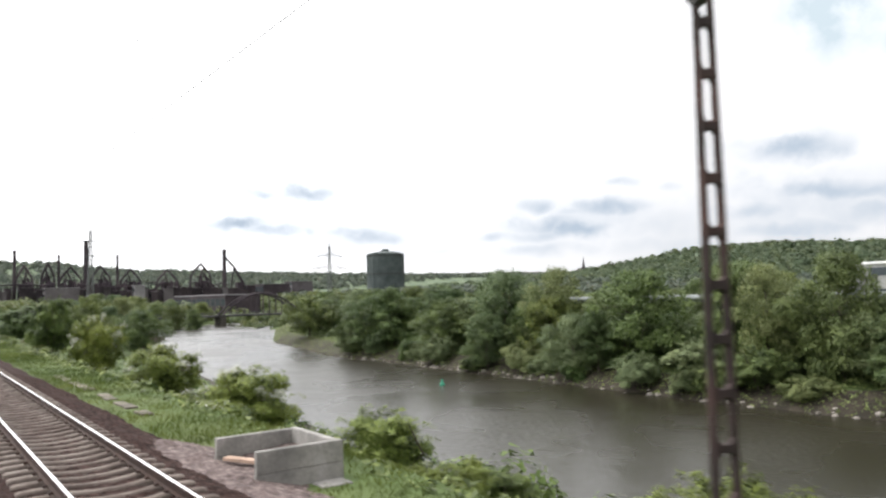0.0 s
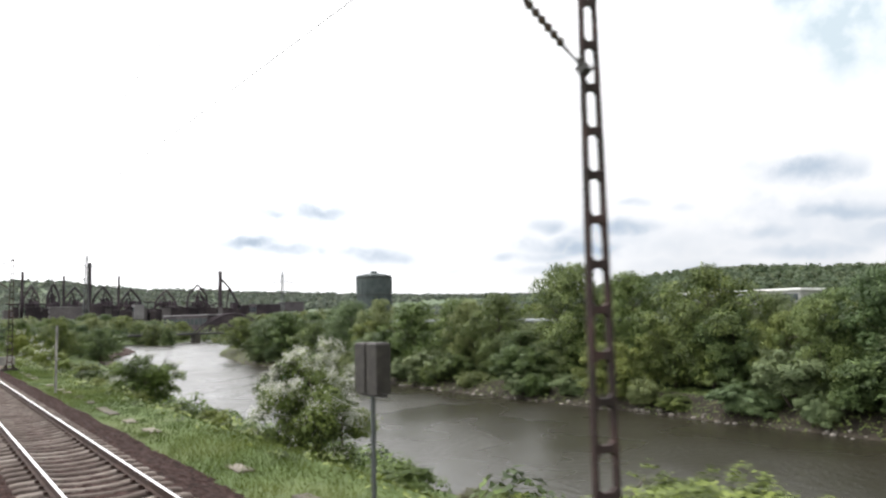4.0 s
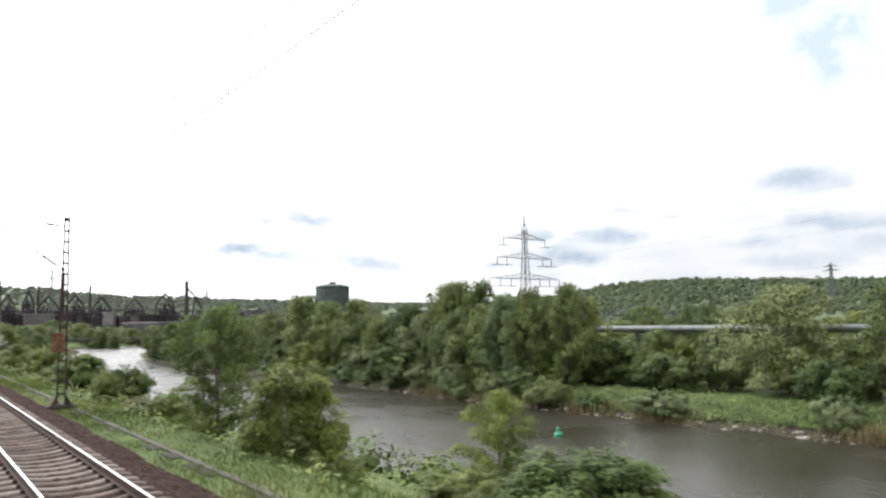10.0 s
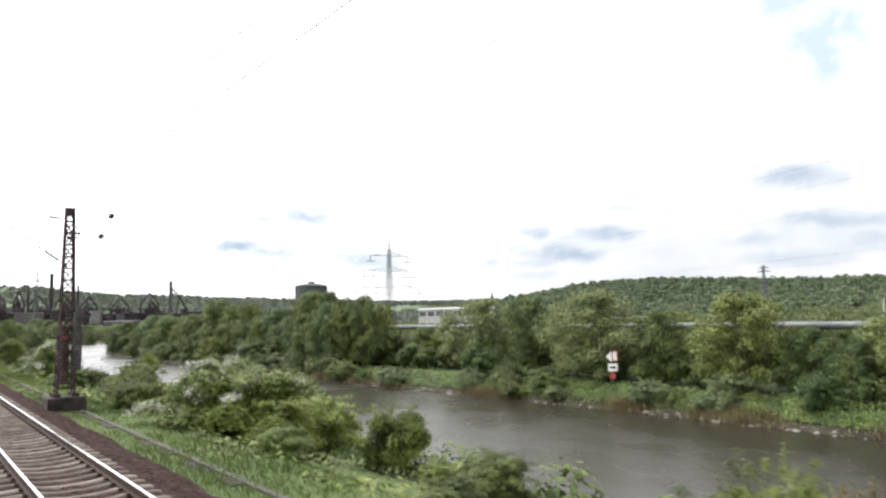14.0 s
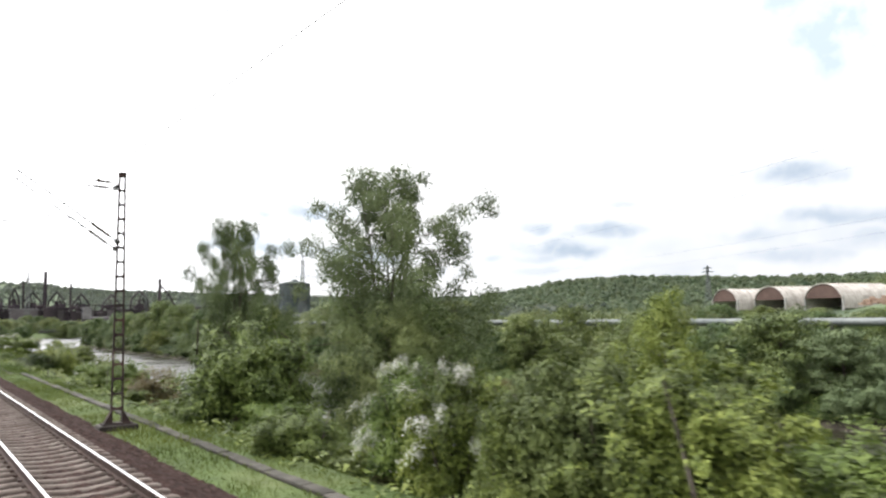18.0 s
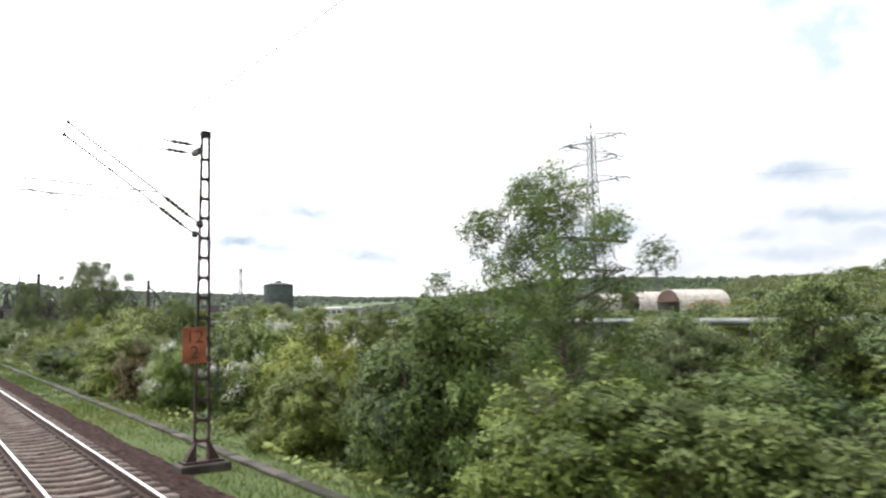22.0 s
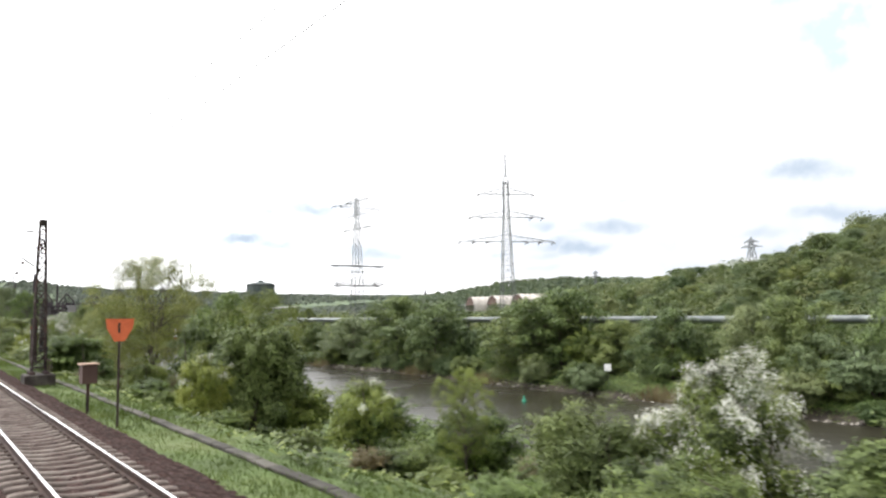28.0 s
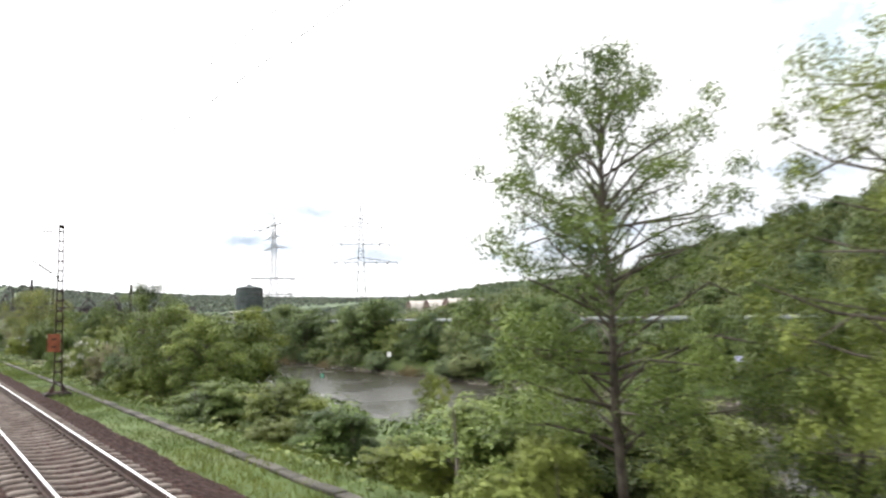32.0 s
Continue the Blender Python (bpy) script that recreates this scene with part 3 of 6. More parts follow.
def bush_kind(key, name, seed, mat, label, category, leaves, size, n_lobes, blossom=0, stems=4):
    """A shrub of unit width and height 1 that stands on the ground."""
    rs = np.random.RandomState(seed)
    ob = thing(name, (0, -40 - seed * 3, -0.5), label, category)
    lobes = [(0, 0, 0.36, 0.30, 0.30, 0.33)]
    for k in range(n_lobes * 2):
        a = 2.4 * k + rs.uniform(-0.5, 0.5)
        r = rs.uniform(0.10, 0.40)
        h = rs.uniform(0.10, 0.84 - 0.7 * r)
        s = rs.uniform(0.075, 0.175)
        lobes.append((r * math.cos(a), r * math.sin(a), h, s, s, s * rs.uniform(0.6, 0.9)))
    p, d = crown_points(rs, lobes, leaves * 2, 0.72)
    # loose shoots that stand out from the mass
    shoot_p, shoot_d, flat = [], [], []
    for k in range(46):
        a, e = rs.uniform(0, 6.28), rs.uniform(0.05, 1.4)
        way = np.array([math.cos(a) * math.cos(e), math.sin(a) * math.cos(e), math.sin(e)])
        reach = rs.uniform(0.06, 0.24)
        start = np.array([0, 0, 0.36]) + way * np.array([0.36, 0.36, 0.42])
        for t in np.linspace(0, 1, 18):
            q = start + way * reach * t + np.array([0, 0, 0.10 * t - 0.16 * t * t])
            shoot_p.append(q + rs.normal(size=3) * 0.014 * (1.2 - t))
            shoot_d.append(way)
            flat.append(k)
    shoot_p, shoot_d, flat = np.array(shoot_p), np.array(shoot_d), np.array(flat)
    p, d = np.concatenate([p, shoot_p]), np.concatenate([d, shoot_d])
    p[:, 2] = np.abs(p[:, 2])
    leaf = sprigs(rs, p, d, size * 0.62, 0.014)
    inner, way_in = crown_points(rs, [(x, y, z, 0.8 * u, 0.8 * v, 0.8 * w) for x, y, z, u, v, w in lobes], int(leaves * 0.8), 0.4)
    inner[:, 2] = np.abs(inner[:, 2])
    leaf = np.concatenate([leaf, sprigs(rs, inner, way_in, size * 1.1, 0.02)])
    part("foliage", quads_mesh("foliage", leaf, mat), None, ob)
    SPAN[key] = span_of(leaf)
    if blossom:
        q, e = crown_points(rs, lobes, blossom * 2, 0.93)
        keep = (e[:, 2] > -0.1) & (noise_mask(q * np.array([1, 1, 2.2]), 6.0) > rs.uniform(*((-0.08, 0.18) if blossom > 2000 else (0.0, 0.25)), len(q)))
        q, e = q[keep] + e[keep] * 0.012, e[keep]
        rows = flat % (1 if blossom > 2000 else 3) == 0
        q = np.concatenate([q, np.repeat(shoot_p[rows], 4, 0) + rs.normal(size=(4 * rows.sum(), 3)) * 0.013 + np.array([0, 0, 0.014])])
        e = np.concatenate([e, np.repeat(shoot_d[rows], 4, 0)])
        part("blossom", quads_mesh("blossom", sprigs(rs, q, e * 0.5 + np.array([0, 0, 0.6]), size * 0.36, 0.014), M_BLOSSOM), None, ob, "white hawthorn blossom in flat sprays")
    for k in range(stems):
        a = 6.28 * k / stems + rs.uniform(0, 1)
        st = Shape()
        limbs(st, rs, (0.04 * math.cos(a), 0.04 * math.sin(a), -0.12), [(0.30 * math.cos(a), 0.30 * math.sin(a), rs.uniform(0.5, 0.9))], 0.016)
        part("stem", st, M_BARK, ob)
    ROOT[key] = ob
    return ob


def noise_mask(p, scale):
    return np.array([noise.noise(Vector(q) * scale) for q in p])


def tree_kind(key, name, seed, mat, label, leaves, size, clear, n_lobes, width=0.45, lobe=0.15, lean=0.03, shell=0.35, stems=1):
    """A tree of height 1: tapered trunk, limbs, and a broken crown of leaf sprays from clear up."""
    rs = np.random.RandomState(seed)
    near = key[0] == "t"
    ob = thing(name, (0, -40 - seed * 3, -0.5), label, "tree")
    lobes, twigs, count = [], Shape(), 0
    for s in range(stems):
        a0 = 2 * math.pi * s / max(stems, 1) + 0.6
        sp = 0.0 if stems == 1 else 0.16
        top = Vector((rs.uniform(-lean, lean) + sp * math.cos(a0), rs.uniform(-lean, lean) + sp * math.sin(a0), 0.9))
        line = [Vector((0, 0, -0.05))] + [Vector((top.x * t ** 1.3 + rs.uniform(-0.012, 0.012), top.y * t ** 1.3 + rs.uniform(-0.012, 0.012), 0.9 * t)) for t in (0.12, 0.3, 0.5, 0.7, 0.86, 1.0)]
        r = 0.015 if stems == 1 else 0.010
        wood = Shape()
        wood.tube(line, [r * 1.4, r, r * 0.85, r * 0.65, r * 0.45, r * 0.25, r * 0.1], 7)
        part("trunk", wood, M_BARK, ob)
        for k in range(n_lobes // stems):
            t = clear + (0.97 - clear) * (k + 0.5) / (n_lobes // stems)
            h = 0.9 * t
            base = Vector((top.x * t ** 1.3, top.y * t ** 1.3, h * 0.92))
            a = k * 2.4 + a0 + rs.uniform(-0.5, 0.5)
            u = (t - clear) / (1 - clear)
            reach = width * (0.55 + 0.55 * math.sin(math.pi * min(1, u * 0.85 + 0.15))) * rs.uniform(0.45, 1.0) * (0.5 if u > 0.85 else 1) * 0.62
            tip = base + Vector((math.cos(a) * reach, math.sin(a) * reach, 0.05 + 0.08 * u))
            count += 1
            if near and count % 3 == 1:
                limb = Shape()
                limbs(limb, rs, base, [tip], r * 0.30)
                part("limb", limb, M_BARK, ob)
            else:
                limbs(twigs, rs, base, [tip], r * 0.24)
            s2 = lobe * rs.uniform(0.6, 1.15)
            lobes.append((tip.x, tip.y, min(tip.z + 0.02, 1.0 - s2 * 0.55), s2, s2, s2 * 0.62))
            m2 = base.lerp(tip, 0.5)
            lobes.append((m2.x, m2.y, m2.z + 0.02, s2 * 0.7, s2 * 0.7, s2 * 0.5))
    p, d = crown_points(rs, lobes, int(leaves * 2.1), shell)
    leaf = sprigs(rs, p, d, size * 0.62, 0.009)
    if not near:
        inner, way_in = crown_points(rs, [(x, y, z, 0.8 * u, 0.8 * v, 0.8 * w) for x, y, z, u, v, w in lobes], leaves // 2, 0.3)
        leaf = np.concatenate([leaf, sprigs(rs, inner, way_in, size * 0.85, 0.012)])
    part("crown", quads_mesh("crown", leaf, mat), None, ob)
    SPAN[key] = span_of(leaf)
    tagged(part("branchwork", twigs, M_BARK, ob), kind="stuff")
    ROOT[key] = ob
    return ob


BUSH, TREE = "dense green shrub on the railway embankment", "shrub"
bush_kind("b0", "shrub", 1, M_LEAF, BUSH, TREE, 3300, 0.0165, 12)
bush_kind("b1", "shrub", 2, M_LEAF_FRESH, "fresh light green shrub on the embankment", TREE, 3200, 0.017, 15)
bush_kind("b2", "shrub", 3, M_LEAF, "spreading green thicket beside the cable trough", TREE, 3300, 0.016, 18)
bush_kind("b3", "shrub", 4, M_LEAF_DARK, "dark green ivy-hung shrub on the embankment", TREE, 3200, 0.0165, 13)
bush_kind("u0", "undergrowth_shrub", 17, M_LEAF, "low rough shrub lower down the slope", TREE, 1500, 0.022, 12, stems=2)
bush_kind("u1", "undergrowth_shrub", 18, M_LEAF_FRESH, "pale green shrub lower down the slope", TREE, 1500, 0.022, 12, stems=2)
bush_kind("h0", "hawthorn", 5, M_LEAF, "hawthorn in full white blossom", "hawthorn", 2400, 0.016, 13, 2700)
bush_kind("h1", "hawthorn", 6, M_LEAF_FRESH, "green hawthorn with scattered white blossom", "hawthorn", 2800, 0.0165, 15, 280)
bush_kind("d0", "brush", 7, M_LEAF_DRY, "brownish half-bare brush on the slope", TREE, 1000, 0.016, 12)
bush_kind("w0", "willow_bush", 8, M_BANK_WILLOW, "rounded grey-green willow bush at the waterside", "willow", 2200, 0.021, 12, stems=2)
bush_kind("w1", "waterside_bush", 19, M_BANK, "green bush hanging over the waterside", TREE, 2000, 0.021, 12, stems=2)
tree_kind("t0", "alder", 9, M_LEAF_FRESH, "slender open alder with light green leaves", 7000, 0.0062, 0.20, 80, 0.66, 0.072, shell=0.2)
tree_kind("t1", "poplar", 10, M_LEAF, "tall broad tree with loose green crown", 7500, 0.0082, 0.10, 64, 0.85, 0.10, lean=0.06)
tree_kind("t5", "poplar_clump", 30, M_POPLAR, "many-stemmed poplar with a loose grey-green crown", 13000, 0.0080, 0.06, 96, 0.80, 0.095, stems=6, shell=0.3)
tree_kind("t2", "young_maple", 11, M_LEAF_YELLOW, "many-stemmed tree in pale yellow spring leaf", 12500, 0.0066, 0.16, 110, 0.95, 0.105, stems=7, shell=0.45)
tree_kind("t3", "sapling", 12, M_LEAF_FRESH, "young bushy tree full of fresh leaves", 4400, 0.0115, 0.06, 36, 0.6, 0.12)
tree_kind("t4", "goat_willow", 20, M_LEAF_WILLOW, "broad grey-green willow with a rounded crown", 10500, 0.0088, 0.08, 60, 0.82, 0.15, shell=0.5)
tree_kind("f0", "riverside_tree", 13, M_BANK, "leafy tree on the far river bank", 3000, 0.0155, 0.04, 44, 0.80, 0.155, shell=0.5)
tree_kind("f1", "riverside_tree", 14, M_BANK_DARK, "dark leafy tree on the far river bank", 3000, 0.0155, 0.05, 40, 0.74, 0.165, shell=0.5)
tree_kind("f2", "riverside_tree", 15, M_BANK_LIGHT, "light green tree on the far river bank", 3000, 0.0155, 0.04, 44, 0.78, 0.155, shell=0.5)
tree_kind("f3", "willow", 16, M_BANK_WILLOW, "silvery willow on the far river bank", 3000, 0.015, 0.03, 40, 0.86, 0.165, shell=0.45)
USED = set()


def put(key, x, y, wide, top, base=None):
    """A plant of that kind at x, y, so wide and reaching up to the height top."""
    g = float(land(x, y)) - 0.12 if base is None else base
    h = max(top - g, 0.8)
    if key[0] in "bhdu":
        wide = max(wide, 0.8 * h)
    if key[0] in "bhduw":
        wide = min(wide, 1.8 * h)
    src = ROOT[key]
    ob = src if key not in USED else None
    m = pose(x, y, g, 0, 0, (x * 37 + y * 91) % 360)
    if ob is None:
        ob = copy_thing(src, Matrix())
    USED.add(key)
    w, h = wide / SPAN[key][0], h / SPAN[key][1]
    ob.matrix_basis = m @ Matrix.Diagonal((w, w, h, 1))
    return ob


def shrub(x, y, wide, top):
    i = int(x * 7.3 + y * 3.1)
    return put("b%d" % (0, 1, 2, 0, 3, 1, 2)[i % 7], x, y, wide * 1.12, top + 0.05)


def hawthorn(x, y, wide, top):
    return put("h1", x, y, wide * 1.1, top)


def white_hawthorn(x, y, wide, top):
    return put("h0", x, y, wide * 1.1, top)


def brush(x, y, wide, top):
    return put("d0", x, y, wide * 1.1, top)


def bank_tree(x, y, wide, top):
    i = int(x * 3.7 + y)
    low = top - float(land(x, y)) < 7
    kinds = (0, 1, 2, 3, 0, 2) if x < 45 else (2, 0, 3, 2, 0, 2)
    return put(("w0" if i % 2 else "w1") if low else "f%d" % kinds[i % 6], x, y, wide * 1.1, top + 0.2)


# near bank, along the line
shrub(-121.4, 18.0, 5.4, 3.8)
hawthorn(-65.4, 13.0, 3.9, 1.9)
hawthorn(-46.6, 13.0, 4.1, 0.3)
hawthorn(-31.1, 12.0, 3.9, 0.0)
shrub(-19.8, 12.0, 2.5, -0.6)
shrub(-14.3, 12.0, 1.9, -1.5)
shrub(-7.9, 12.0, 2.9, -0.5)
shrub(-0.3, 11.0, 1.9, -0.8)
shrub(7.0, 10.6, 3.1, 0.0)
shrub(13.0, 11.0, 2.2, -0.0)
hawthorn(18.8, 10.5, 3.8, 1.0)
white_hawthorn(40.2, 10.5, 3.5, 2.0)
shrub(54.4, 11.3, 5.8, 0.0)
shrub(65.9, 9.6, 3.0, 0.5)
shrub(71.4, 20.8, 4.6, -1.2)
shrub(72.1, 9.8, 3.0, 1.4)
shrub(72.6, 13.2, 3.2, -0.8)
shrub(87.5, 10.4, 3.4, 1.6)
shrub(93.0, 10.0, 2.2, -0.0)
shrub(95.2, 11.3, 3.1, 0.8)
shrub(101.6, 10.2, 3.8, 1.1)
shrub(107.6, 10.5, 1.7, 0.3)
shrub(116.4, 8.8, 1.1, 0.5)
shrub(124.9, 9.5, 3.6, -0.1)
put("t3", 128.6, 25.0, 4.3, -0.6)
put("t3", 130.7, 9.6, 3.5, 3.7)
shrub(137.4, 9.5, 2.8, 1.7)
shrub(142.9, 11.6, 3.1, -0.8)
shrub(144.1, 15.0, 4.4, -1.1)
shrub(147.8, 11.0, 5.7, 0.3)
hawthorn(160.3, 9.6, 3.2, 1.6)
shrub(165.5, 11.0, 2.8, -0.2)
shrub(170.4, 13.0, 3.3, 0.2)
shrub(171.2, 9.0, 2.2, 0.2)
shrub(178.2, 14.0, 4.2, -0.9)
shrub(181.0, 17.9, 6.6, 0.1)
shrub(184.6, 9.4, 1.9, 0.9)
shrub(188.3, 9.0, 2.3, 0.6)
shrub(190.4, 21.0, 3.2, -1.3)
hawthorn(195.3, 10.4, 5.9, 1.5)
shrub(202.0, 18.0, 3.1, -2.0)
shrub(203.4, 9.0, 1.9, -0.1)
brush(213.2, 22.0, 2.1, -1.8)
shrub(216.4, 10.0, 3.1, 0.1)
shrub(216.4, 12.0, 1.0, 0.4)
hawthorn(228.8, 12.0, 2.5, -0.2)
shrub(229.5, 13.0, 4.2, -0.3)
shrub(243.0, 11.0, 2.9, 0.5)
brush(249.0, 11.0, 2.9, 0.4)
shrub(251.3, 9.5, 3.4, -0.5)
shrub(262.4, 10.8, 4.8, 2.9)
shrub(265.7, 10.5, 2.7, 0.2)
shrub(270.8, 9.0, 2.4, 0.4)
hawthorn(274.7, 10.0, 2.2, 1.8)
hawthorn(276.6, 10.0, 0.9, 1.8)
put("t3", 277.6, 16.0, 2.8, 3.4)
shrub(278.7, 10.0, 2.0, 1.4)
shrub(279.8, 11.0, 1.1, 2.4)
shrub(281.9, 11.0, 3.6, 2.2)
put("t3", 289.7, 12.0, 2.2, 3.1)
shrub(290.2, 10.0, 2.5, 1.8)
shrub(290.3, 16.0, 4.3, 2.8)
shrub(290.9, 12.8, 3.5, 0.3)
shrub(294.4, 9.5, 1.6, 0.9)
shrub(297.8, 9.5, 2.5, 1.6)
shrub(301.2, 9.5, 3.8, 1.3)
shrub(307.1, 9.5, 1.7, 1.2)
shrub(308.9, 12.0, 4.8, 3.6)
shrub(311.2, 11.0, 2.1, 2.9)
shrub(313.5, 10.5, 5.3, 3.1)
shrub(314.8, 10.0, 1.8, 2.9)
shrub(317.0, 9.4, 4.2, 2.5)
brush(320.1, 9.5, 3.4, 1.9)
shrub(321.7, 14.5, 4.5, 2.7)
shrub(322.7, 10.0, 1.9, 2.0)
hawthorn(325.3, 9.5, 2.5, 1.9)
shrub(325.5, 13.0, 1.6, 3.2)
hawthorn(327.6, 13.0, 2.6, 2.7)
hawthorn(331.6, 13.0, 1.6, 2.7)
shrub(334.2, 10.5, 2.4, 1.8)
shrub(336.0, 14.0, 4.0, 1.5)
shrub(337.4, 9.5, 2.7, 1.3)
shrub(339.6, 11.0, 2.6, 2.0)
shrub(343.4, 10.0, 2.0, 3.3)
shrub(348.0, 9.8, 3.8, 2.0)
put("b0", 356.1, 10.2, 7.2, 2.95)
white_hawthorn(361.5, 14.3, 4.6, 3.2)
shrub(362.9, 10.5, 3.2, 0.5)
shrub(364.7, 9.5, 3.0, 1.4)
shrub(366.0, 15.0, 4.0, -0.5)
shrub(366.4, 9.5, 2.6, 1.3)
hawthorn(375.0, 10.0, 2.0, 1.7)
shrub(375.5, 9.5, 3.3, 0.4)
brush(377.2, 13.9, 4.2, 1.5)
shrub(380.0, 9.5, 2.2, 0.5)
shrub(382.7, 10.0, 3.8, 0.7)
hawthorn(384.2, 9.5, 1.0, 0.9)
shrub(391.6, 12.0, 1.9, 0.7)
shrub(392.9, 10.0, 1.9, 1.0)
hawthorn(395.1, 11.0, 1.8, 1.8)
shrub(396.8, 9.3, 2.6, 0.5)
shrub(401.6, 9.5, 4.5, 1.7)
shrub(405.1, 10.5, 2.2, 0.0)
shrub(415.4, 9.5, 2.4, -0.6)
shrub(417.0, 14.0, 4.0, 3.0)
shrub(417.4, 10.5, 2.0, 0.8)
shrub(425.7, 13.0, 4.2, 2.9)
hawthorn(427.0, 10.5, 2.1, 1.2)
shrub(462.1, 9.8, 2.0, 2.2)
shrub(465.1, 13.0, 1.9, 2.8)
shrub(466.4, 10.0, 2.2, 0.9)
shrub(468.6, 30.6, 4.0, -5.0)
put("t3", 469.7, 39.9, 3.6, -2.6)
hawthorn(470.9, 9.8, 1.2, 1.5)
hawthorn(473.5, 10.2, 2.0, 1.5)
brush(475.1, 12.0, 1.7, 1.4)
shrub(477.3, 10.5, 1.9, 2.0)
brush(479.5, 10.0, 2.8, 1.7)
shrub(483.8, 13.0, 1.6, 2.8)
shrub(484.2, 9.8, 2.7, 1.5)
put("t3", 486.0, 37.8, 4.2, -2.2)
shrub(487.1, 9.5, 2.4, 1.2)
put("t3", 488.4, 14.6, 4.2, 3.4)
shrub(488.8, 21.0, 4.0, -3.0)
shrub(489.1, 13.0, 5.2, 3.0)
put("t3", 489.5, 10.4, 4.6, 3.6)
put("t3", 493.0, 11.0, 3.8, 2.9)
shrub(497.1, 9.8, 3.8, 0.2)
shrub(499.5, 9.5, 3.1, 0.6)
shrub(502.3, 10.5, 3.2, 0.6)
shrub(504.2, 11.0, 2.2, -0.2)
shrub(504.9, 9.3, 2.2, -0.2)
shrub(507.3, 10.0, 2.3, 0.2)
shrub(512.0, 9.5, 3.3, 0.0)
shrub(516.0, 10.0, 1.8, 0.5)
shrub(518.2, 12.0, 2.1, 0.7)
shrub(191.0, 16.0, 5.0, -0.5)
shrub(193.0, 13.5, 4.0, -0.1)
shrub(349.5, 11.5, 4.4, 1.8)
shrub(353.0, 15.0, 5.5, 1.8)
shrub(347.5, 16.0, 5.0, 1.6)
shrub(351.5, 18.5, 6.0, 1.2)
hawthorn(431.6, 15.8, 3.0, 0.1)
put("t0", 436.5, 17.2, 2.8, 0.8)
put("b3", 443.4, 16.2, 4.0, 0.3)
white_hawthorn(446.6, 18.6, 4.2, 1.5)
shrub(435.3, 18.6, 3.6, -1.0)
shrub(439.5, 12.5, 2.6, -1.0)
shrub(441.0, 20.0, 3.6, -1.2)
shrub(448.0, 14.0, 3.4, -0.4)
shrub(446.0, 11.0, 2.6, -0.7)
shrub(453.5, 15.0, 4.4, 0.7)
brush(458.0, 13.0, 3.4, 0.2)
shrub(455.5, 18.5, 4.6, 0.4)

# far bank
bank_tree(-195, 95, 14.7, 3.4)
bank_tree(-147, 82, 7.7, -1.4)
bank_tree(-144, 90, 14.9, 0.7)
bank_tree(-139, 86, 15.0, 4.5)
bank_tree(-118, 86, 11.2, 2.0)
bank_tree(-101, 88, 14.3, 6.7)
bank_tree(-98, 81, 7.8, -1.0)
bank_tree(-90, 90, 10.4, 6.7)
bank_tree(-78, 81, 8.5, -0.8)
bank_tree(-74, 82, 8.1, -0.2)
bank_tree(-69, 86, 13.8, 5.4)
bank_tree(-55, 80, 8.4, -3.8)
bank_tree(-55, 88, 12.0, 5.9)
bank_tree(-50, 86, 9.1, 5.3)
bank_tree(-48, 81, 6.8, -4.3)
bank_tree(-41, 86, 10.8, 6.3)
bank_tree(-30, 81, 8.9, -2.2)
bank_tree(-25, 88, 14.9, 10.6)
bank_tree(-14, 90, 12.8, 8.6)
bank_tree(-10, 81, 9.2, -1.7)
bank_tree(-0, 90, 16.0, 8.8)
bank_tree(15, 84, 9.1, -1.9)
bank_tree(23, 90, 13.4, 6.9)
bank_tree(26, 84, 10.6, -1.7)
bank_tree(32, 94, 11.9, 10.7)
bank_tree(36, 94, 11.5, 11.1)
bank_tree(40, 96, 11.0, 11.1)
bank_tree(45, 88, 12.7, 0.5)
bank_tree(46, 94, 9.8, 6.0)
bank_tree(56, 96, 12.2, 4.1)
bank_tree(59, 90, 12.8, -2.7)
bank_tree(59, 83, 8.1, -6.1)
bank_tree(62, 94, 11.4, 3.9)
bank_tree(63, 86, 6.1, -3.5)
bank_tree(68, 83, 8.7, -5.2)
bank_tree(74, 96, 9.0, -0.4)
bank_tree(83, 98, 7.6, 1.0)
bank_tree(87, 93, 8.1, -2.2)
bank_tree(104, 98, 16.5, 7.0)
bank_tree(113, 90, 6.5, -2.2)
bank_tree(119, 98, 12.3, 7.0)
bank_tree(124, 88, 12.1, -4.9)
bank_tree(134, 87, 13.1, -5.3)
bank_tree(137, 96, 17.5, 7.2)
bank_tree(149, 98, 11.7, 3.6)
bank_tree(164, 96, 13.7, 5.7)
bank_tree(165, 91, 7.7, -5.0)
bank_tree(174, 96, 7.4, 0.9)
bank_tree(178, 90, 5.4, -4.3)
bank_tree(181, 94, 6.7, -0.4)
bank_tree(185, 96, 11.8, 2.6)
bank_tree(196, 98, 12.3, 4.2)
bank_tree(212, 98, 14.3, 2.2)
bank_tree(228, 97, 12.9, 1.0)
bank_tree(236, 96, 16.7, 2.3)
bank_tree(244, 96, 13.1, 0.2)
bank_tree(256, 95, 9.6, -1.0)
bank_tree(260, 97, 9.8, -1.2)
bank_tree(263, 96, 6.1, -0.9)
bank_tree(280, 98, 8.6, 2.0)
bank_tree(288, 95, 15.9, 1.9)
bank_tree(308, 96, 15.1, 6.6)
bank_tree(324, 96, 19.8, 5.2)
bank_tree(346, 97, 9.1, -1.0)
bank_tree(355, 98, 20.3, 4.8)
bank_tree(361, 98, 17.8, 6.7)
bank_tree(374, 99, 9.7, 1.0)
bank_tree(386, 97, 12.2, 2.8)
bank_tree(398, 94, 16.9, -6.1)
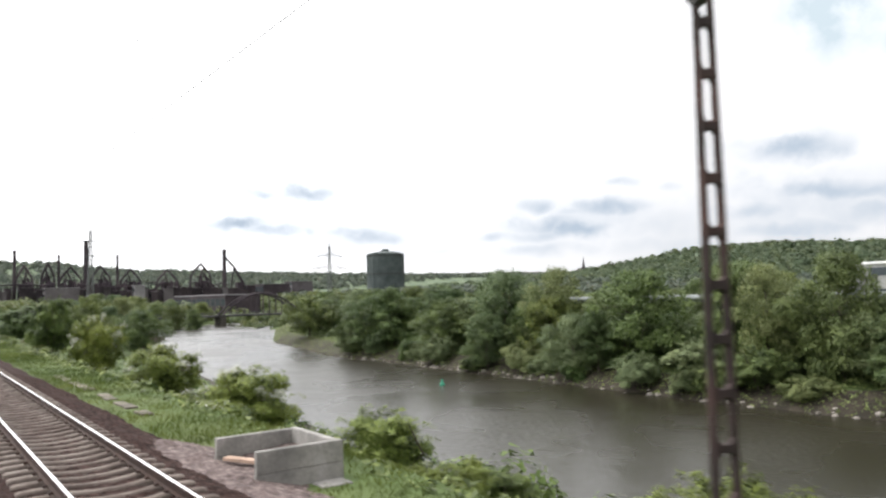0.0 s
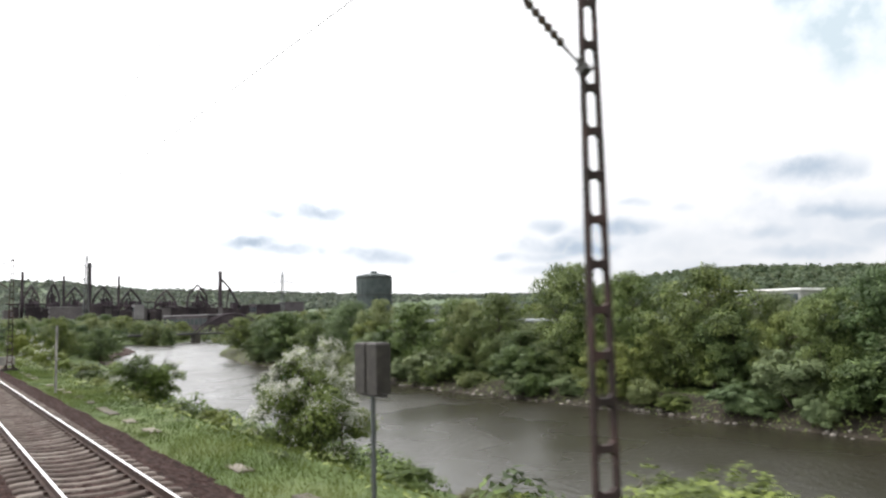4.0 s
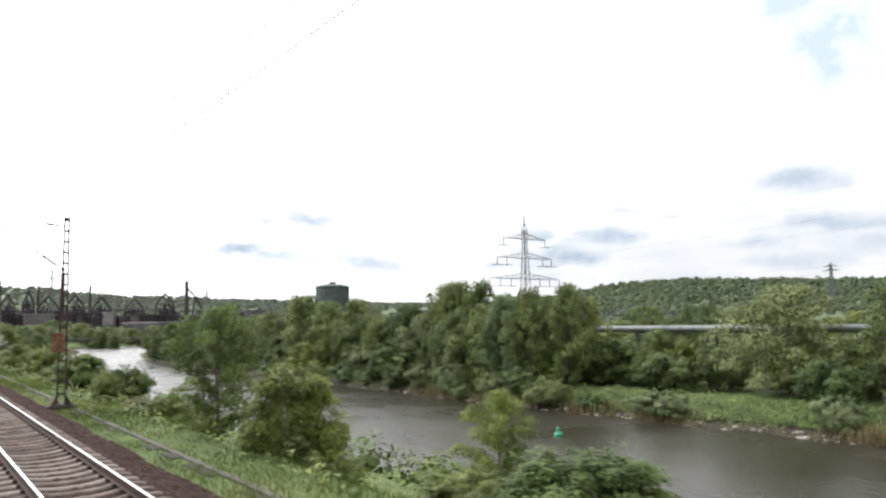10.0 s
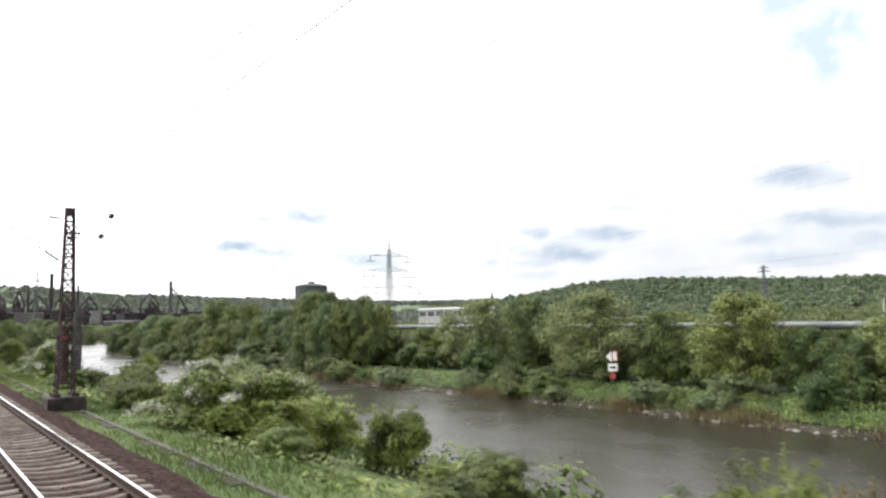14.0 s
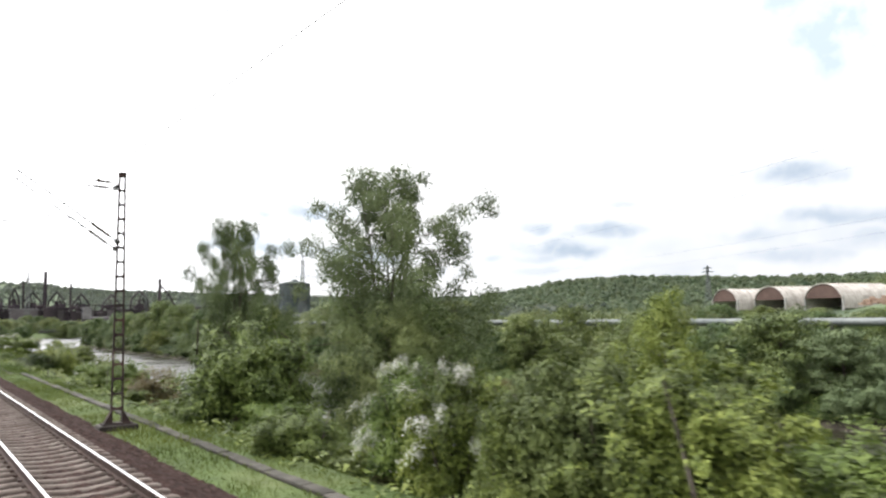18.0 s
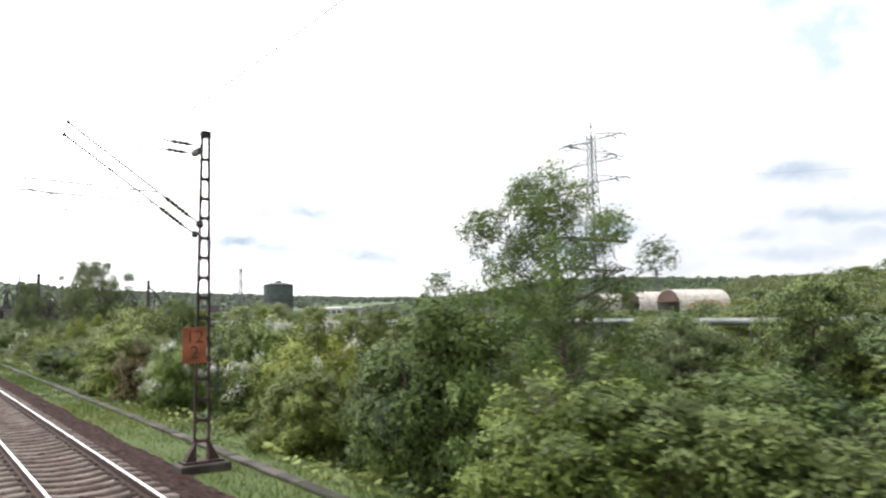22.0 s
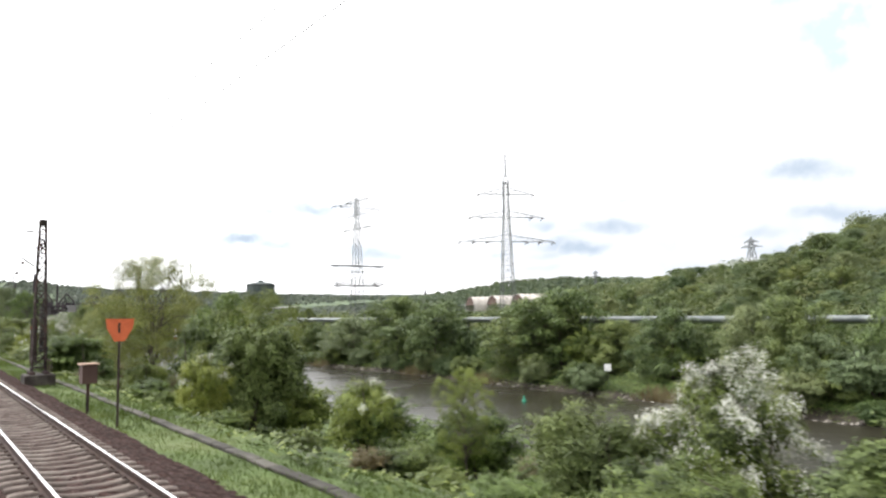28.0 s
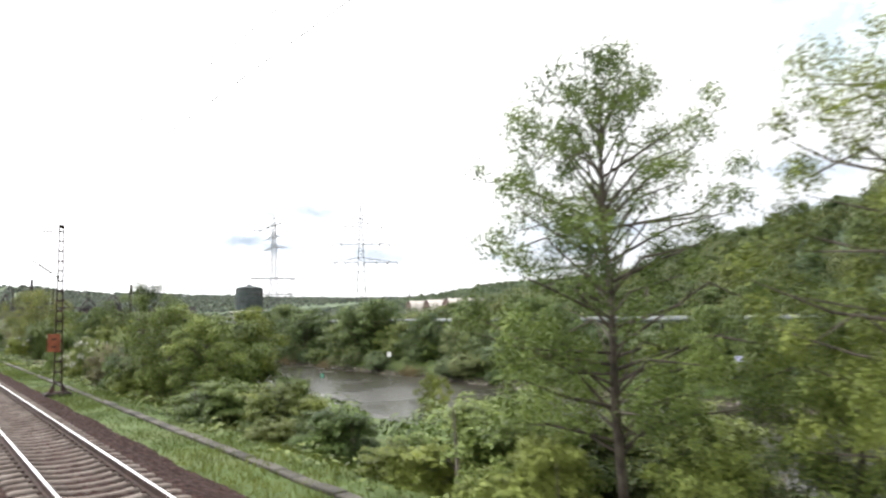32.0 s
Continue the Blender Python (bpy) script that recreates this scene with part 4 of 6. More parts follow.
bank_tree(399, 98, 10.3, 3.1)
bank_tree(405, 98, 9.1, 4.1)
bank_tree(409, 97, 9.5, -0.7)
bank_tree(413, 94, 10.5, -4.6)
bank_tree(417, 95, 10.5, -2.3)
bank_tree(420, 99, 12.5, 5.8)
bank_tree(428, 98, 10.0, 4.0)
bank_tree(440, 98, 10.2, -0.2)
bank_tree(449, 99, 10.4, -0.8)
bank_tree(459, 99, 9.7, 3.1)
bank_tree(468, 99, 9.0, 1.7)
bank_tree(473, 99, 4.9, -1.2)
bank_tree(479, 99, 10.9, 1.6)
# single trees that stand out on the near bank
put("t5", 259.7, 19.0, 9.6, 10.1)
put("t5", 256.8, 12.5, 4.8, 7.5)
put("t4", 259.4, 19.6, 9.0, 4.6)
put("t4", 262.0, 17.6, 6.0, 3.6)
put("t1", 343.8, 13.7, 6.8, 6.6)
put("t4", 374.4, 18.6, 9.0, 5.1)
shrub(383.0, 11.5, 3.6, 1.0)
shrub(385.5, 10.5, 3.0, 0.9)
shrub(387.0, 14.0, 4.0, 0.4)
hawthorn(381.5, 10.0, 2.2, 0.5)
put("t2", 395.9, 16.5, 11.2, 7.9)
put("t3", 409, 18.0, 5.5, 4.4)
put("t1", 420.5, 15.5, 6.5, 4.2)
put("t1", 463.6, 15.4, 7.6, 5.9)
put("t0", 516.2, 12.0, 6.6, 8.5)
put("t0", 522.5, 12.3, 6.0, 7.6)
shrub(512.5, 12.0, 4.2, 1.0)
shrub(514.0, 15.5, 5.0, 0.8)
put("t3", 519.5, 15.0, 5.0, 3.2)
shrub(283.5, 12.5, 4.0, 0.9)
shrub(286.5, 10.5, 3.4, 0.9)
shrub(285.5, 15.0, 4.6, 0.6)

rnd = random.Random(11)
# undergrowth between them, lower down the slope
for k in range(120):
    x = -220 + 760 * (k + rnd.random()) / 120
    y = rnd.uniform(13, 24)
    put(("u0", "u1", "u0", "d0")[k % 4], x, y, rnd.uniform(2.5, 4.5), float(land(x, y)) + (rnd.uniform(1.5, 2.9) if x > 265 and not 435 < x < 475 else rnd.uniform(0.5, 1.3)))
# dense low thicket just behind the cable trough
for k in range(110):
    x = 264 + 260 * (k + rnd.random()) / 110
    y = rnd.uniform(9.3, 12.5)
    put(("u0", "u1", "u1", "u0", "d0")[k % 5], x, y, rnd.uniform(1.8, 3.2), float(land(x, y)) + rnd.uniform(0.5, 1.2) * (0.7 if 425 < x < 452 else 1))
for k in range(80):
    x = -230 + 490 * (k + rnd.random()) / 80
    y = rnd.uniform(9.2, 11.5)
    put(("u0", "u1", "u0")[k % 3], x, y, rnd.uniform(1.2, 2.4), float(land(x, y)) + rnd.uniform(0.4, 0.9))
# scrub in front of the pipeline
for k in range(105):
    x = -60 + 560 * (k + rnd.random()) / 105
    put(("w1", "w0", "u0", "u1")[k % 4], x, rnd.uniform(98.5, 102.5), rnd.uniform(6, 10), rnd.uniform(-1.6, 0.2))
# trees that close the gaps of the far bank
for k in range(56):
    x = -125 + 200 * (k + rnd.random()) / 56
    y = float(np.interp(x, SHORE_X, SHORE_FAR)) + rnd.uniform(7, 17)
    bank_tree(x, y, rnd.uniform(8, 12), rnd.uniform(-1.5, 2.6) + 0.07 * max(x + 20, 0))
# second row of the far woods
for k in range(60):
    x = -200 + 700 * (k + rnd.random()) / 60
    y = float(np.interp(x, SHORE_X, SHORE_FAR)) + rnd.uniform(28, 60)
    bank_tree(x, y, rnd.uniform(9, 14), rnd.uniform(-1.5, 4.0) if x > 50 else rnd.uniform(2, 6))
for k in range(44):
    x = -420 + 240 * (k + rnd.random()) / 44
    y = float(np.interp(x, SHORE_X, SHORE_NEAR)) - rnd.uniform(4, 30)
    bank_tree(x, y, rnd.uniform(8, 13), rnd.uniform(-1.5, 5.0))
for x, y, wide, top in ((-505, 84, 17, 6), (-488, 96, 19, 9), (-474, 104, 18, 8), (-455, 110, 17, 6.5), (-440, 106, 16, 4), (-430, 92, 15, 2), (-415, 80, 15, 1), (-470, 80, 17, 5), (-520, 100, 18, 8), (-398, 72, 13, 0), (-368, 108, 13, 1.0), (-352, 112, 10, -1.0), (-440, 128, 13, 3.0), (-425, 140, 12, 2.0), (-412, 112, 12, 0), (-425, 120, 12, 1.5)):
    bank_tree(x, y, wide, top)
for k in range(24):
    x = -330 + 190 * (k + rnd.random()) / 24
    y = max(float(np.interp(x, SHORE_X, SHORE_FAR)) + rnd.uniform(4, 40), -0.50 * x + 4)
    bank_tree(x, y, rnd.uniform(10, 15), rnd.uniform(1.5, 5.0))


# willow bushes down to the water on the far bank
for k in range(78):
    x = -150 + 680 * (k + rnd.random()) / 78
    y = float(np.interp(x, SHORE_X, SHORE_FAR)) + rnd.uniform(1.0, 4.0)
    if 140 < x < 152 or 158 < x < 196 and k % 3 or 95 < x < 118 and k % 3 or 385 < x < 400 or 440 < x < 475 and k % 3:
        continue
    put(("w0", "w0", "w1")[k % 3], x, y, rnd.uniform(4, 8), WATER + rnd.uniform(2.6, 6.0), WATER + 0.2)

# broad trees on the nearest part of the hillside
for k in range(165):
    x, y = 150 + 300 * ((k * 0.618) % 1.0), 188 + 140 * (k + rnd.random()) / 165
    if x < 215 and y > 205:
        continue
    tagged(put("f%d" % (2, 0, 2, 3, 1, 2)[k % 6], x, y, rnd.uniform(10, 16), float(land(x, y)) + rnd.uniform(6.5, 11)), "broad-leaved tree on the wooded hillside")
for x, y in ((-8, 203), (3, 199), (14, 204), (25, 198), (36, 204)):
    tagged(put("f0", x, y, 12, 7.0), "broad-leaved tree on the valley plain")


def canopy(name, label, seed, n, xr, yr, size, leaves=44, mat=None, blade=0.44, disorder=0.3):
    """A wood far off: many crowns, each a loose dome of leaf clumps, as one piece."""
    rs = np.random.RandomState(seed)
    x, y = rs.uniform(*xr, n), rs.uniform(*yr, n)
    s = rs.uniform(*size, n) * rs.choice((0.75, 1.0, 1.25), n)
    # the yard before the arched halls is clear
    s = np.where((x > 92) & (x < 205) & (y > 215) & (y < 300), 0.5, s)
    c = np.stack([x, y, land(x, y) + s * 0.45], -1)
    d = unit(rs, n * leaves).reshape(n, leaves, 3)
    d[..., 2] = np.abs(d[..., 2]) * rs.choice((1, 1, 1, -0.5), (n, leaves))
    stretch = np.stack([rs.uniform(0.8, 1.2, n), rs.uniform(0.8, 1.2, n), rs.uniform(0.75, 1.25, n)], -1) * s[:, None]
    p = c[:, None] + d * stretch[:, None] * rs.uniform(0.72, 1.05, (n, leaves, 1))
    tri = leaf_tris(rs, p.reshape(-1, 3), d.reshape(-1, 3), np.repeat(s * blade, leaves), 0.2, disorder)
    tagged(new(name, quads_mesh(name, tri, mat or M_CANOPY)), label, "woodland", kind="stuff")


canopy("hillside_wood", "mixed green woodland over the hillside", 21, 2100, (60, 720), (185, 430), (3.4, 6.4), 460, blade=0.08, disorder=0.12)
canopy("slope_scrub", "low scrub and brambles on the river slope", 26, 520, (-110, 540), (19, 32), (0.7, 1.5), 150, M_LEAF, 0.13)
canopy("plain_wood", "scattered trees and bushes on the valley plain", 22, 2300, (-420, 420), (135, 420), (1.8, 3.6), 110, blade=0.2)
canopy("ridge_wood", "distant wooded ridge", 23, 7500, (-1150, 500), (640, 1250), (3, 6), 40, M_RIDGE_HAZE, 0.42, 0.12)
canopy("valley_wood", "distant woods on the valley floor", 27, 2600, (-1150, -300), (380, 680), (3, 6), 34, M_SKYLINE_HAZE, 0.40, 0.12)
canopy("works_wood", "trees in front of the ironworks", 24, 800, (-880, -420), (40, 420), (3.5, 6), 130, blade=0.22)
canopy("skyline_wood", "woods on the distant skyline", 25, 7000, (-2600, -1350), (-100, 2300), (4, 8), 26, M_SKYLINE_HAZE, 0.42, 0.12)

# ---- the other track ----
TRACK_Y, RAIL_Y = 2.89, (2.137, 3.643)


def track():
    root = thing("railway_track", (0, TRACK_Y, 0), "second railway track with concrete sleepers in brown ballast", "railway track", kind="structure")
    for y in RAIL_Y:
        prof = ((-0.062, -0.172), (0.062, -0.172), (0.062, -0.160), (0.010, -0.146), (0.010, -0.050), (0.036, -0.038), (0.036, -0.010), (0.026, -0.001), (-0.026, -0.001), (-0.036, -0.010), (-0.036, -0.038), (-0.010, -0.050), (-0.010, -0.146), (-0.062, -0.160))
        sh = Shape()
        n = len(prof)
        xs = (-420, -60, 60, 180, 300, 420, 570)
        v = [(x, y - TRACK_Y + a, b) for x in xs for a, b in prof]
        sh.add(v, [(k * n + j, k * n + (j + 1) % n, (k + 1) * n + (j + 1) % n, (k + 1) * n + j) for k in range(len(xs) - 1) for j in range(n)])
        rail = part("rail", sh, M_RAIL_RUST, root, "rusty steel rail")
        top = Shape().box(-420, y - TRACK_Y - 0.029, -0.003, 570, y - TRACK_Y + 0.029, 0.003, 0, 0.003)
        part("running_surface", top, M_RAIL_TOP, rail, "bright polished rail head")
    # one sleeper: dipped in the middle, sloping flanks
    sl = Shape()
    st = (-1.30, -1.22, -0.62, -0.45, -0.2, 0.2, 0.45, 0.62, 1.22, 1.30)
    zt = (-0.215, -0.195, -0.172, -0.200, -0.222, -0.222, -0.200, -0.172, -0.195, -0.215)
    wt = (0.075, 0.085, 0.085, 0.078, 0.072, 0.072, 0.078, 0.085, 0.085, 0.075)
    v = []
    for y, z, w in zip(st, zt, wt):
        v += [(-w - 0.05, y, -0.36), (-w - 0.02, y, z - 0.03), (-w + 0.01, y, z), (w - 0.01, y, z), (w + 0.02, y, z - 0.03), (w + 0.05, y, -0.36)]
    sl.add(v, [(k * 6 + j + 1, k * 6 + j, (k + 1) * 6 + j, (k + 1) * 6 + j + 1) for k in range(9) for j in range(5)] + [tuple(range(6)), tuple(54 + j for j in range(6))[::-1]])
    me = sl.mesh("sleeper", M_SLEEPER)
    count = 300
    for k in range(count):
        ob = new("sleeper", me)
        ob.parent, ob.location = root, (40 + 0.6 * k, 0, 0)
    rest, base = Shape(), np.array(sl.v)
    for k in range(-400, 880):
        x = 0.6 * k
        if 39.7 < x < 40 + 0.6 * count - 0.3:
            continue
        rest.add(base + (x, 0, 0), sl.f)
    tagged(part("sleeper_run", rest, M_SLEEPER, root), "concrete sleepers", kind="stuff")
    clips = Shape()
    for k in range(-60, 880):
        for y in RAIL_Y:
            for s in (-1, 1):
                yy = y - TRACK_Y + s * 0.10
                clips.box(0.6 * k - 0.05, yy - 0.035, -0.19, 0.6 * k + 0.05, yy + 0.035, -0.135, 0, 0.012)
    tagged(part("rail_fastening", clips, M_RAIL_RUST, root), "rusty rail clips", kind="stuff")


def ballast():
    rs = np.random.RandomState(3)
    xs = np.concatenate([np.arange(-420, -40, 1.5), np.arange(-40, 548, 0.115), np.arange(548, 575, 1.5)])
    ys = np.concatenate([np.arange(-3.5, 1.2, 0.5), np.arange(1.2, 5.82, 0.125)])
    gx, gy = np.meshgrid(xs, ys)
    z = np.interp(gy, (-3.5, 1.0, 4.15, 4.45, 5.15, 5.55, 5.8), (-0.30, -0.27, -0.25, -0.28, -0.56, -0.66, -0.78))
    j = rs.uniform(-1, 1, gx.shape)
    z = z + 0.034 * j + 0.02 * np.sin(gx * 0.9) * (gy > 4.4)
    gx = gx + rs.uniform(-0.04, 0.04, gx.shape)
    gy = gy + rs.uniform(-0.045, 0.045, gy.shape)
    nx, ny = len(xs), len(ys)
    v = np.stack([gx, gy, z], -1).reshape(-1, 3).astype(np.float32)
    i = np.arange(nx * ny, dtype=np.int32).reshape(ny, nx)
    f = np.stack([i[:-1, :-1], i[:-1, 1:], i[1:, 1:], i[1:, :-1]], -1).reshape(-1, 4)
    # split so that every stone facet keeps its own edge
    me = bpy.data.meshes.new("ballast")
    me.vertices.add(len(v))
    me.vertices.foreach_set("co", v.reshape(-1))
    me.loops.add(f.size)
    me.loops.foreach_set("vertex_index", f.reshape(-1))
    me.polygons.add(len(f))
    me.polygons.foreach_set("loop_start", np.arange(0, f.size, 4, dtype=np.int32))
    me.materials.append(M_BALLAST)
    me.update(calc_edges=True)
    tagged(new("ballast", me), "rust-brown crushed stone ballast", "ballast", kind="structure")


track()
ballast()


def grass():
    rs = np.random.RandomState(8)
    n = 420000
    x = rs.uniform(-130, 548, n)
    y = 5.4 + 4.1 * rs.uniform(0, 1, n) ** 1.1
    off = (x > -18.6) & (x < -12.9) & (y < 7.4)
    y = np.where(off, y + 3.0, y)
    clump = np.sin(x * 1.7) * np.sin(y * 2.9 + x * 0.4) + np.sin(x * 0.31 + 1.0)
    h = rs.uniform(0.05, 0.17, n) * (1 + 0.35 * clump) * np.clip((y - 5.3) / 0.5, 0.3, 1)
    base = np.stack([x, y, land(x, y) - 0.02], -1)
    a = rs.uniform(0, 6.283, n)
    side = np.stack([np.cos(a), np.sin(a), 0 * a], -1) * (0.006 + 0.011 * rs.uniform(0, 1, n))[:, None]
    lean = np.stack([rs.normal(0, 0.35, n), rs.normal(0, 0.35, n), np.ones(n)], -1) * h[:, None]
    q = np.stack([base - side, base + side, base + lean + side * 0.25, base + lean - side * 0.25], 1)
    tagged(new("grass", quads_mesh("grass", q, M_GRASS)), "long green grass along the track", "grass", kind="stuff")
    m = 60000
    x = rs.uniform(-260, 545, m)
    y = 7.9 + 13 * rs.uniform(0, 1, m) ** 1.6
    p = np.stack([x, y, land(x, y) + rs.uniform(0.02, 0.5, m) * (0.6 + 0.4 * np.sin(x * 0.8 + y))], -1)
    up = np.tile(np.array([0, 0, 1.0]), (m, 1))
    tagged(new("nettles", quads_mesh("nettles", leaf_tris(rs, p, up, 0.10), M_LEAF)), "nettles and brambles covering the slope", "undergrowth", kind="stuff")
    # rank growth and reeds along both water's edges
    m = 48000
    x = rs.uniform(-300, 545, m)
    far = np.interp(x, SHORE_X, SHORE_FAR)
    y = far + rs.uniform(0.3, 9, m)
    p = np.stack([x, y, land(x, y) + rs.uniform(0.0, 1.3, m) * (0.5 + 0.5 * np.sin(x * 0.21) ** 2)], -1)
    up = np.tile(np.array([0, -0.5, 0.8]), (m, 1))
    tagged(new("bank_growth", quads_mesh("bank_growth", leaf_tris(rs, p, up, 0.16), M_LEAF_DARK)), "rank weeds on the far river bank", "undergrowth", kind="stuff")
    # taller weeds and young willow shoots in clumps along the open bank
    m = 80000
    x = rs.uniform(40, 470, m)
    e = 1.8 + 8.5 * rs.uniform(0, 1, m) ** 1.3
    y = np.interp(x, SHORE_X, SHORE_FAR) + e
    clump = np.clip(0.5 + 0.5 * np.sin(x * 0.83 + 1.7 * np.sin(y * 0.6)) * np.sin(x * 0.31 + y * 0.9), 0.08, 1)
    p = np.stack([x, y, land(x, y) + rs.uniform(0.0, 1, m) ** 0.8 * (0.2 + 1.3 * clump)], -1)
    up = np.tile(np.array([0, -0.6, 0.8]), (m, 1))
    tagged(new("bank_weeds", quads_mesh("bank_weeds", leaf_tris(rs, p, up, 0.15), M_LEAF)), "clumps of tall green weeds on the far river bank", "undergrowth", kind="stuff")
    m = 14000
    tuft = np.array([44, 52, 61, 66, 83, 95, 121, 128, 152, 166, 171, 190, 204, 228, 262, 281, 322, 347, 389])[rs.randint(0, 19, m)]
    x = tuft + rs.normal(0, 2.2, m)
    y = np.interp(x, SHORE_X, SHORE_FAR) + rs.uniform(0.2, 2.8, m)
    b = np.stack([x, y, land(x, y) - 0.1], -1)
    s = np.stack([rs.uniform(0.02, 0.06, m), rs.uniform(-0.05, 0.05, m), 0 * x], -1)
    up = np.stack([rs.normal(0, 0.25, m), rs.normal(0, 0.25, m), rs.uniform(0.6, 1.7, m)], -1)
    tagged(new("reeds", quads_mesh("reeds", np.stack([b - s, b + s, b + up + s * 0.3, b + up - s * 0.3], 1), M_REED)), "dry straw-coloured reeds at the waterline", "reeds", kind="stuff")
    st = Shape()
    for k in range(900):
        x = -150 + 690 * rs.uniform()
        y = float(np.interp(x, SHORE_X, SHORE_FAR)) + rs.uniform(-0.4, 1.6)
        r = rs.uniform(0.15, 0.5)
        st.lathe(((r * 0.7, -0.2), (r, 0.1 * r), (r * 0.8, 0.5 * r), (r * 0.3, 0.7 * r)), (x, y, float(land(x, y))), 5)
    tagged(part("bank_stones", st, M_STONE), "grey stones along the river bank", "stones", kind="stuff")
    st = Shape()
    for k in range(700):
        x = -330 + 190 * rs.uniform()
        y = float(np.interp(x, SHORE_X, SHORE_NEAR)) - rs.uniform(-1.0, 3.5)
        r = rs.uniform(0.4, 1.1)
        st.lathe(((r * 0.7, -0.3), (r, 0.1 * r), (r * 0.8, 0.5 * r), (r * 0.3, 0.7 * r)), (x, y, float(land(x, y))), 5)
    tagged(part("revetment_stones", st, M_REVETMENT), "brown stone revetment on the river bend", "stones", kind="stuff")


grass()


def trough():
    root = thing("cable_trough", (0, 7.2, -0.7), "weathered concrete cable trough with separate lids", "cable trough", kind="structure")
    part("trough_body", Shape().box(50, -0.75, -0.25, 229.9, -0.57, 0.05).box(230, -0.13, -0.25, 548, 0.13, 0.02), M_CONCRETE_DARK, root)
    lid = Shape().box(-0.488, -0.16, 0.062, 0.488, 0.16, 0.13, 0, 0.02)
    me = lid.mesh("trough_lid", M_CONCRETE_DARK)
    rs = random.Random(5)
    rest, slabs = Shape(), Shape()
    for k in range(590):
        x = -44.5 + k
        skew = rs.uniform(-0.02, 0.02)
        drop = rs.uniform(-0.02, 0.01) - (0.10 if x < 230 else 0.05)
        if 235 < x < 535:
            ob = new("trough_lid", me)
            ob.parent, ob.matrix_basis = root, pose(x, skew, drop, 0, rs.uniform(-0.8, 0.8), rs.uniform(-0.8, 0.8))
        elif x < 50:
            if not -25 < x < -9 and rs.random() < 0.55:
                slabs.add([(p[0] + x, p[1] * 1.25 + 2 * skew - 0.7, p[2] + drop + 0.03) for p in lid.v], lid.f)
        elif not (x < 230 and rs.random() < 0.5 or -25 < x < -5):
            side = -0.9 if x < 230 else 0.0
            rest.add([(p[0] + x, p[1] + skew + side, p[2] + drop) for p in lid.v], lid.f)
    tagged(part("lid_run", rest, M_CONCRETE_DARK, root), "concrete trough lids", kind="stuff")
    tagged(part("slab_run", slabs, M_SLAB, root), "pale loose concrete slabs in the grass", kind="stuff")


trough()

# ---- overhead line ----
MAST_Y, MAST_Z = 6.0, -0.45


def insulator(sh, a, b, r=0.06, discs=6):
    """A ribbed rod insulator from a to b."""
    a, b = Vector(a), Vector(b)
    n = discs * 2
    pts, rad = [a], [r * 0.3]
    for k in range(n):
        pts.append(a.lerp(b, 0.12 + 0.76 * (k + 0.5) / n))
        rad.append(r if k % 2 else r * 0.5)
    pts.append(b)
    rad.append(r * 0.3)
    sh.tube(pts, rad, 8)


def text_mesh(words, size, ink):
    cu = bpy.data.curves.new("writing", "FONT")
    cu.body, cu.size, cu.align_x, cu.align_y, cu.extrude = words, size, "CENTER", "CENTER", 0.002
    cu.space_line = 0.85
    ob = new("writing", cu)
    bpy.context.view_layer.update()
    me = bpy.data.meshes.new_from_object(ob.evaluated_get(bpy.context.evaluated_depsgraph_get()))
    bpy.data.objects.remove(ob)
    me.materials.clear()
    me.materials.append(ink)
    return me


def cantilever(root, dx=0.0, lift=0.0):
    """Bracket over the track: sloping tube with its insulator, level registration tube, steady arm."""
    z = 6.05 + lift
    sh = Shape().tube([(dx, -0.12, z), (dx, -0.35, z + 0.16)], 0.022)
    br = part("bracket_tube", Shape().tube([(dx, -0.95, z + 0.59), (dx, -3.1, z + 2.12)], 0.021), M_STEEL_DARK, root, "galvanised sloping bracket tube")
    ins = Shape()
    insulator(ins, (dx, -0.30, z + 0.12), (dx, -0.98, z + 0.61), 0.062, 6)
    part("insulator", ins, M_INSULATOR, br, "brown ribbed porcelain insulator")
    sh.beam((dx - 0.05, -0.1, z - 0.05), (dx + 0.05, -0.1, z + 0.02), 0.12)
    part("mast_clamp", sh, M_STEEL_DARK, br)
    reg = part("registration_tube", Shape().tube([(dx, -1.12, z + 0.70), (dx, -4.0, z + 0.78)], 0.016), M_STEEL_DARK, root)
    arm = Shape().tube([(dx, -3.9, z + 0.78), (dx, -3.88, z + 0.55), (dx, -3.1, z + 0.42), (dx, -2.95, z + 0.36)], 0.012, 5)
    part("steady_arm", arm, M_STEEL_DARK, reg)
    part("saddle", Shape().tube([(dx - 0.12, -3.1, z + 2.12), (dx, -3.1, z + 2.17), (dx + 0.12, -3.1, z + 2.12)], 0.022, 6), M_STEEL_DARK, br)


def feeder(root, z=8.05, dx=0.0, drop=0.0):
    sh = Shape()
    insulator(sh, (dx, -0.28, z), (dx, -0.85, z + 0.03 - drop), 0.06, 3)
    sh.tube([(dx, -0.05, z), (dx, -0.3, z)], 0.018)
    sh.tube([(dx, -0.85, z + 0.03 - drop), (dx, -1.05, z + 0.05 - drop)], 0.018)
    part("feeder_insulator", sh, M_INSULATOR, root, "brown porcelain line insulator")


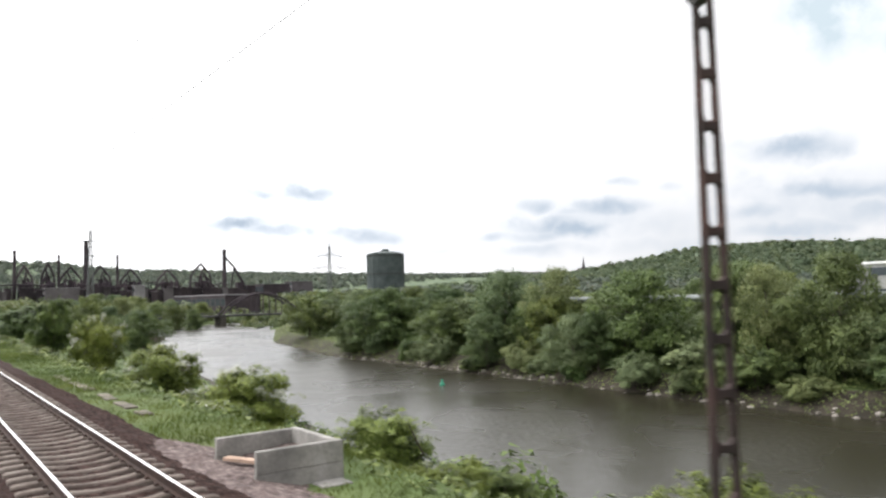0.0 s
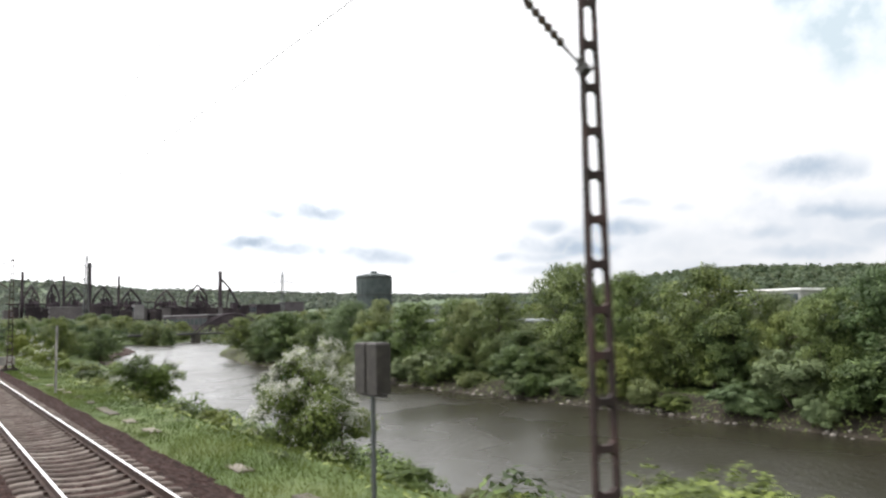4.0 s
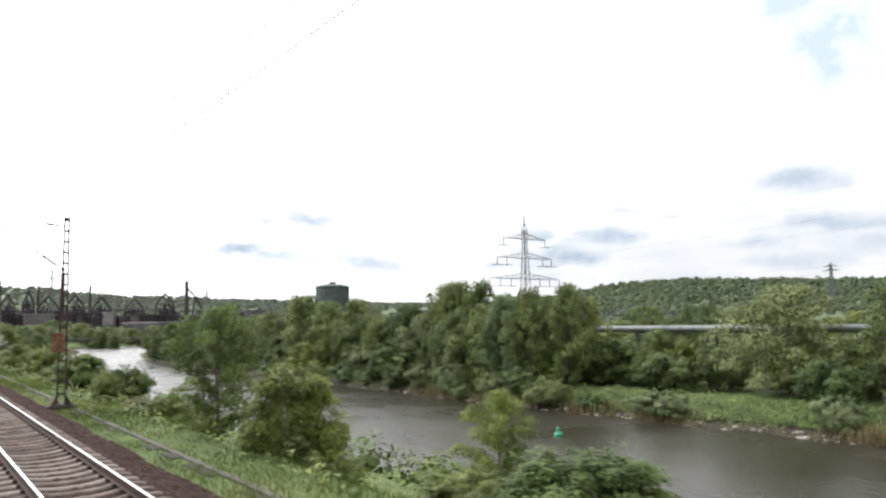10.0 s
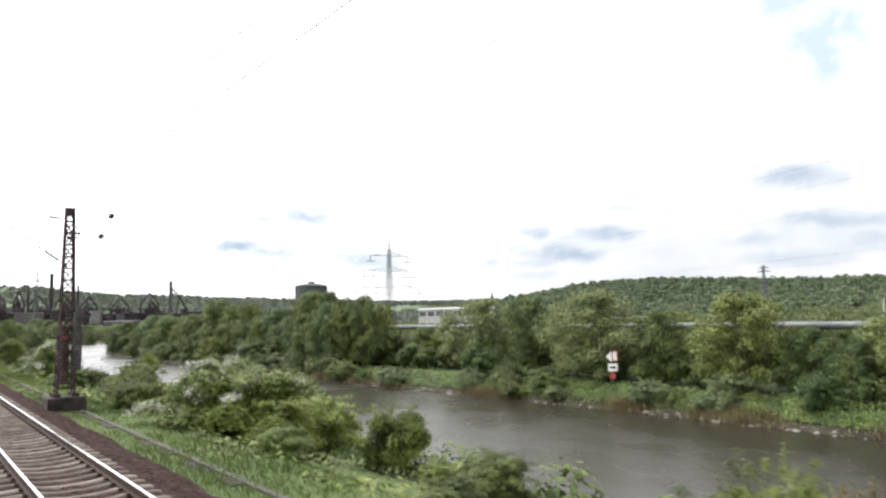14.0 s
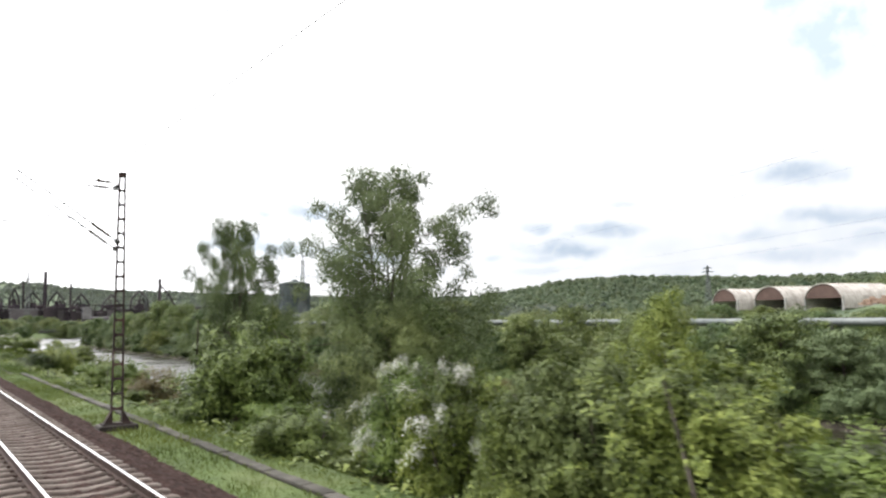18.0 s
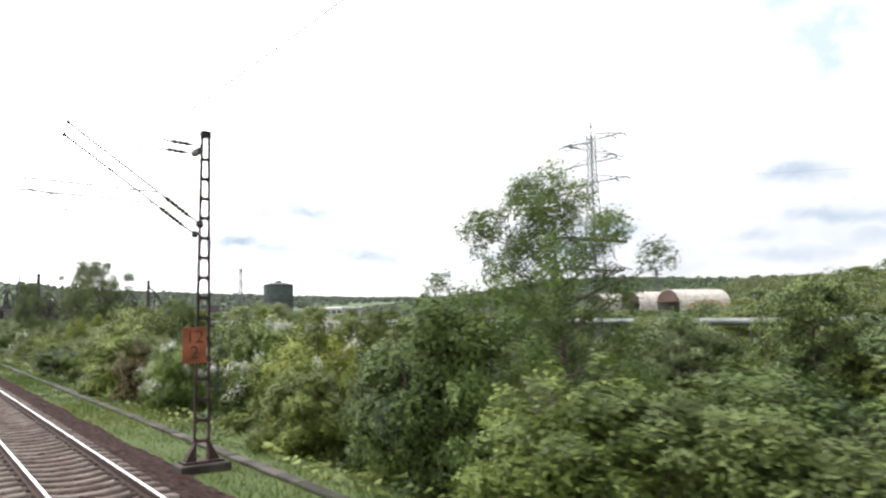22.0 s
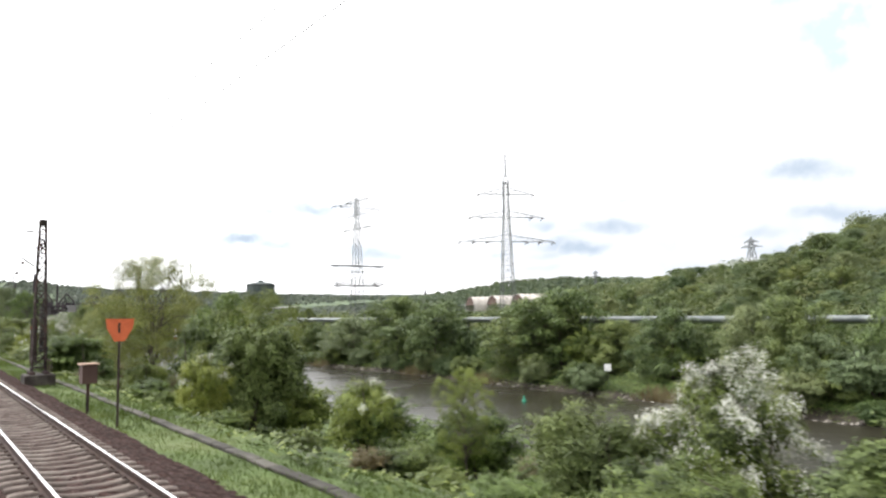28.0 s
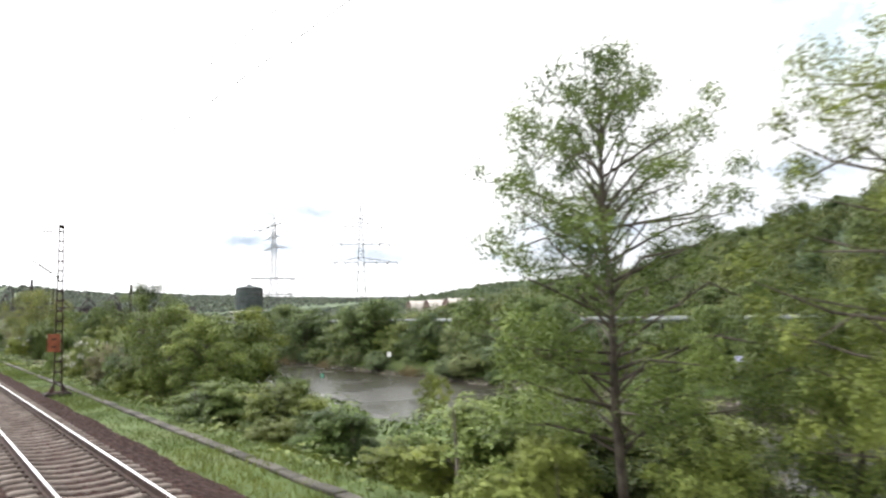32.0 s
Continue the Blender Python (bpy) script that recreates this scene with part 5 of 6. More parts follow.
def mast_legs(h, w0, w1, step):
    out = []
    for s in (-1, 1):
        sh = Shape()
        sh.add([(x, y, z) for z, w in ((0.0, w0), (h, w1)) for x, y in ((-0.03, s * w / 2 - 0.028), (0.03, s * w / 2 - 0.028), (0.03, s * w / 2 + 0.028), (-0.03, s * w / 2 + 0.028))],
               [(0, 1, 5, 4), (1, 2, 6, 5), (2, 3, 7, 6), (3, 0, 4, 7), (4, 5, 6, 7)])
        out.append(sh)
    plates = []
    k, z = 0, 0.45
    while z < h - 0.2:
        w = w0 + (w1 - w0) * z / h
        plates.append((z, w))
        z += step
    return out, plates


def slim_mast(x, board="", pale=False, arms=(0.0,), h=8.4, lift=0.0, label="slim rusty steel catenary mast beside the track"):
    root = thing("catenary_mast", (x, MAST_Y, MAST_Z), label, "catenary mast", "catenary masts along the line")
    legs, plates = mast_legs(h, 0.36, 0.17, 0.49)
    for sh in legs:
        part("leg", sh, M_MAST, root)
    for z, w in plates:
        sh = Shape().box(-0.032, -w / 2, z - 0.038, 0.032, w / 2, z + 0.038)
        for s in (-1, 1):
            for t in (-1, 1):
                sh.add([(-0.033, s * w / 2 * 0.86, z + t * 0.037), (-0.033, s * w / 2 * 0.86, z + t * 0.085), (-0.033, s * w / 2 * 0.45, z + t * 0.037), (0.033, s * w / 2 * 0.86, z + t * 0.037), (0.033, s * w / 2 * 0.86, z + t * 0.085), (0.033, s * w / 2 * 0.45, z + t * 0.037)],
                       [(0, 1, 2), (3, 5, 4), (1, 4, 5, 2), (0, 3, 4, 1)])
        part("batten", sh, M_MAST, root)
    part("cap", Shape().box(-0.08, -0.12, h - 0.14, 0.08, 0.12, h + 0.03, 0, 0.01), M_MAST, root)
    foot = Shape()
    for s in (-1, 1):
        foot.add([(-0.1, s * 0.16, 0.45), (0.1, s * 0.16, 0.45), (0.1, s * 0.42, -0.02), (-0.1, s * 0.42, -0.02), (-0.1, s * 0.14, -0.02), (0.1, s * 0.14, -0.02)],
                 [(0, 1, 2, 3), (0, 3, 4), (1, 5, 2), (3, 2, 5, 4), (0, 4, 5, 1)])
    foot.box(-0.22, -0.48, -0.06, 0.22, 0.48, 0.0)
    part("foot", foot, M_MAST, root)
    part("footing", Shape().box(-0.4, -0.6, -0.6, 0.4, 0.6, -0.05, 0, 0.03), M_FOOTING, root, "low weathered concrete footing")
    for k, dx in enumerate(arms):
        if len(arms) > 1:
            part("cross_bracket", Shape().box(min(0, dx) - 0.05, -0.2, 5.98 + lift, max(0, dx) + 0.05, -0.09, 6.12 + lift) if k == 0 else Shape().box(min(0, dx) - 0.05, -0.2, h - 0.54, max(0, dx) + 0.05, -0.09, h - 0.4), M_STEEL_DARK, root)
        cantilever(root, dx, lift - 0.2 * (k == 1))
        feeder(root, h - 0.35 - 0.12 * k, dx)
    if board:
        b = part("kilometre_board", Shape().box(-0.28, -0.012, -0.43, 0.28, 0.012, 0.43, 0, 0.006), M_ORANGE_PALE if pale else M_ORANGE, root, "weathered orange kilometre board")
        b.matrix_basis = pose(0.06, -0.22, 2.35 if board == "bars" else 2.74, 0, 0, 84)
        if board == "bars":
            for zz in (0.17, -0.2):
                t = part("worn_figure", Shape().box(-0.11, -0.018, zz - 0.05, 0.11, -0.013, zz + 0.05), M_WORN, b)
        else:
            t = part("writing", text_mesh(board, 0.44, M_WORN), None, b)
            t.matrix_basis = pose(0, -0.016, 0.0, 90, 0, 0)
    return root


def heavy_mast(x, side, h=8.35):
    """Four-legged lattice tension mast with pulley wheel and weight stacks."""
    root = thing("tension_mast", (x, MAST_Y, MAST_Z + 0.35), "heavy rusty lattice tension mast on a concrete block", "catenary mast", "tension masts with weights")
    b0, b1 = 0.34, 0.15
    def at(z, sx, sy):
        w = b0 + (b1 - b0) * z / h
        return (sx * w, sy * w, z)
    for sx in (-1, 1):
        for sy in (-1, 1):
            part("leg", Shape().tube([at(0, sx, sy), at(h, sx, sy)], 0.052, 4), M_MAST, root)
    z, k = 0.35, 0
    while z < h - 0.4:
        zz = z + 0.52
        for f in range(4):
            c = ((-1, -1), (1, -1), (1, 1), (-1, 1))
            p, q = c[f], c[(f + 1) % 4]
            part("brace", Shape().beam(at(z, *p), at(zz, *q), 0.05) if k % 2 else Shape().beam(at(z, *q), at(zz, *p), 0.05), M_MAST, root)
            part("batten", Shape().beam(at(z, *p), at(z, *q), 0.05), M_MAST, root)
        z, k = zz, k + 1
    part("cap", Shape().box(-0.19, -0.19, h - 0.3, 0.19, 0.19, h + 0.04, 0, 0.02), M_MAST, root)
    part("footing", Shape().box(-0.75, -0.75, -1.2, 0.75, 0.75, 0.0, 0, 0.05), M_FOOTING, root, "stained concrete foundation block")
    for sx in (-1, 1):
        for sy in (-1, 1):
            part("base_shoe", Shape().box(sx * 0.36 - 0.14, sy * 0.36 - 0.14, 0, sx * 0.36 + 0.14, sy * 0.36 + 0.14, 0.16, 0, 0.04), M_MAST, root)
    wheel = Shape()
    cx, cz = side * 0.55, 7.1
    ring = [(cx + 0.02, 0.0 + 0.30 * math.cos(a), cz + 0.30 * math.sin(a)) for a in np.linspace(0, 2 * math.pi, 25)]
    wheel.tube(ring, 0.028, 6, cap=False)
    for a in np.linspace(0, 2 * math.pi, 7)[:-1]:
        wheel.beam((cx + 0.02, 0, cz), (cx + 0.02, 0.29 * math.cos(a), cz + 0.29 * math.sin(a)), 0.03)
    wheel.tube([(cx - 0.12, 0, cz), (cx + 0.12, 0, cz)], 0.07, 8)
    part("pulley_wheel", wheel, M_STEEL_DARK, root, "spoked tensioning wheel")
    part("wheel_arm", Shape().beam((side * 0.1, 0, cz), (side * 1.05, 0, cz), 0.09).beam((side * 0.95, -0.24, cz - 0.1), (side * 0.95, 0.34, cz - 0.1), 0.06).beam((side * 0.1, 0, cz - 0.55), (cx, 0, cz - 0.1), 0.05), M_STEEL_DARK, root)
    for j, (dy, z0, n, dx) in enumerate(((0.28, 1.15, 17, 1.0), (-0.18, 0.55, 17, 0.8))):
        stack = part("weight_rod", Shape().tube([(side * dx, dy, z0 - 0.1), (side * dx, dy, 6.9)], 0.014), M_STEEL_DARK, root, "rod with stacked weights")
        for k in range(n):
            w = Shape().lathe(((0.17, 0.008), (0.185, 0.03), (0.185, 0.115), (0.17, 0.138)), (side * dx, dy, z0 + 0.145 * k), 12)
            part("weight", w, M_RUST_RED if (j == 1 and k == 13) else M_STEEL_DARK if j == 0 else M_MAST, stack)
    cantilever(root, 0.0, -0.35)
    feeder(root, 7.75)
    return root


def plain_span(name, a, b, sag, r, label, steps=14):
    pts = [Vector(a).lerp(Vector(b), k / steps) - Vector((0, 0, 4 * sag * (k / steps) * (1 - k / steps))) for k in range(steps + 1)]
    return tagged(part(name, Shape().tube(pts, r, 4), M_WIRE), label, "overhead wire")


MASTS = ((-3.95, ""), (56.8, ""), (120.8, "12\n0"), (187.5, "heavy"), (263.2, "double"), (339.0, "12\n2"), (413.05, "heavy"), (486.3, "bars"))
for x, what in MASTS:
    if what == "heavy":
        heavy_mast(x, 1 if x < 300 else -1, 8.2 if x < 300 else 8.4)
    elif what == "double":
        slim_mast(x, "", arms=(0.0, -0.42), label="slim rusty catenary mast with two brackets")
    elif x == 339.0:
        slim_mast(x, what, arms=(0.0, -0.42), h=8.0, lift=-0.35, label="slim catenary mast with two brackets and orange board")
    else:
        slim_mast(x, what, pale=x < 130, lift=-0.5 if x > 480 else 0.0, h=8.1 if x > 480 else 8.4, label="slim rusty catenary mast with orange board" if what else "slim rusty steel catenary mast beside the track")

xs = [-66.0] + [m[0] for m in MASTS] + [561.0]
for a, b in zip(xs, xs[1:]):
    plain_span("contact_wire", (a, TRACK_Y - 0.02, 5.55), (b, TRACK_Y - 0.02, 5.55), 0.03, 0.006, "copper contact wire over the second track", 2)
    plain_span("carrier_wire", (a, TRACK_Y, 7.72), (b, TRACK_Y, 7.72), 1.75, 0.0055, "sagging carrier wire over the second track")
    plain_span("feeder_wire", (a, MAST_Y - 1.05, 7.65), (b, MAST_Y - 1.05, 7.65), 1.0, 0.002, "thin feeder wire along the masts")
    drop = Shape()
    for k in range(1, 8):
        t = k / 8
        drop.tube([(a + (b - a) * t, TRACK_Y, 5.55), (a + (b - a) * t, TRACK_Y, 7.72 - 7.0 * t * (1 - t))], 0.002, 4)
    tagged(part("dropper_wires", drop, M_WIRE), "thin droppers between the overhead wires", "overhead wire", kind="stuff")
# tensioned anchor wires that run down to the masts with their egg insulators
for x, s, eggs in ((187.5, 1, ((194.7, 6.16, 6.9), (194.15, 5.94, 6.2))), (413.05, -1, ((406.0, 5.85, 6.4), (405.95, 5.55, 5.75)))):
    for k, egg in enumerate(eggs):
        a, p = Vector((x + s * 0.6, MAST_Y + 0.12 - 0.24 * k, 7.0 - 0.4 * k)), Vector(egg)
        b = Vector((x + s * 74, TRACK_Y + 0.3, p.z + 0.2))
        w = plain_span("anchor_wire", p, b, 0.45, 0.003, "tensioned anchor wire with egg insulator")
        part("tail_wire", Shape().tube([a, p], 0.003, 4), M_WIRE, w)
        sh = Shape()
        d = (b - p).normalized() * 0.2
        sh.tube([p - d * 1.1, p - d, p - d * 0.3, p + d * 0.3, p + d, p + d * 1.1], [0.02, 0.07, 0.11, 0.11, 0.07, 0.02], 8)
        part("egg_insulator", sh, M_INSULATOR, w)



def concrete_box():
    root = thing("concrete_chamber", (-14.6, 6.35, -0.62), "open three-sided concrete cable chamber filled with gravel", "concrete chamber")
    x, y, t, h = 1.15, 0.92, 0.13, 0.68
    for name, x0, z1 in (("front_wall", x - t, h), ("back_wall", -x, h - 0.05)):
        w = part(name, Shape().box(x0, -y, -0.5, x0 + t, y, 0.24), M_CONCRETE, root)
        part("upper_course", Shape().box(x0 + 0.004, -y + 0.01, 0.25, x0 + t - 0.004, y - 0.004, z1, 0, 0.02), M_CONCRETE, w)
    part("river_wall", Shape().box(-x + t, y - t, -0.5, x - t, y, h - 0.02, 0, 0.02), M_CONCRETE, root)
    fill, rs = Shape(), np.random.RandomState(31)
    n = 9
    gx, gy = np.meshgrid(np.linspace(-x + t, x - t, n), np.linspace(-y, y - t, n))
    gz = 0.22 + 0.12 * gy + rs.uniform(-0.04, 0.04, gx.shape)
    fill.add(np.stack([gx, gy, gz], -1).reshape(-1, 3), [(r * n + c, r * n + c + 1, (r + 1) * n + c + 1, (r + 1) * n + c) for r in range(n - 1) for c in range(n - 1)])
    part("gravel_fill", fill, M_RUBBLE_STONE, root)
    for k in range(3):
        part("step", Shape().box(x + 0.02 + 0.4 * k, 0.2, -0.4 - 0.18 * k, x + 0.5 + 0.4 * k, 0.85, -0.06 - 0.16 * k, 0, 0.02), M_CONCRETE, root)
    plank = thing("timber_offcut", (-14.9, 5.75, -0.42), "pale timber offcut lying on gravel", "timber")
    part("plank", Shape().box(-0.5, -0.1, 0.02, 0.5, 0.1, 0.09, 0, 0.01), M_RUBBLE, plank)
    plank.matrix_basis = pose(-14.9, 5.75, -0.42, 0, 0, 25)
    # bank of crushed stone heaped between the track and the chamber
    xs, ys = np.linspace(-24, -6, 90), np.linspace(4.5, 7.6, 22)
    gx, gy = np.meshgrid(xs, ys)
    fade = np.clip((gx + 24) / 6, 0, 1) * np.clip((-6 - gx) / 4, 0, 1)
    gz = np.interp(gy, (4.5, 5.4, 6.4, 7.6), (-0.36, -0.44, -0.72, -1.0)) * fade + (1 - fade) * -0.95 + rs.uniform(-0.035, 0.035, gx.shape)
    gx, gy = gx + rs.uniform(-0.06, 0.06, gx.shape), gy + rs.uniform(-0.05, 0.05, gy.shape)
    bank = Shape().add(np.stack([gx, gy, gz], -1).reshape(-1, 3), [(r * 90 + c, r * 90 + c + 1, (r + 1) * 90 + c + 1, (r + 1) * 90 + c) for r in range(21) for c in range(89)])
    tagged(part("gravel_bank", bank, M_RUBBLE_STONE), "heap of reddish crushed stone beside the track", "gravel", kind="structure")


def grey_post():
    root = thing("marker_post", (19.6, 5.95, -0.7), "plain grey concrete marker post", "post")
    part("post", Shape().lathe(((0.06, -0.3), (0.06, 3.4), (0.045, 3.5)), sides=10), M_CONCRETE, root)


def signal():
    root = thing("signal_box", (51.3, 6.35, -0.72), "dark trackside signal seen from behind on a thin post", "railway signal")
    part("post", Shape().lathe(((0.045, -0.3), (0.045, 3.2)), sides=8), M_STEEL, root)
    for s in (-1, 1):
        part("housing", Shape().box(s * 0.2 - 0.17, -0.14, 2.35, s * 0.2 + 0.17, 0.14, 3.2, 0, 0.03), M_BLACK, root)
    part("bracket", Shape().box(-0.4, -0.05, 2.3, 0.4, 0.05, 2.36), M_STEEL_DARK, root)


def fence_and_cabinet():
    root = thing("cable_cabinet", (402.5, 7.9, -0.75), "small dark trackside cabinet on a post", "cabinet")
    part("post", Shape().lathe(((0.035, -0.3), (0.035, 1.75)), sides=8), M_STEEL_DARK, root)
    part("housing", Shape().box(-0.17, -0.14, 0.35, 0.17, 0.14, 0.8, 0, 0.03), M_BLACK, root)
    rail = thing("hand_railing", (404.6, 7.7, -0.75), "short weathered metal railing beside the trough", "railing")
    for dx in (0.0, 1.1):
        part("post", Shape().lathe(((0.03, -0.3), (0.03, 1.0)), (dx, 0, 0), 8), M_MAST, rail)
    for z in (0.55, 0.98):
        part("rail", Shape().tube([(-0.35, 0, z), (1.45, 0, z)], 0.022, 6), M_MAST, rail)


def orange_marker():
    root = thing("orange_marker", (432.5, 5.8, -0.68), "faded orange downward-tapering marker board on a dark post", "railway sign")
    part("post", Shape().lathe(((0.04, -0.3), (0.04, 3.4)), sides=8), M_MAST, root)
    pts = ((-0.44, 3.55), (0.44, 3.55), (0.40, 3.25), (0.16, 2.80), (-0.16, 2.80), (-0.40, 3.25))
    v = [(a, y, z) for y in (-0.012, 0.012) for a, z in pts]
    b = part("board", Shape().add(v, [(5, 4, 3, 2, 1, 0), (6, 7, 8, 9, 10, 11)] + [(k, (k + 1) % 6, 6 + (k + 1) % 6, 6 + k) for k in range(6)]), M_SIGN_ORANGE, root)
    b.matrix_basis = pose(0.06, 0, 0, 0, 0, 80)
    part("dark_mark", Shape().box(-0.06, -0.02, 3.08, 0.02, -0.014, 3.42), M_WORN, b)


def brown_cabinet():
    top = 1.20
    g = float(land(428.1, 5.7))
    root = thing("trackside_cabinet", (428.1, 5.7, g), "dark red-brown trackside cabinet with a pale lid", "cabinet")
    part("body", Shape().box(-0.32, -0.26, top - g - 0.75, 0.32, 0.26, top - g - 0.05, 0, 0.02), M_DOME_GABLE, root)
    part("lid", Shape().box(-0.38, -0.32, top - g - 0.048, 0.38, 0.32, top - g, 0, 0.012), M_RUBBLE, root, "pale sun-bleached lid")
    part("post", Shape().lathe(((0.06, -0.2), (0.06, top - g - 0.75)), sides=8), M_MAST, root)



concrete_box()
grey_post()
signal()
fence_and_cabinet()
orange_marker()
brown_cabinet()

# ---- on the river ----


def buoy(x, y, s=1.0):
    root = thing("green_buoy", (x, y, WATER), "small green channel buoy on the water", "buoy", "channel buoys")
    part("float", Shape().lathe(((0.3 * s, -0.3), (0.75 * s, 0.0), (0.75 * s, 0.25), (0.4 * s, 0.45)), sides=14), M_GREEN, root)
    part("topmark", Shape().lathe(((0.34 * s, 0.46), (0.30 * s, 0.9), (0.03, 1.55 * s)), sides=12), M_GREEN, root)


for x, y, s in ((-90, 65.5, 0.55), (94.5, 63.2, 0.7), (375, 75.8, 0.45)):
    buoy(x, y, s)


def river_sign():
    root = thing("river_sign", (144.8, 91.0, float(land(144.8, 91.0))), "white and red waterway signs stacked on a post", "waterway sign")
    z0 = root.location.z
    part("post", Shape().lathe(((0.07, -0.4), (0.07, -1.9 - z0)), sides=8), M_STEEL, root)
    def board(name, pts, z, m, y=-0.12):
        n = len(pts)
        v = [(a, y, z + b) for a, b in pts] + [(a, y + 0.05, z + b) for a, b in pts]
        return part(name, Shape().add(v, [tuple(range(n)), tuple(range(2 * n - 1, n - 1, -1))] + [(k, n + k, n + (k + 1) % n, (k + 1) % n) for k in range(n)]), m, root)
    tops = []
    tops.append(board("diamond_board", ((-1.0, 0), (-0.1, -0.9), (-0.1, 0.9)), -3.3 - z0, M_WHITE))
    tops.append(board("square_board", ((-0.05, -0.85), (0.85, -0.85), (0.85, 0.85), (-0.05, 0.85)), -3.2 - z0, M_RED))
    tops.append(board("square_face", ((0.08, -0.65), (0.72, -0.65), (0.72, 0.65), (0.08, 0.65)), -3.2 - z0, M_WHITE, -0.14))
    tops.append(board("arrow_board", ((-0.7, -0.6), (0.8, -0.6), (0.8, 0.6), (-0.7, 0.6)), -5.0 - z0, M_WHITE))
    tops.append(board("arrow_mark", ((-0.5, -0.1), (0.5, -0.22), (0.5, 0.22), (-0.5, 0.1)), -5.0 - z0, M_BLACK, -0.14))
    tops.append(board("small_board", ((-0.45, -0.45), (0.45, -0.45), (0.45, 0.45), (-0.45, 0.45)), -6.3 - z0, M_RED))
    for o in tops:
        o.matrix_basis = pose(0, 0, 0, 0, 0, 30)
    for x, y, m, z in ((467.5, 92.6, M_LILAC, -4.2), (377, 92.3, M_WHITE, -6.3)):
        r = thing("river_notice", (x, y, float(land(x, y))), "small square waterway notice board on a post", "waterway sign")
        part("post", Shape().lathe(((0.05, -0.4), (0.05, z - r.location.z + 0.4)), sides=8), M_STEEL, r)
        b = part("board", Shape().box(-0.55, -0.12, z - r.location.z - 0.55, 0.55, -0.07, z - r.location.z + 0.55, 0, 0.01), m, r)
        b.matrix_basis = pose(0, 0, 0, 0, 0, 30)


river_sign()

# ---- power line ----


def tower(x, y, z0, z1, arms, w0, w1, label, spike=0.0, decks=(), beam=0.14, turn=0.0, hung=False):
    """A lattice tower; arms: (height, half length, along X instead of Y)."""
    root = thing("transmission_tower", (x, y, z0), label, "power pylon", "power pylons", turn=turn)
    h = z1 - z0
    def at(z, sx, sy):
        w = w0 + (w1 - w0) * min(1, z / (h * 0.82))
        return (sx * w, sy * w, z)
    for sx in (-1, 1):
        for sy in (-1, 1):
            part("leg", Shape().tube([at(0, sx, sy), at(h * 0.82, sx, sy), at(h - 1.5, sx, sy), (0, 0, h)], beam * 0.6, 4), M_STEEL, root)
    z, joined = 0.0, Shape()
    c = ((-1, -1), (1, -1), (1, 1), (-1, 1))
    while z < h - 2.5:
        w = at(z, 1, 1)[0]
        zz = min(z + max(2.2 * w, 1.6), h - 2.0)
        for f in range(4):
            p, q = c[f], c[(f + 1) % 4]
            for a, b in ((at(z, *p), at(zz, *q)), (at(z, *q), at(zz, *p)), (at(zz, *p), at(zz, *q))):
                if beam > 0.26:
                    joined.beam(a, b, beam * 0.5)
                else:
                    part("brace", Shape().beam(a, b, beam * 0.5), M_STEEL, root)
        if zz >= h - 2.01:
            break
        z = zz
    if beam > 0.26:
        tagged(part("lattice", joined, M_STEEL, root), kind="stuff")
    if spike:
        part("spike", Shape().tube([(0, 0, h - 0.5), (0, 0, h + spike)], [0.2, 0.12], 5), M_STEEL, root)
    for za, half, along in arms:
        zr = za - z0
        w = at(zr, 1, 1)[0]
        d = Vector((1, 0, 0)) if along else Vector((0, 1, 0))
        o = Vector((0, 1, 0)) if along else Vector((1, 0, 0))
        for s in (-1, 1):
            sh = Shape()
            tip = d * s * half + Vector((0, 0, zr))
            for t in (-1, 1):
                root_pt = d * s * w + o * t * w + Vector((0, 0, zr))
                sh.beam(root_pt, tip, beam * 0.7)
                sh.beam(root_pt + Vector((0, 0, 1.5)), tip, beam * 0.6)
                for k in range(1, 4):
                    a = root_pt.lerp(tip, k / 4)
                    b = (root_pt + Vector((0, 0, 1.5))).lerp(tip, k / 4)
                    sh.beam(a, b, beam * 0.4)
                    sh.beam(b, root_pt.lerp(tip, (k - 1) / 4), beam * 0.4)
            arm = part("crossarm", sh, M_STEEL, root)
            spots = (0.97,) if half < 7.8 else (0.62, 0.97) if half < 10.5 else (0.36, 0.67, 0.98)
            for f in spots:
                p = d * s * (w + (half - w) * f) + Vector((0, 0, zr))
                ins = Shape()
                if hung:
                    low = p - Vector((0, 0, 1.9))
                    insulator(ins, p, low, 0.15, 6)
                    ins.beam(low - o * 1.1 - d * 0.9, low + o * 1.1 + d * 0.9, 0.16)
                else:
                    insulator(ins, p, p + o * 1.6 - Vector((0, 0, 0.5)), 0.14, 6)
                    insulator(ins, p, p - o * 1.6 - Vector((0, 0, 0.5)), 0.14, 6)
                part("insulator", ins, M_INSULATOR, arm)
    for zd, half in decks:
        zr = zd - z0
        sh = Shape().box(-1.1, -half, zr, 1.1, half, zr + 0.35)
        for s in (-1, 1):
            sh.beam((0, s * half * 0.95, zr), (0, s * 1.2, zr - 1.8), 0.14)
        dk = part("deck", sh, M_STEEL_DARK, root, "dark working platform")
        for k in range(7):
            yy = -half + 2 * half * k / 6
            part("aerial", Shape().tube([(0.6, yy, zr + 0.3), (1.2 - 0.1 * k, yy + 0.25 * (k - 2), zr + 1.0 + 0.35 * (k % 3))], 0.06, 5), M_STEEL_DARK, dk)
    return root


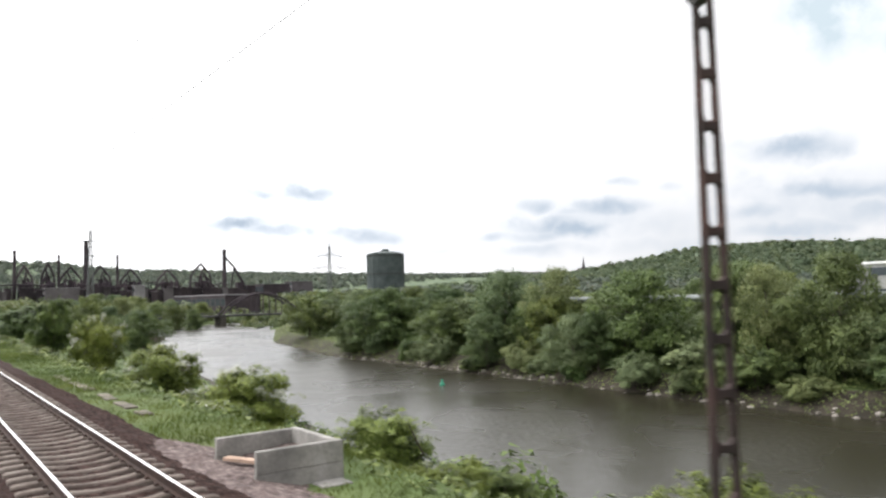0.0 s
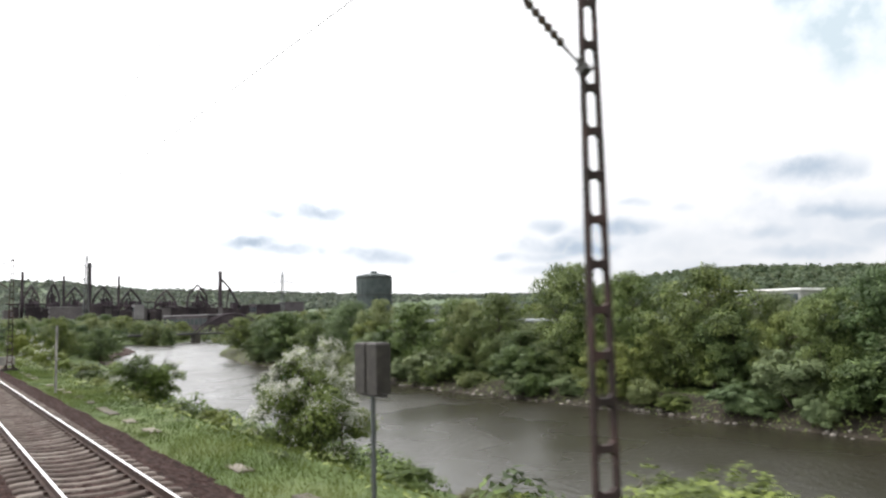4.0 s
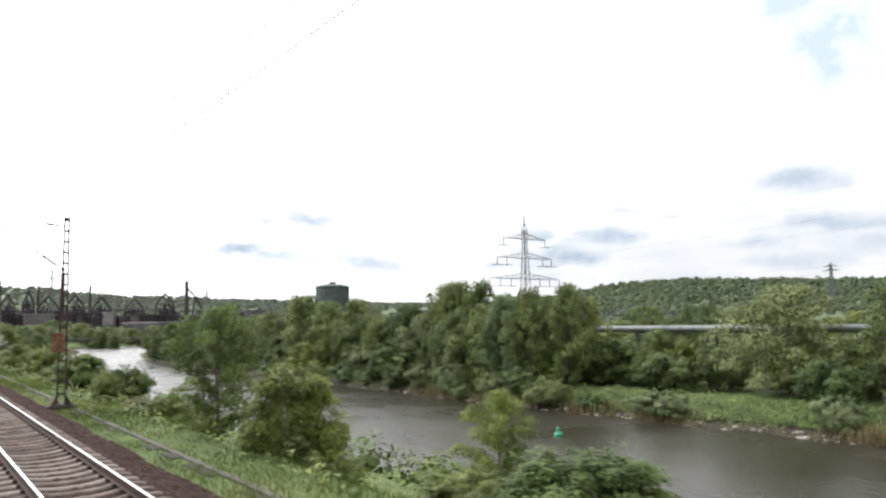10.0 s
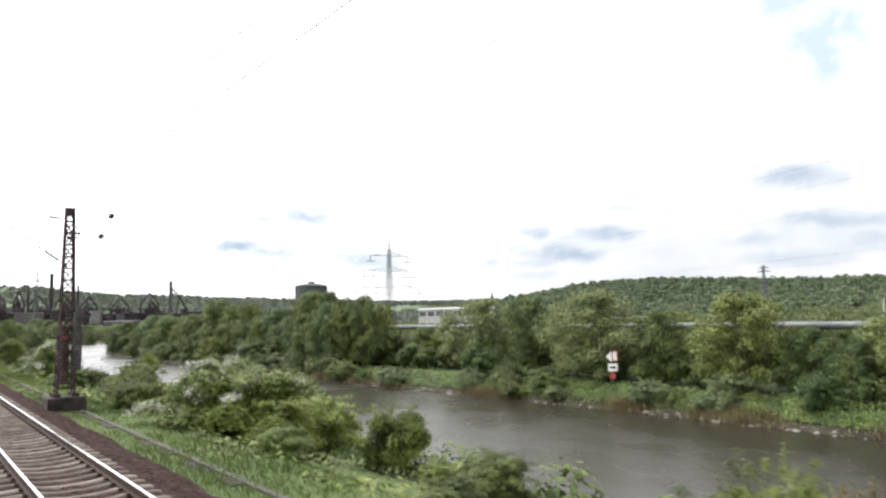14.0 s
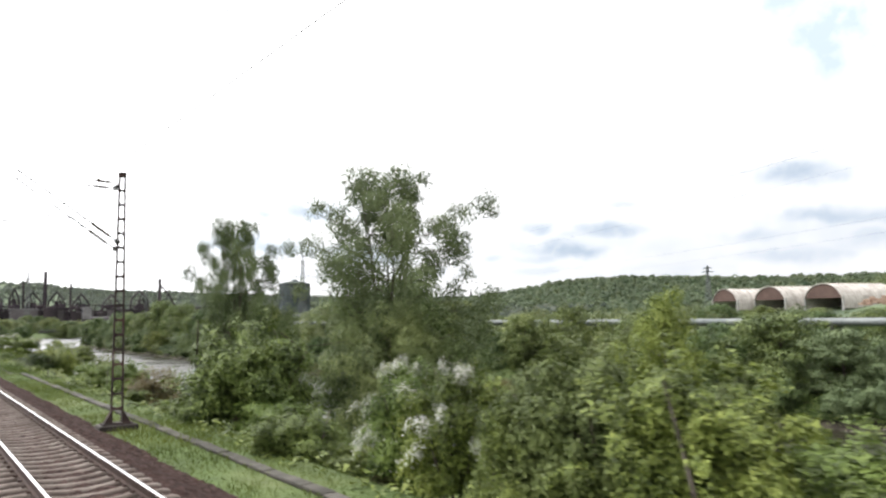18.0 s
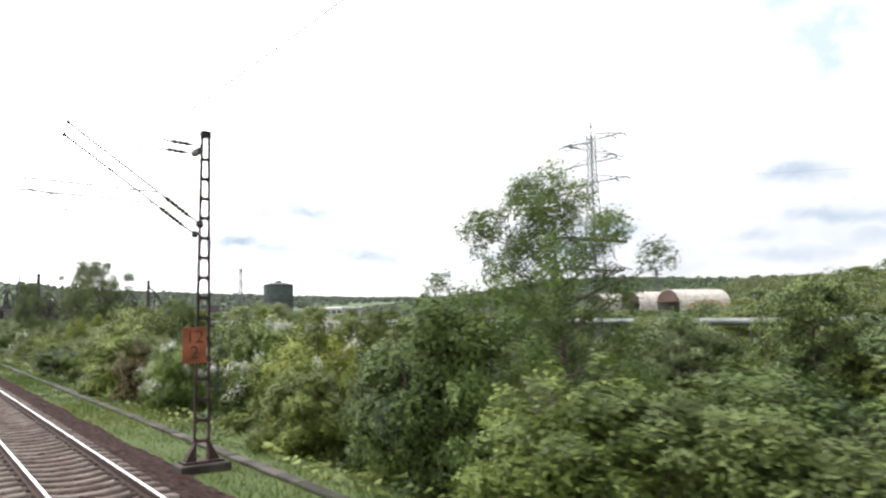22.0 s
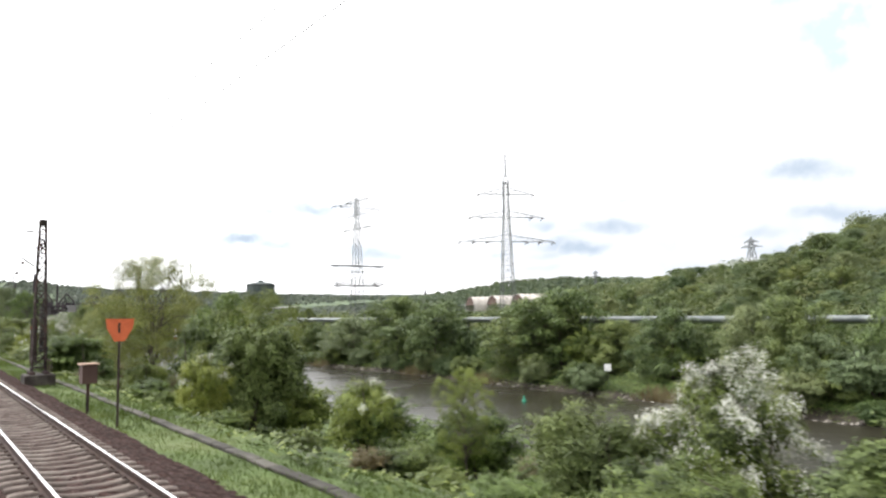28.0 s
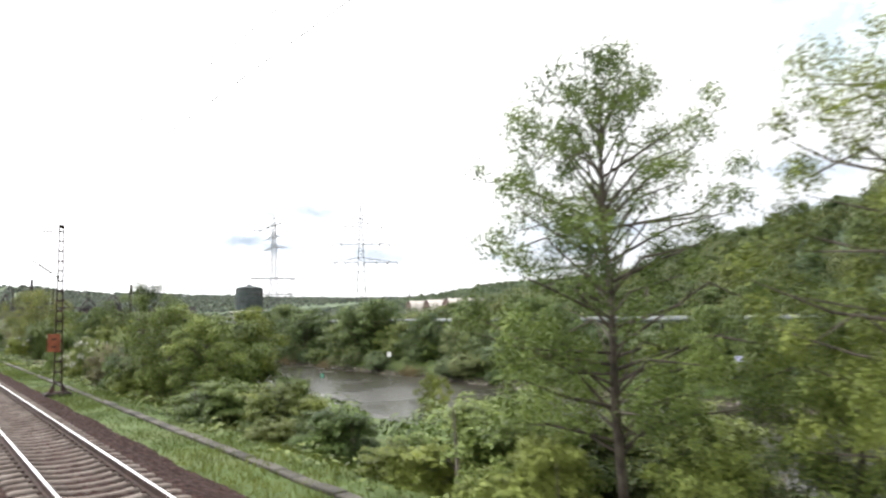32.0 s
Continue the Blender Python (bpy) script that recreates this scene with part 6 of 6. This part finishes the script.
T1, T2, T3 = (15.8, 131.3), (252.8, 116.2), (332.0, 110.5)
tower(*T1, float(land(*T1)), 28.6, ((24.3, 7.5, False), (19.2, 9.8, False), (13.8, 12.5, False)), 1.8, 0.5, "galvanised lattice pylon with three crossarms", spike=2.2, hung=True)
tower(*T2, float(land(*T2)), 42.3, ((39.0, 8.6, True), (36.8, 8.6, False), (34.2, 6.8, True), (30.0, 9.2, True), (12.4, 10.0, False)), 2.2, 0.65, "tall lattice junction pylon with crossed arms and platforms", spike=0.8, decks=((17.9, 9.2), (11.6, 8.0)))
tower(*T3, float(land(*T3)), 34.6, ((29.7, 6.6, False), (24.4, 8.8, False), (18.8, 11.2, False)), 2.0, 0.6, "galvanised lattice pylon with a thin spike", spike=4.6, turn=-27)
tower(-187, 711, float(land(-187, 711)), 54, ((50, 6, True), (46, 8, True)), 3, 0.9, "far lattice pylon on the ridge", beam=0.4)
tower(-530, 101, -6, 53.3, ((44, 5.5, False), (34, 4, False)), 2.4, 0.8, "distant tall lattice mast by the works", beam=0.3)
tower(208, 415, 29.6, 46, ((43, 5, True), (40, 7, True)), 2.5, 0.8, "far lattice pylon on the wooded hill", beam=0.3)
tower(-283, 148, float(land(-283, 148)), 26.4, ((20.7, 5.6, False), (15.6, 7.8, False)), 1.3, 0.4, "lattice pylon behind the trees of the far bank", beam=0.13)
for (xa, ya), (xb, yb), za, zb in ((T1, T2, 12.9, 17.0), (T1, T2, 18.3, 29.0), (T1, T2, 23.4, 33.2), (T2, T3, 28.3, 18.3), (T2, T3, 33.0, 23.5), (T2, T3, 38.0, 28.2)):
    for s in (-1, 1):
        plain_span("power_cable", (xa, ya + 8 * s, za - 1), (xb, yb + 8 * s, zb - 1), 3.0 if xb < 300 else 1.0, 0.012, "thin high-voltage conductor between the pylons", 16)

# ---- pipeline on trestles ----


def pipeline():
    root = thing("pipeline", (0, 105, 0), "thick grey clad pipeline on low trestles", "pipeline")
    for y, z, r in ((0.0, 1.25, 0.52), (1.3, 1.0, 0.42)):
        for k in range(18):
            x0 = -110 + k * 35
            sh = Shape().tube([(x0, y, z), (x0 + 34.96, y, z)], r, 14)
            for j in range(6):
                sh.tube([(x0 + 5.8 * j, y, z), (x0 + 5.8 * j + 0.18, y, z)], r + 0.03, 14)
            part("pipe_length", sh, M_PIPE, root, smooth=False)
    part("walkway", Shape().box(-110, 0.4, 1.75, 520, 0.95, 1.82), M_STEEL_DARK, root)
    for k in range(46):
        x = -106 + k * 13.8
        g = float(land(x, 105.5))
        sh = Shape()
        for y in (-0.7, 2.0):
            sh.box(x - 0.18, y - 0.18, g - 0.5, x + 0.18, y + 0.18, 0.55)
        sh.box(x - 0.2, -1.0, 0.45, x + 0.2, 2.3, 0.75)
        sh.beam((x, -0.7, g + 0.5), (x, 2.0, 0.3), 0.12)
        part("trestle", sh, M_STEEL_DARK, root)


pipeline()

# ---- buildings ----


def dome_hall(x, y, z, r, length, rise, turn):
    root = thing("dome_hall", (x, y, z), "ribbed tan arched storage hall with open front", "storage hall", "arched halls", turn=turn)
    n = 14
    arc = [(r * math.cos(math.pi * k / n), rise * math.sin(math.pi * k / n) ** 0.8) for k in range(n + 1)]
    sh = Shape()
    v = [(a, j * length / 8, b) for j in range(9) for a, b in arc]
    sh.add(v, [(j * (n + 1) + k, j * (n + 1) + k + 1, (j + 1) * (n + 1) + k + 1, (j + 1) * (n + 1) + k) for j in range(8) for k in range(n)])
    roof = part("roof", sh, M_DOME, root)
    for j in range(9):
        part("rib", Shape().tube([(a * 1.012, j * length / 8, b * 1.012) for a, b in arc], 0.14, 5), M_DOME, roof)
    top = 0.42 * rise
    keep = [(a, b) for a, b in arc if b >= top]
    lo = [(r * 0.985, top), *[(a * 0.985, b * 0.985) for a, b in keep], (-r * 0.985, top)]
    part("gable", Shape().add([(a, 0.25, b) for a, b in lo] + [(a, 0.45, b) for a, b in lo], [tuple(range(len(lo)))[::-1], tuple(range(len(lo), 2 * len(lo)))]), M_DOME_GABLE, root, "brown gable above the open front")
    for s in (-1, 1):
        part("post", Shape().box(s * r * 0.97 - 0.3, 0.0, -0.6, s * r * 0.97 + 0.3, 0.6, top + 0.4), M_HALL, root)
    part("back_wall", Shape().add([(a * 0.98, length - 0.3, b * 0.98) for a, b in arc] + [(a * 0.98, length - 0.1, b * 0.98) for a, b in arc], [tuple(range(n + 1)), tuple(range(2 * n + 1, n, -1))]), M_DOME_GABLE, root)


for k, (x, y, r, ln) in enumerate(((117, 268, 7.6, 22), (135, 270, 8.3, 22), (155, 271, 9.0, 26))):
    dome_hall(x, y, 3.4, r, ln, 8.4 + 0.3 * k, -18)
pile = Shape()
prs = random.Random(9)
for k in range(140):
    x, y = prs.uniform(-8, 8), prs.uniform(-3, 3)
    z = max(0, 3.0 * (1 - (x / 8.5) ** 2)) * prs.random()
    pile.box(x - 0.8, y - 0.3, z - 0.2, x + 0.8, y + 0.3, z + 0.35)
tagged(part("timber_pile", pile, M_RUBBLE), "heap of pale sawn timber beside the halls", "timber pile", kind="stuff").location = (181, 262, 4.4)


def shed(x, y, z0, lx, ly, h, rows, mat, roof, label, turn=0.0, name="industrial_building"):
    root = thing(name, (x, y, z0), label, "building", turn=turn)
    part("wall", Shape().box(-lx / 2, -ly / 2, -3, lx / 2, ly / 2, h), mat, root)
    part("roof", Shape().box(-lx / 2 - 0.5, -ly / 2 - 0.5, h, lx / 2 + 0.5, ly / 2 + 0.5, h + 0.7, 0, 0.2), roof, root)
    for j in range(rows):
        zz = h * (j + 0.45) / rows
        n = max(3, int(lx / 7))
        for k in range(n):
            xx = -lx / 2 + lx * (k + 0.5) / n
            w = part("window", Shape().box(xx - lx / n * 0.38, -ly / 2 - 0.12, zz, xx + lx / n * 0.38, -ly / 2 + 0.1, zz + h / rows * 0.38), M_GLASS, root)
    return root


shed(-86, 236, -4.0, 46, 14, 12.4, 2, M_HALL, M_WHITE, "white flat-roofed industrial hall with window bands")


def gasometer():
    root = thing("gasometer", (-870, 541.5, 0), "large dark green cylindrical gasometer", "gasometer")
    r = 25.5
    part("shell", Shape().lathe(((r, -6), (r, 60.5), (r * 0.98, 61.5)), sides=40), M_GAS, root)
    part("roof", Shape().lathe(((r * 1.01, 61.4), (r * 0.6, 64.0), (4, 65.5)), sides=40), M_GAS, root)
    part("lantern", Shape().lathe(((5.2, 65.0), (5.2, 67.2), (4.4, 68.2)), sides=16), M_GAS, root)
    for z in (12, 33, 58):
        part("gallery", Shape().lathe(((r, z), (r + 0.9, z), (r + 0.9, z + 1.0), (r, z + 1.0)), sides=40), M_STEEL_DARK, root)
    for k in range(20):
        a = 2 * math.pi * k / 20
        part("stanchion", Shape().beam((r * 1.006 * math.cos(a), r * 1.006 * math.sin(a), -6), (r * 1.006 * math.cos(a), r * 1.006 * math.sin(a), 60), 0.7), M_GAS, root)


gasometer()


def chimney(x, y, z0, z1, r0, r1):
    root = thing("chimney", (x, y, z0), "tall rust-brown factory chimney", "chimney", "works chimneys")
    h = z1 - z0
    part("shaft", Shape().lathe(((r0, -8), (r0 + (r1 - r0) * 0.5, h * 0.5), (r1, h - 2.5)), sides=14), M_WORKS, root)
    part("crown", Shape().lathe(((r1 * 1.12, h - 2.5), (r1 * 1.12, h - 0.4), (r1, h)), sides=14), M_WORKS, root)


for x, y, z1, r0, r1 in ((-930, 172.5, 76.5, 3.3, 2.3), (-930, 206.5, 60.5, 1.8, 1.3), (-930, 335.5, 68.5, 3.0, 2.3), (-935, 145.0, 60.0, 1.7, 1.3), (-925, 100.0, 64.0, 2.2, 1.6)):
    chimney(x, y, 0, z1, r0, r1)


def furnace(y, top, half, turn=1):
    """A blast furnace: tapered shaft, charging floor, gas mains that meet in a peak, sloping hoist and hot-blast stoves."""
    root = thing("blast_furnace", (-930, y, 0), "rust-brown blast furnace with peaked gas mains", "blast furnace", "row of blast furnaces")
    part("shaft", Shape().lathe(((4.2, -8), (4.4, 14), (3.4, 24), (2.0, top - 15)), sides=14), M_WORKS, root)
    part("charging_floor", Shape().box(-4, -half * 0.42, top - 16, 4, half * 0.42, top - 15), M_WORKS, root)
    for s in (-1, 1):
        part("gas_main", Shape().tube([(0, s * half * 0.98, 20), (0, s * half * 0.86, top - 15), (0, s * half * 0.70, top - 11), (0, s * half * 0.10, top - 1.2), (0, 0, top - 0.6)], 1.25, 8), M_WORKS, root)
    part("bleeder_stack", Shape().tube([(0, 0, top - 2), (0, 0, top + 1.6)], 0.8, 8).box(-1.6, -1.6, top - 1.0, 1.6, 1.6, top - 0.5), M_WORKS, root)
    part("uptake", Shape().tube([(0, 0, top - 15), (0, -turn * 1.8, top - 9), (0, -turn * half * 0.3, top - 5)], 0.9, 8), M_WORKS, root)
    hoist = Shape()
    for dx in (-1.6, 1.6):
        hoist.beam((dx, -turn * half * 1.6, 10), (dx, -turn * half * 0.25, top - 14), 1.2)
        hoist.beam((dx, -turn * half * 1.6, 13), (dx, -turn * half * 0.25, top - 11), 0.9)
    for k in range(8):
        t = k / 8
        hoist.beam((1.6, -turn * half * (1.6 - 1.35 * t), 10 + (top - 24) * t), (1.6, -turn * half * (1.6 - 1.35 * (t + 0.06)), 13 + (top - 24) * (t + 0.06)), 0.5)
    part("hoist_bridge", hoist, M_WORKS, root)
    for k, h in ((-0.5, 25), (0.25, 27), (0.62, 26)):
        part("stove", Shape().lathe(((2.3, -8), (2.3, h), (1.6, h + 1.6), (0.4, h + 2.4)), (6, k * half, 0), 12), M_WORKS, root)
    part("platform", Shape().box(-6, -half * 0.95, 23, 6, half * 0.95, 24), M_WORKS, root)


for k, (y, top, half) in enumerate(((110, 47, 9), (133.4, 50.3, 7), (156.5, 45.5, 13), (188.1, 46.8, 12), (221.2, 43.5, 13), (263.9, 42.8, 14), (304.9, 49.8, 14))):
    furnace(y, top, half, 1 if k % 3 else -1)
hoist = thing("skip_hoist", (-930, 345, 0), "steep skip hoist leaning on the chimney", "skip hoist")
part("hoist_beam", Shape().beam((0, -8, 58), (0, 3, 46), 2.0).beam((0, 3, 46), (0, 18, 20), 2.4), M_WORKS, hoist)
part("strut", Shape().beam((0, 3, 46), (0, -2, 10), 1.4), M_WORKS, hoist)
part("hoist_house", Shape().box(-5, 6, 0, 5, 14, 26), M_WORKS, hoist)
rw = random.Random(3)
for k in range(34):
    y = 84 + 290 * (k + rw.random() * 0.8) / 34
    wide, h = rw.uniform(6, 15), rw.uniform(10, 18)
    shed(-918 + rw.uniform(-8, 12), y, 5, rw.uniform(8, 14), wide, h, 1, M_WORKS if k % 4 else M_WORKS_ROOF, M_WORKS_ROOF if k % 3 == 0 else M_WORKS, "small rusty building of the ironworks", 0, "works_building")
for k in range(10):
    y = 95 + 25 * k
    rack = thing("pipe_bridge", (-908, y, 5), "rusty pipe bridge between works buildings", "pipe bridge", "pipe bridges of the works")
    z = rw.uniform(14, 22)
    part("pipe", Shape().tube([(0, -13, z), (0, 0, z), (0, 2, z + rw.uniform(-3, 3)), (0, 13, z)], 0.9, 8), M_WORKS, rack)
    for s in (-9, 0, 9):
        part("trestle", Shape().beam((0, s - 1, 0), (0, s, z), 0.6).beam((0, s + 1, 0), (0, s, z), 0.6), M_WORKS, rack)
shed(-925, 170, 5, 30, 110, 12, 2, M_WORKS, M_WORKS_ROOF, "long dark rusty works building", 0, "works_building")
shed(-925, 285, 5, 30, 120, 13, 2, M_WORKS, M_WORKS, "long dark rusty works building", 0, "works_building")
shed(-900, 388, 5, 26, 36, 17, 1, M_WORKS, M_WORKS_ROOF, "dark works building near the river", 0, "works_building")
shed(-915, 432, 5, 22, 30, 20, 3, M_WORKS_ROOF, M_WORKS_ROOF, "grey works office block", 0, "works_building")
shed(-522, 182, -6, 80, 26, 12.4, 1, M_WORKS, M_SHEET, "low dark hall with a pale grey roof behind the bridge", 7, "works_building")
shed(-900, 142, 4, 16, 34, 17, 3, M_WORKS_ROOF, M_SHEET, "pale grey sheet-clad works building", 0, "works_building")
shed(-905, 224, 9, 12, 12, 14, 1, M_SHEET, M_SHEET, "small pale works building", 0, "works_building")


def arch_bridge():
    root = thing("arch_bridge", (-385, 158.5, 0), "dark steel arch bridge over the river", "bridge")
    half, z = 22, -4.6
    part("deck", Shape().box(-4, -half - 44, z - 1.1, 4, half + 12, z, 0, 0.1), M_STEEL_DARK, root)
    for x in (-3.6, 3.6):
        arch = [(x, half * (2 * k / 12 - 1), z + 11.0 * (1 - (2 * k / 12 - 1) ** 2)) for k in range(13)]
        part("arch", Shape().tube(arch, 0.5, 6), M_WORKS, root)
        for k in range(1, 12):
            part("hanger", Shape().beam(arch[k], (x, arch[k][1], z), 0.28), M_WORKS, root)
        part("railing", Shape().box(x - 0.05, -half - 44, z + 0.9, x + 0.05, half + 12, z + 1.1), M_STEEL, root)
    for y in (-half, half):
        part("pier", Shape().box(-4.5, y - 1.6, -13, 4.5, y + 1.6, z - 1.1), M_CONCRETE_DARK, root)


arch_bridge()


def church():
    g = float(land(-820, 884))
    root = thing("church", (-820, 884, g), "distant church with a dark pointed spire", "church")
    part("tower", Shape().box(-3, -3, -4, 3, 3, 9), M_WORKS_ROOF, root)
    part("spire", Shape().lathe(((3.4, 9), (1.6, 16), (0.15, 27)), sides=8), M_WORKS, root)
    part("nave", Shape().add([(-12, -5, -4), (12, -5, -4), (12, 5, -4), (-12, 5, -4), (-12, -5, 5), (12, -5, 5), (12, 5, 5), (-12, 5, 5), (-12, 0, 10), (12, 0, 10)],
                             [(0, 1, 5, 4), (2, 3, 7, 6), (4, 5, 9, 8), (6, 7, 8, 9), (1, 2, 6, 9, 5), (3, 0, 4, 8, 7)]), M_WORKS_ROOF, root)


church()
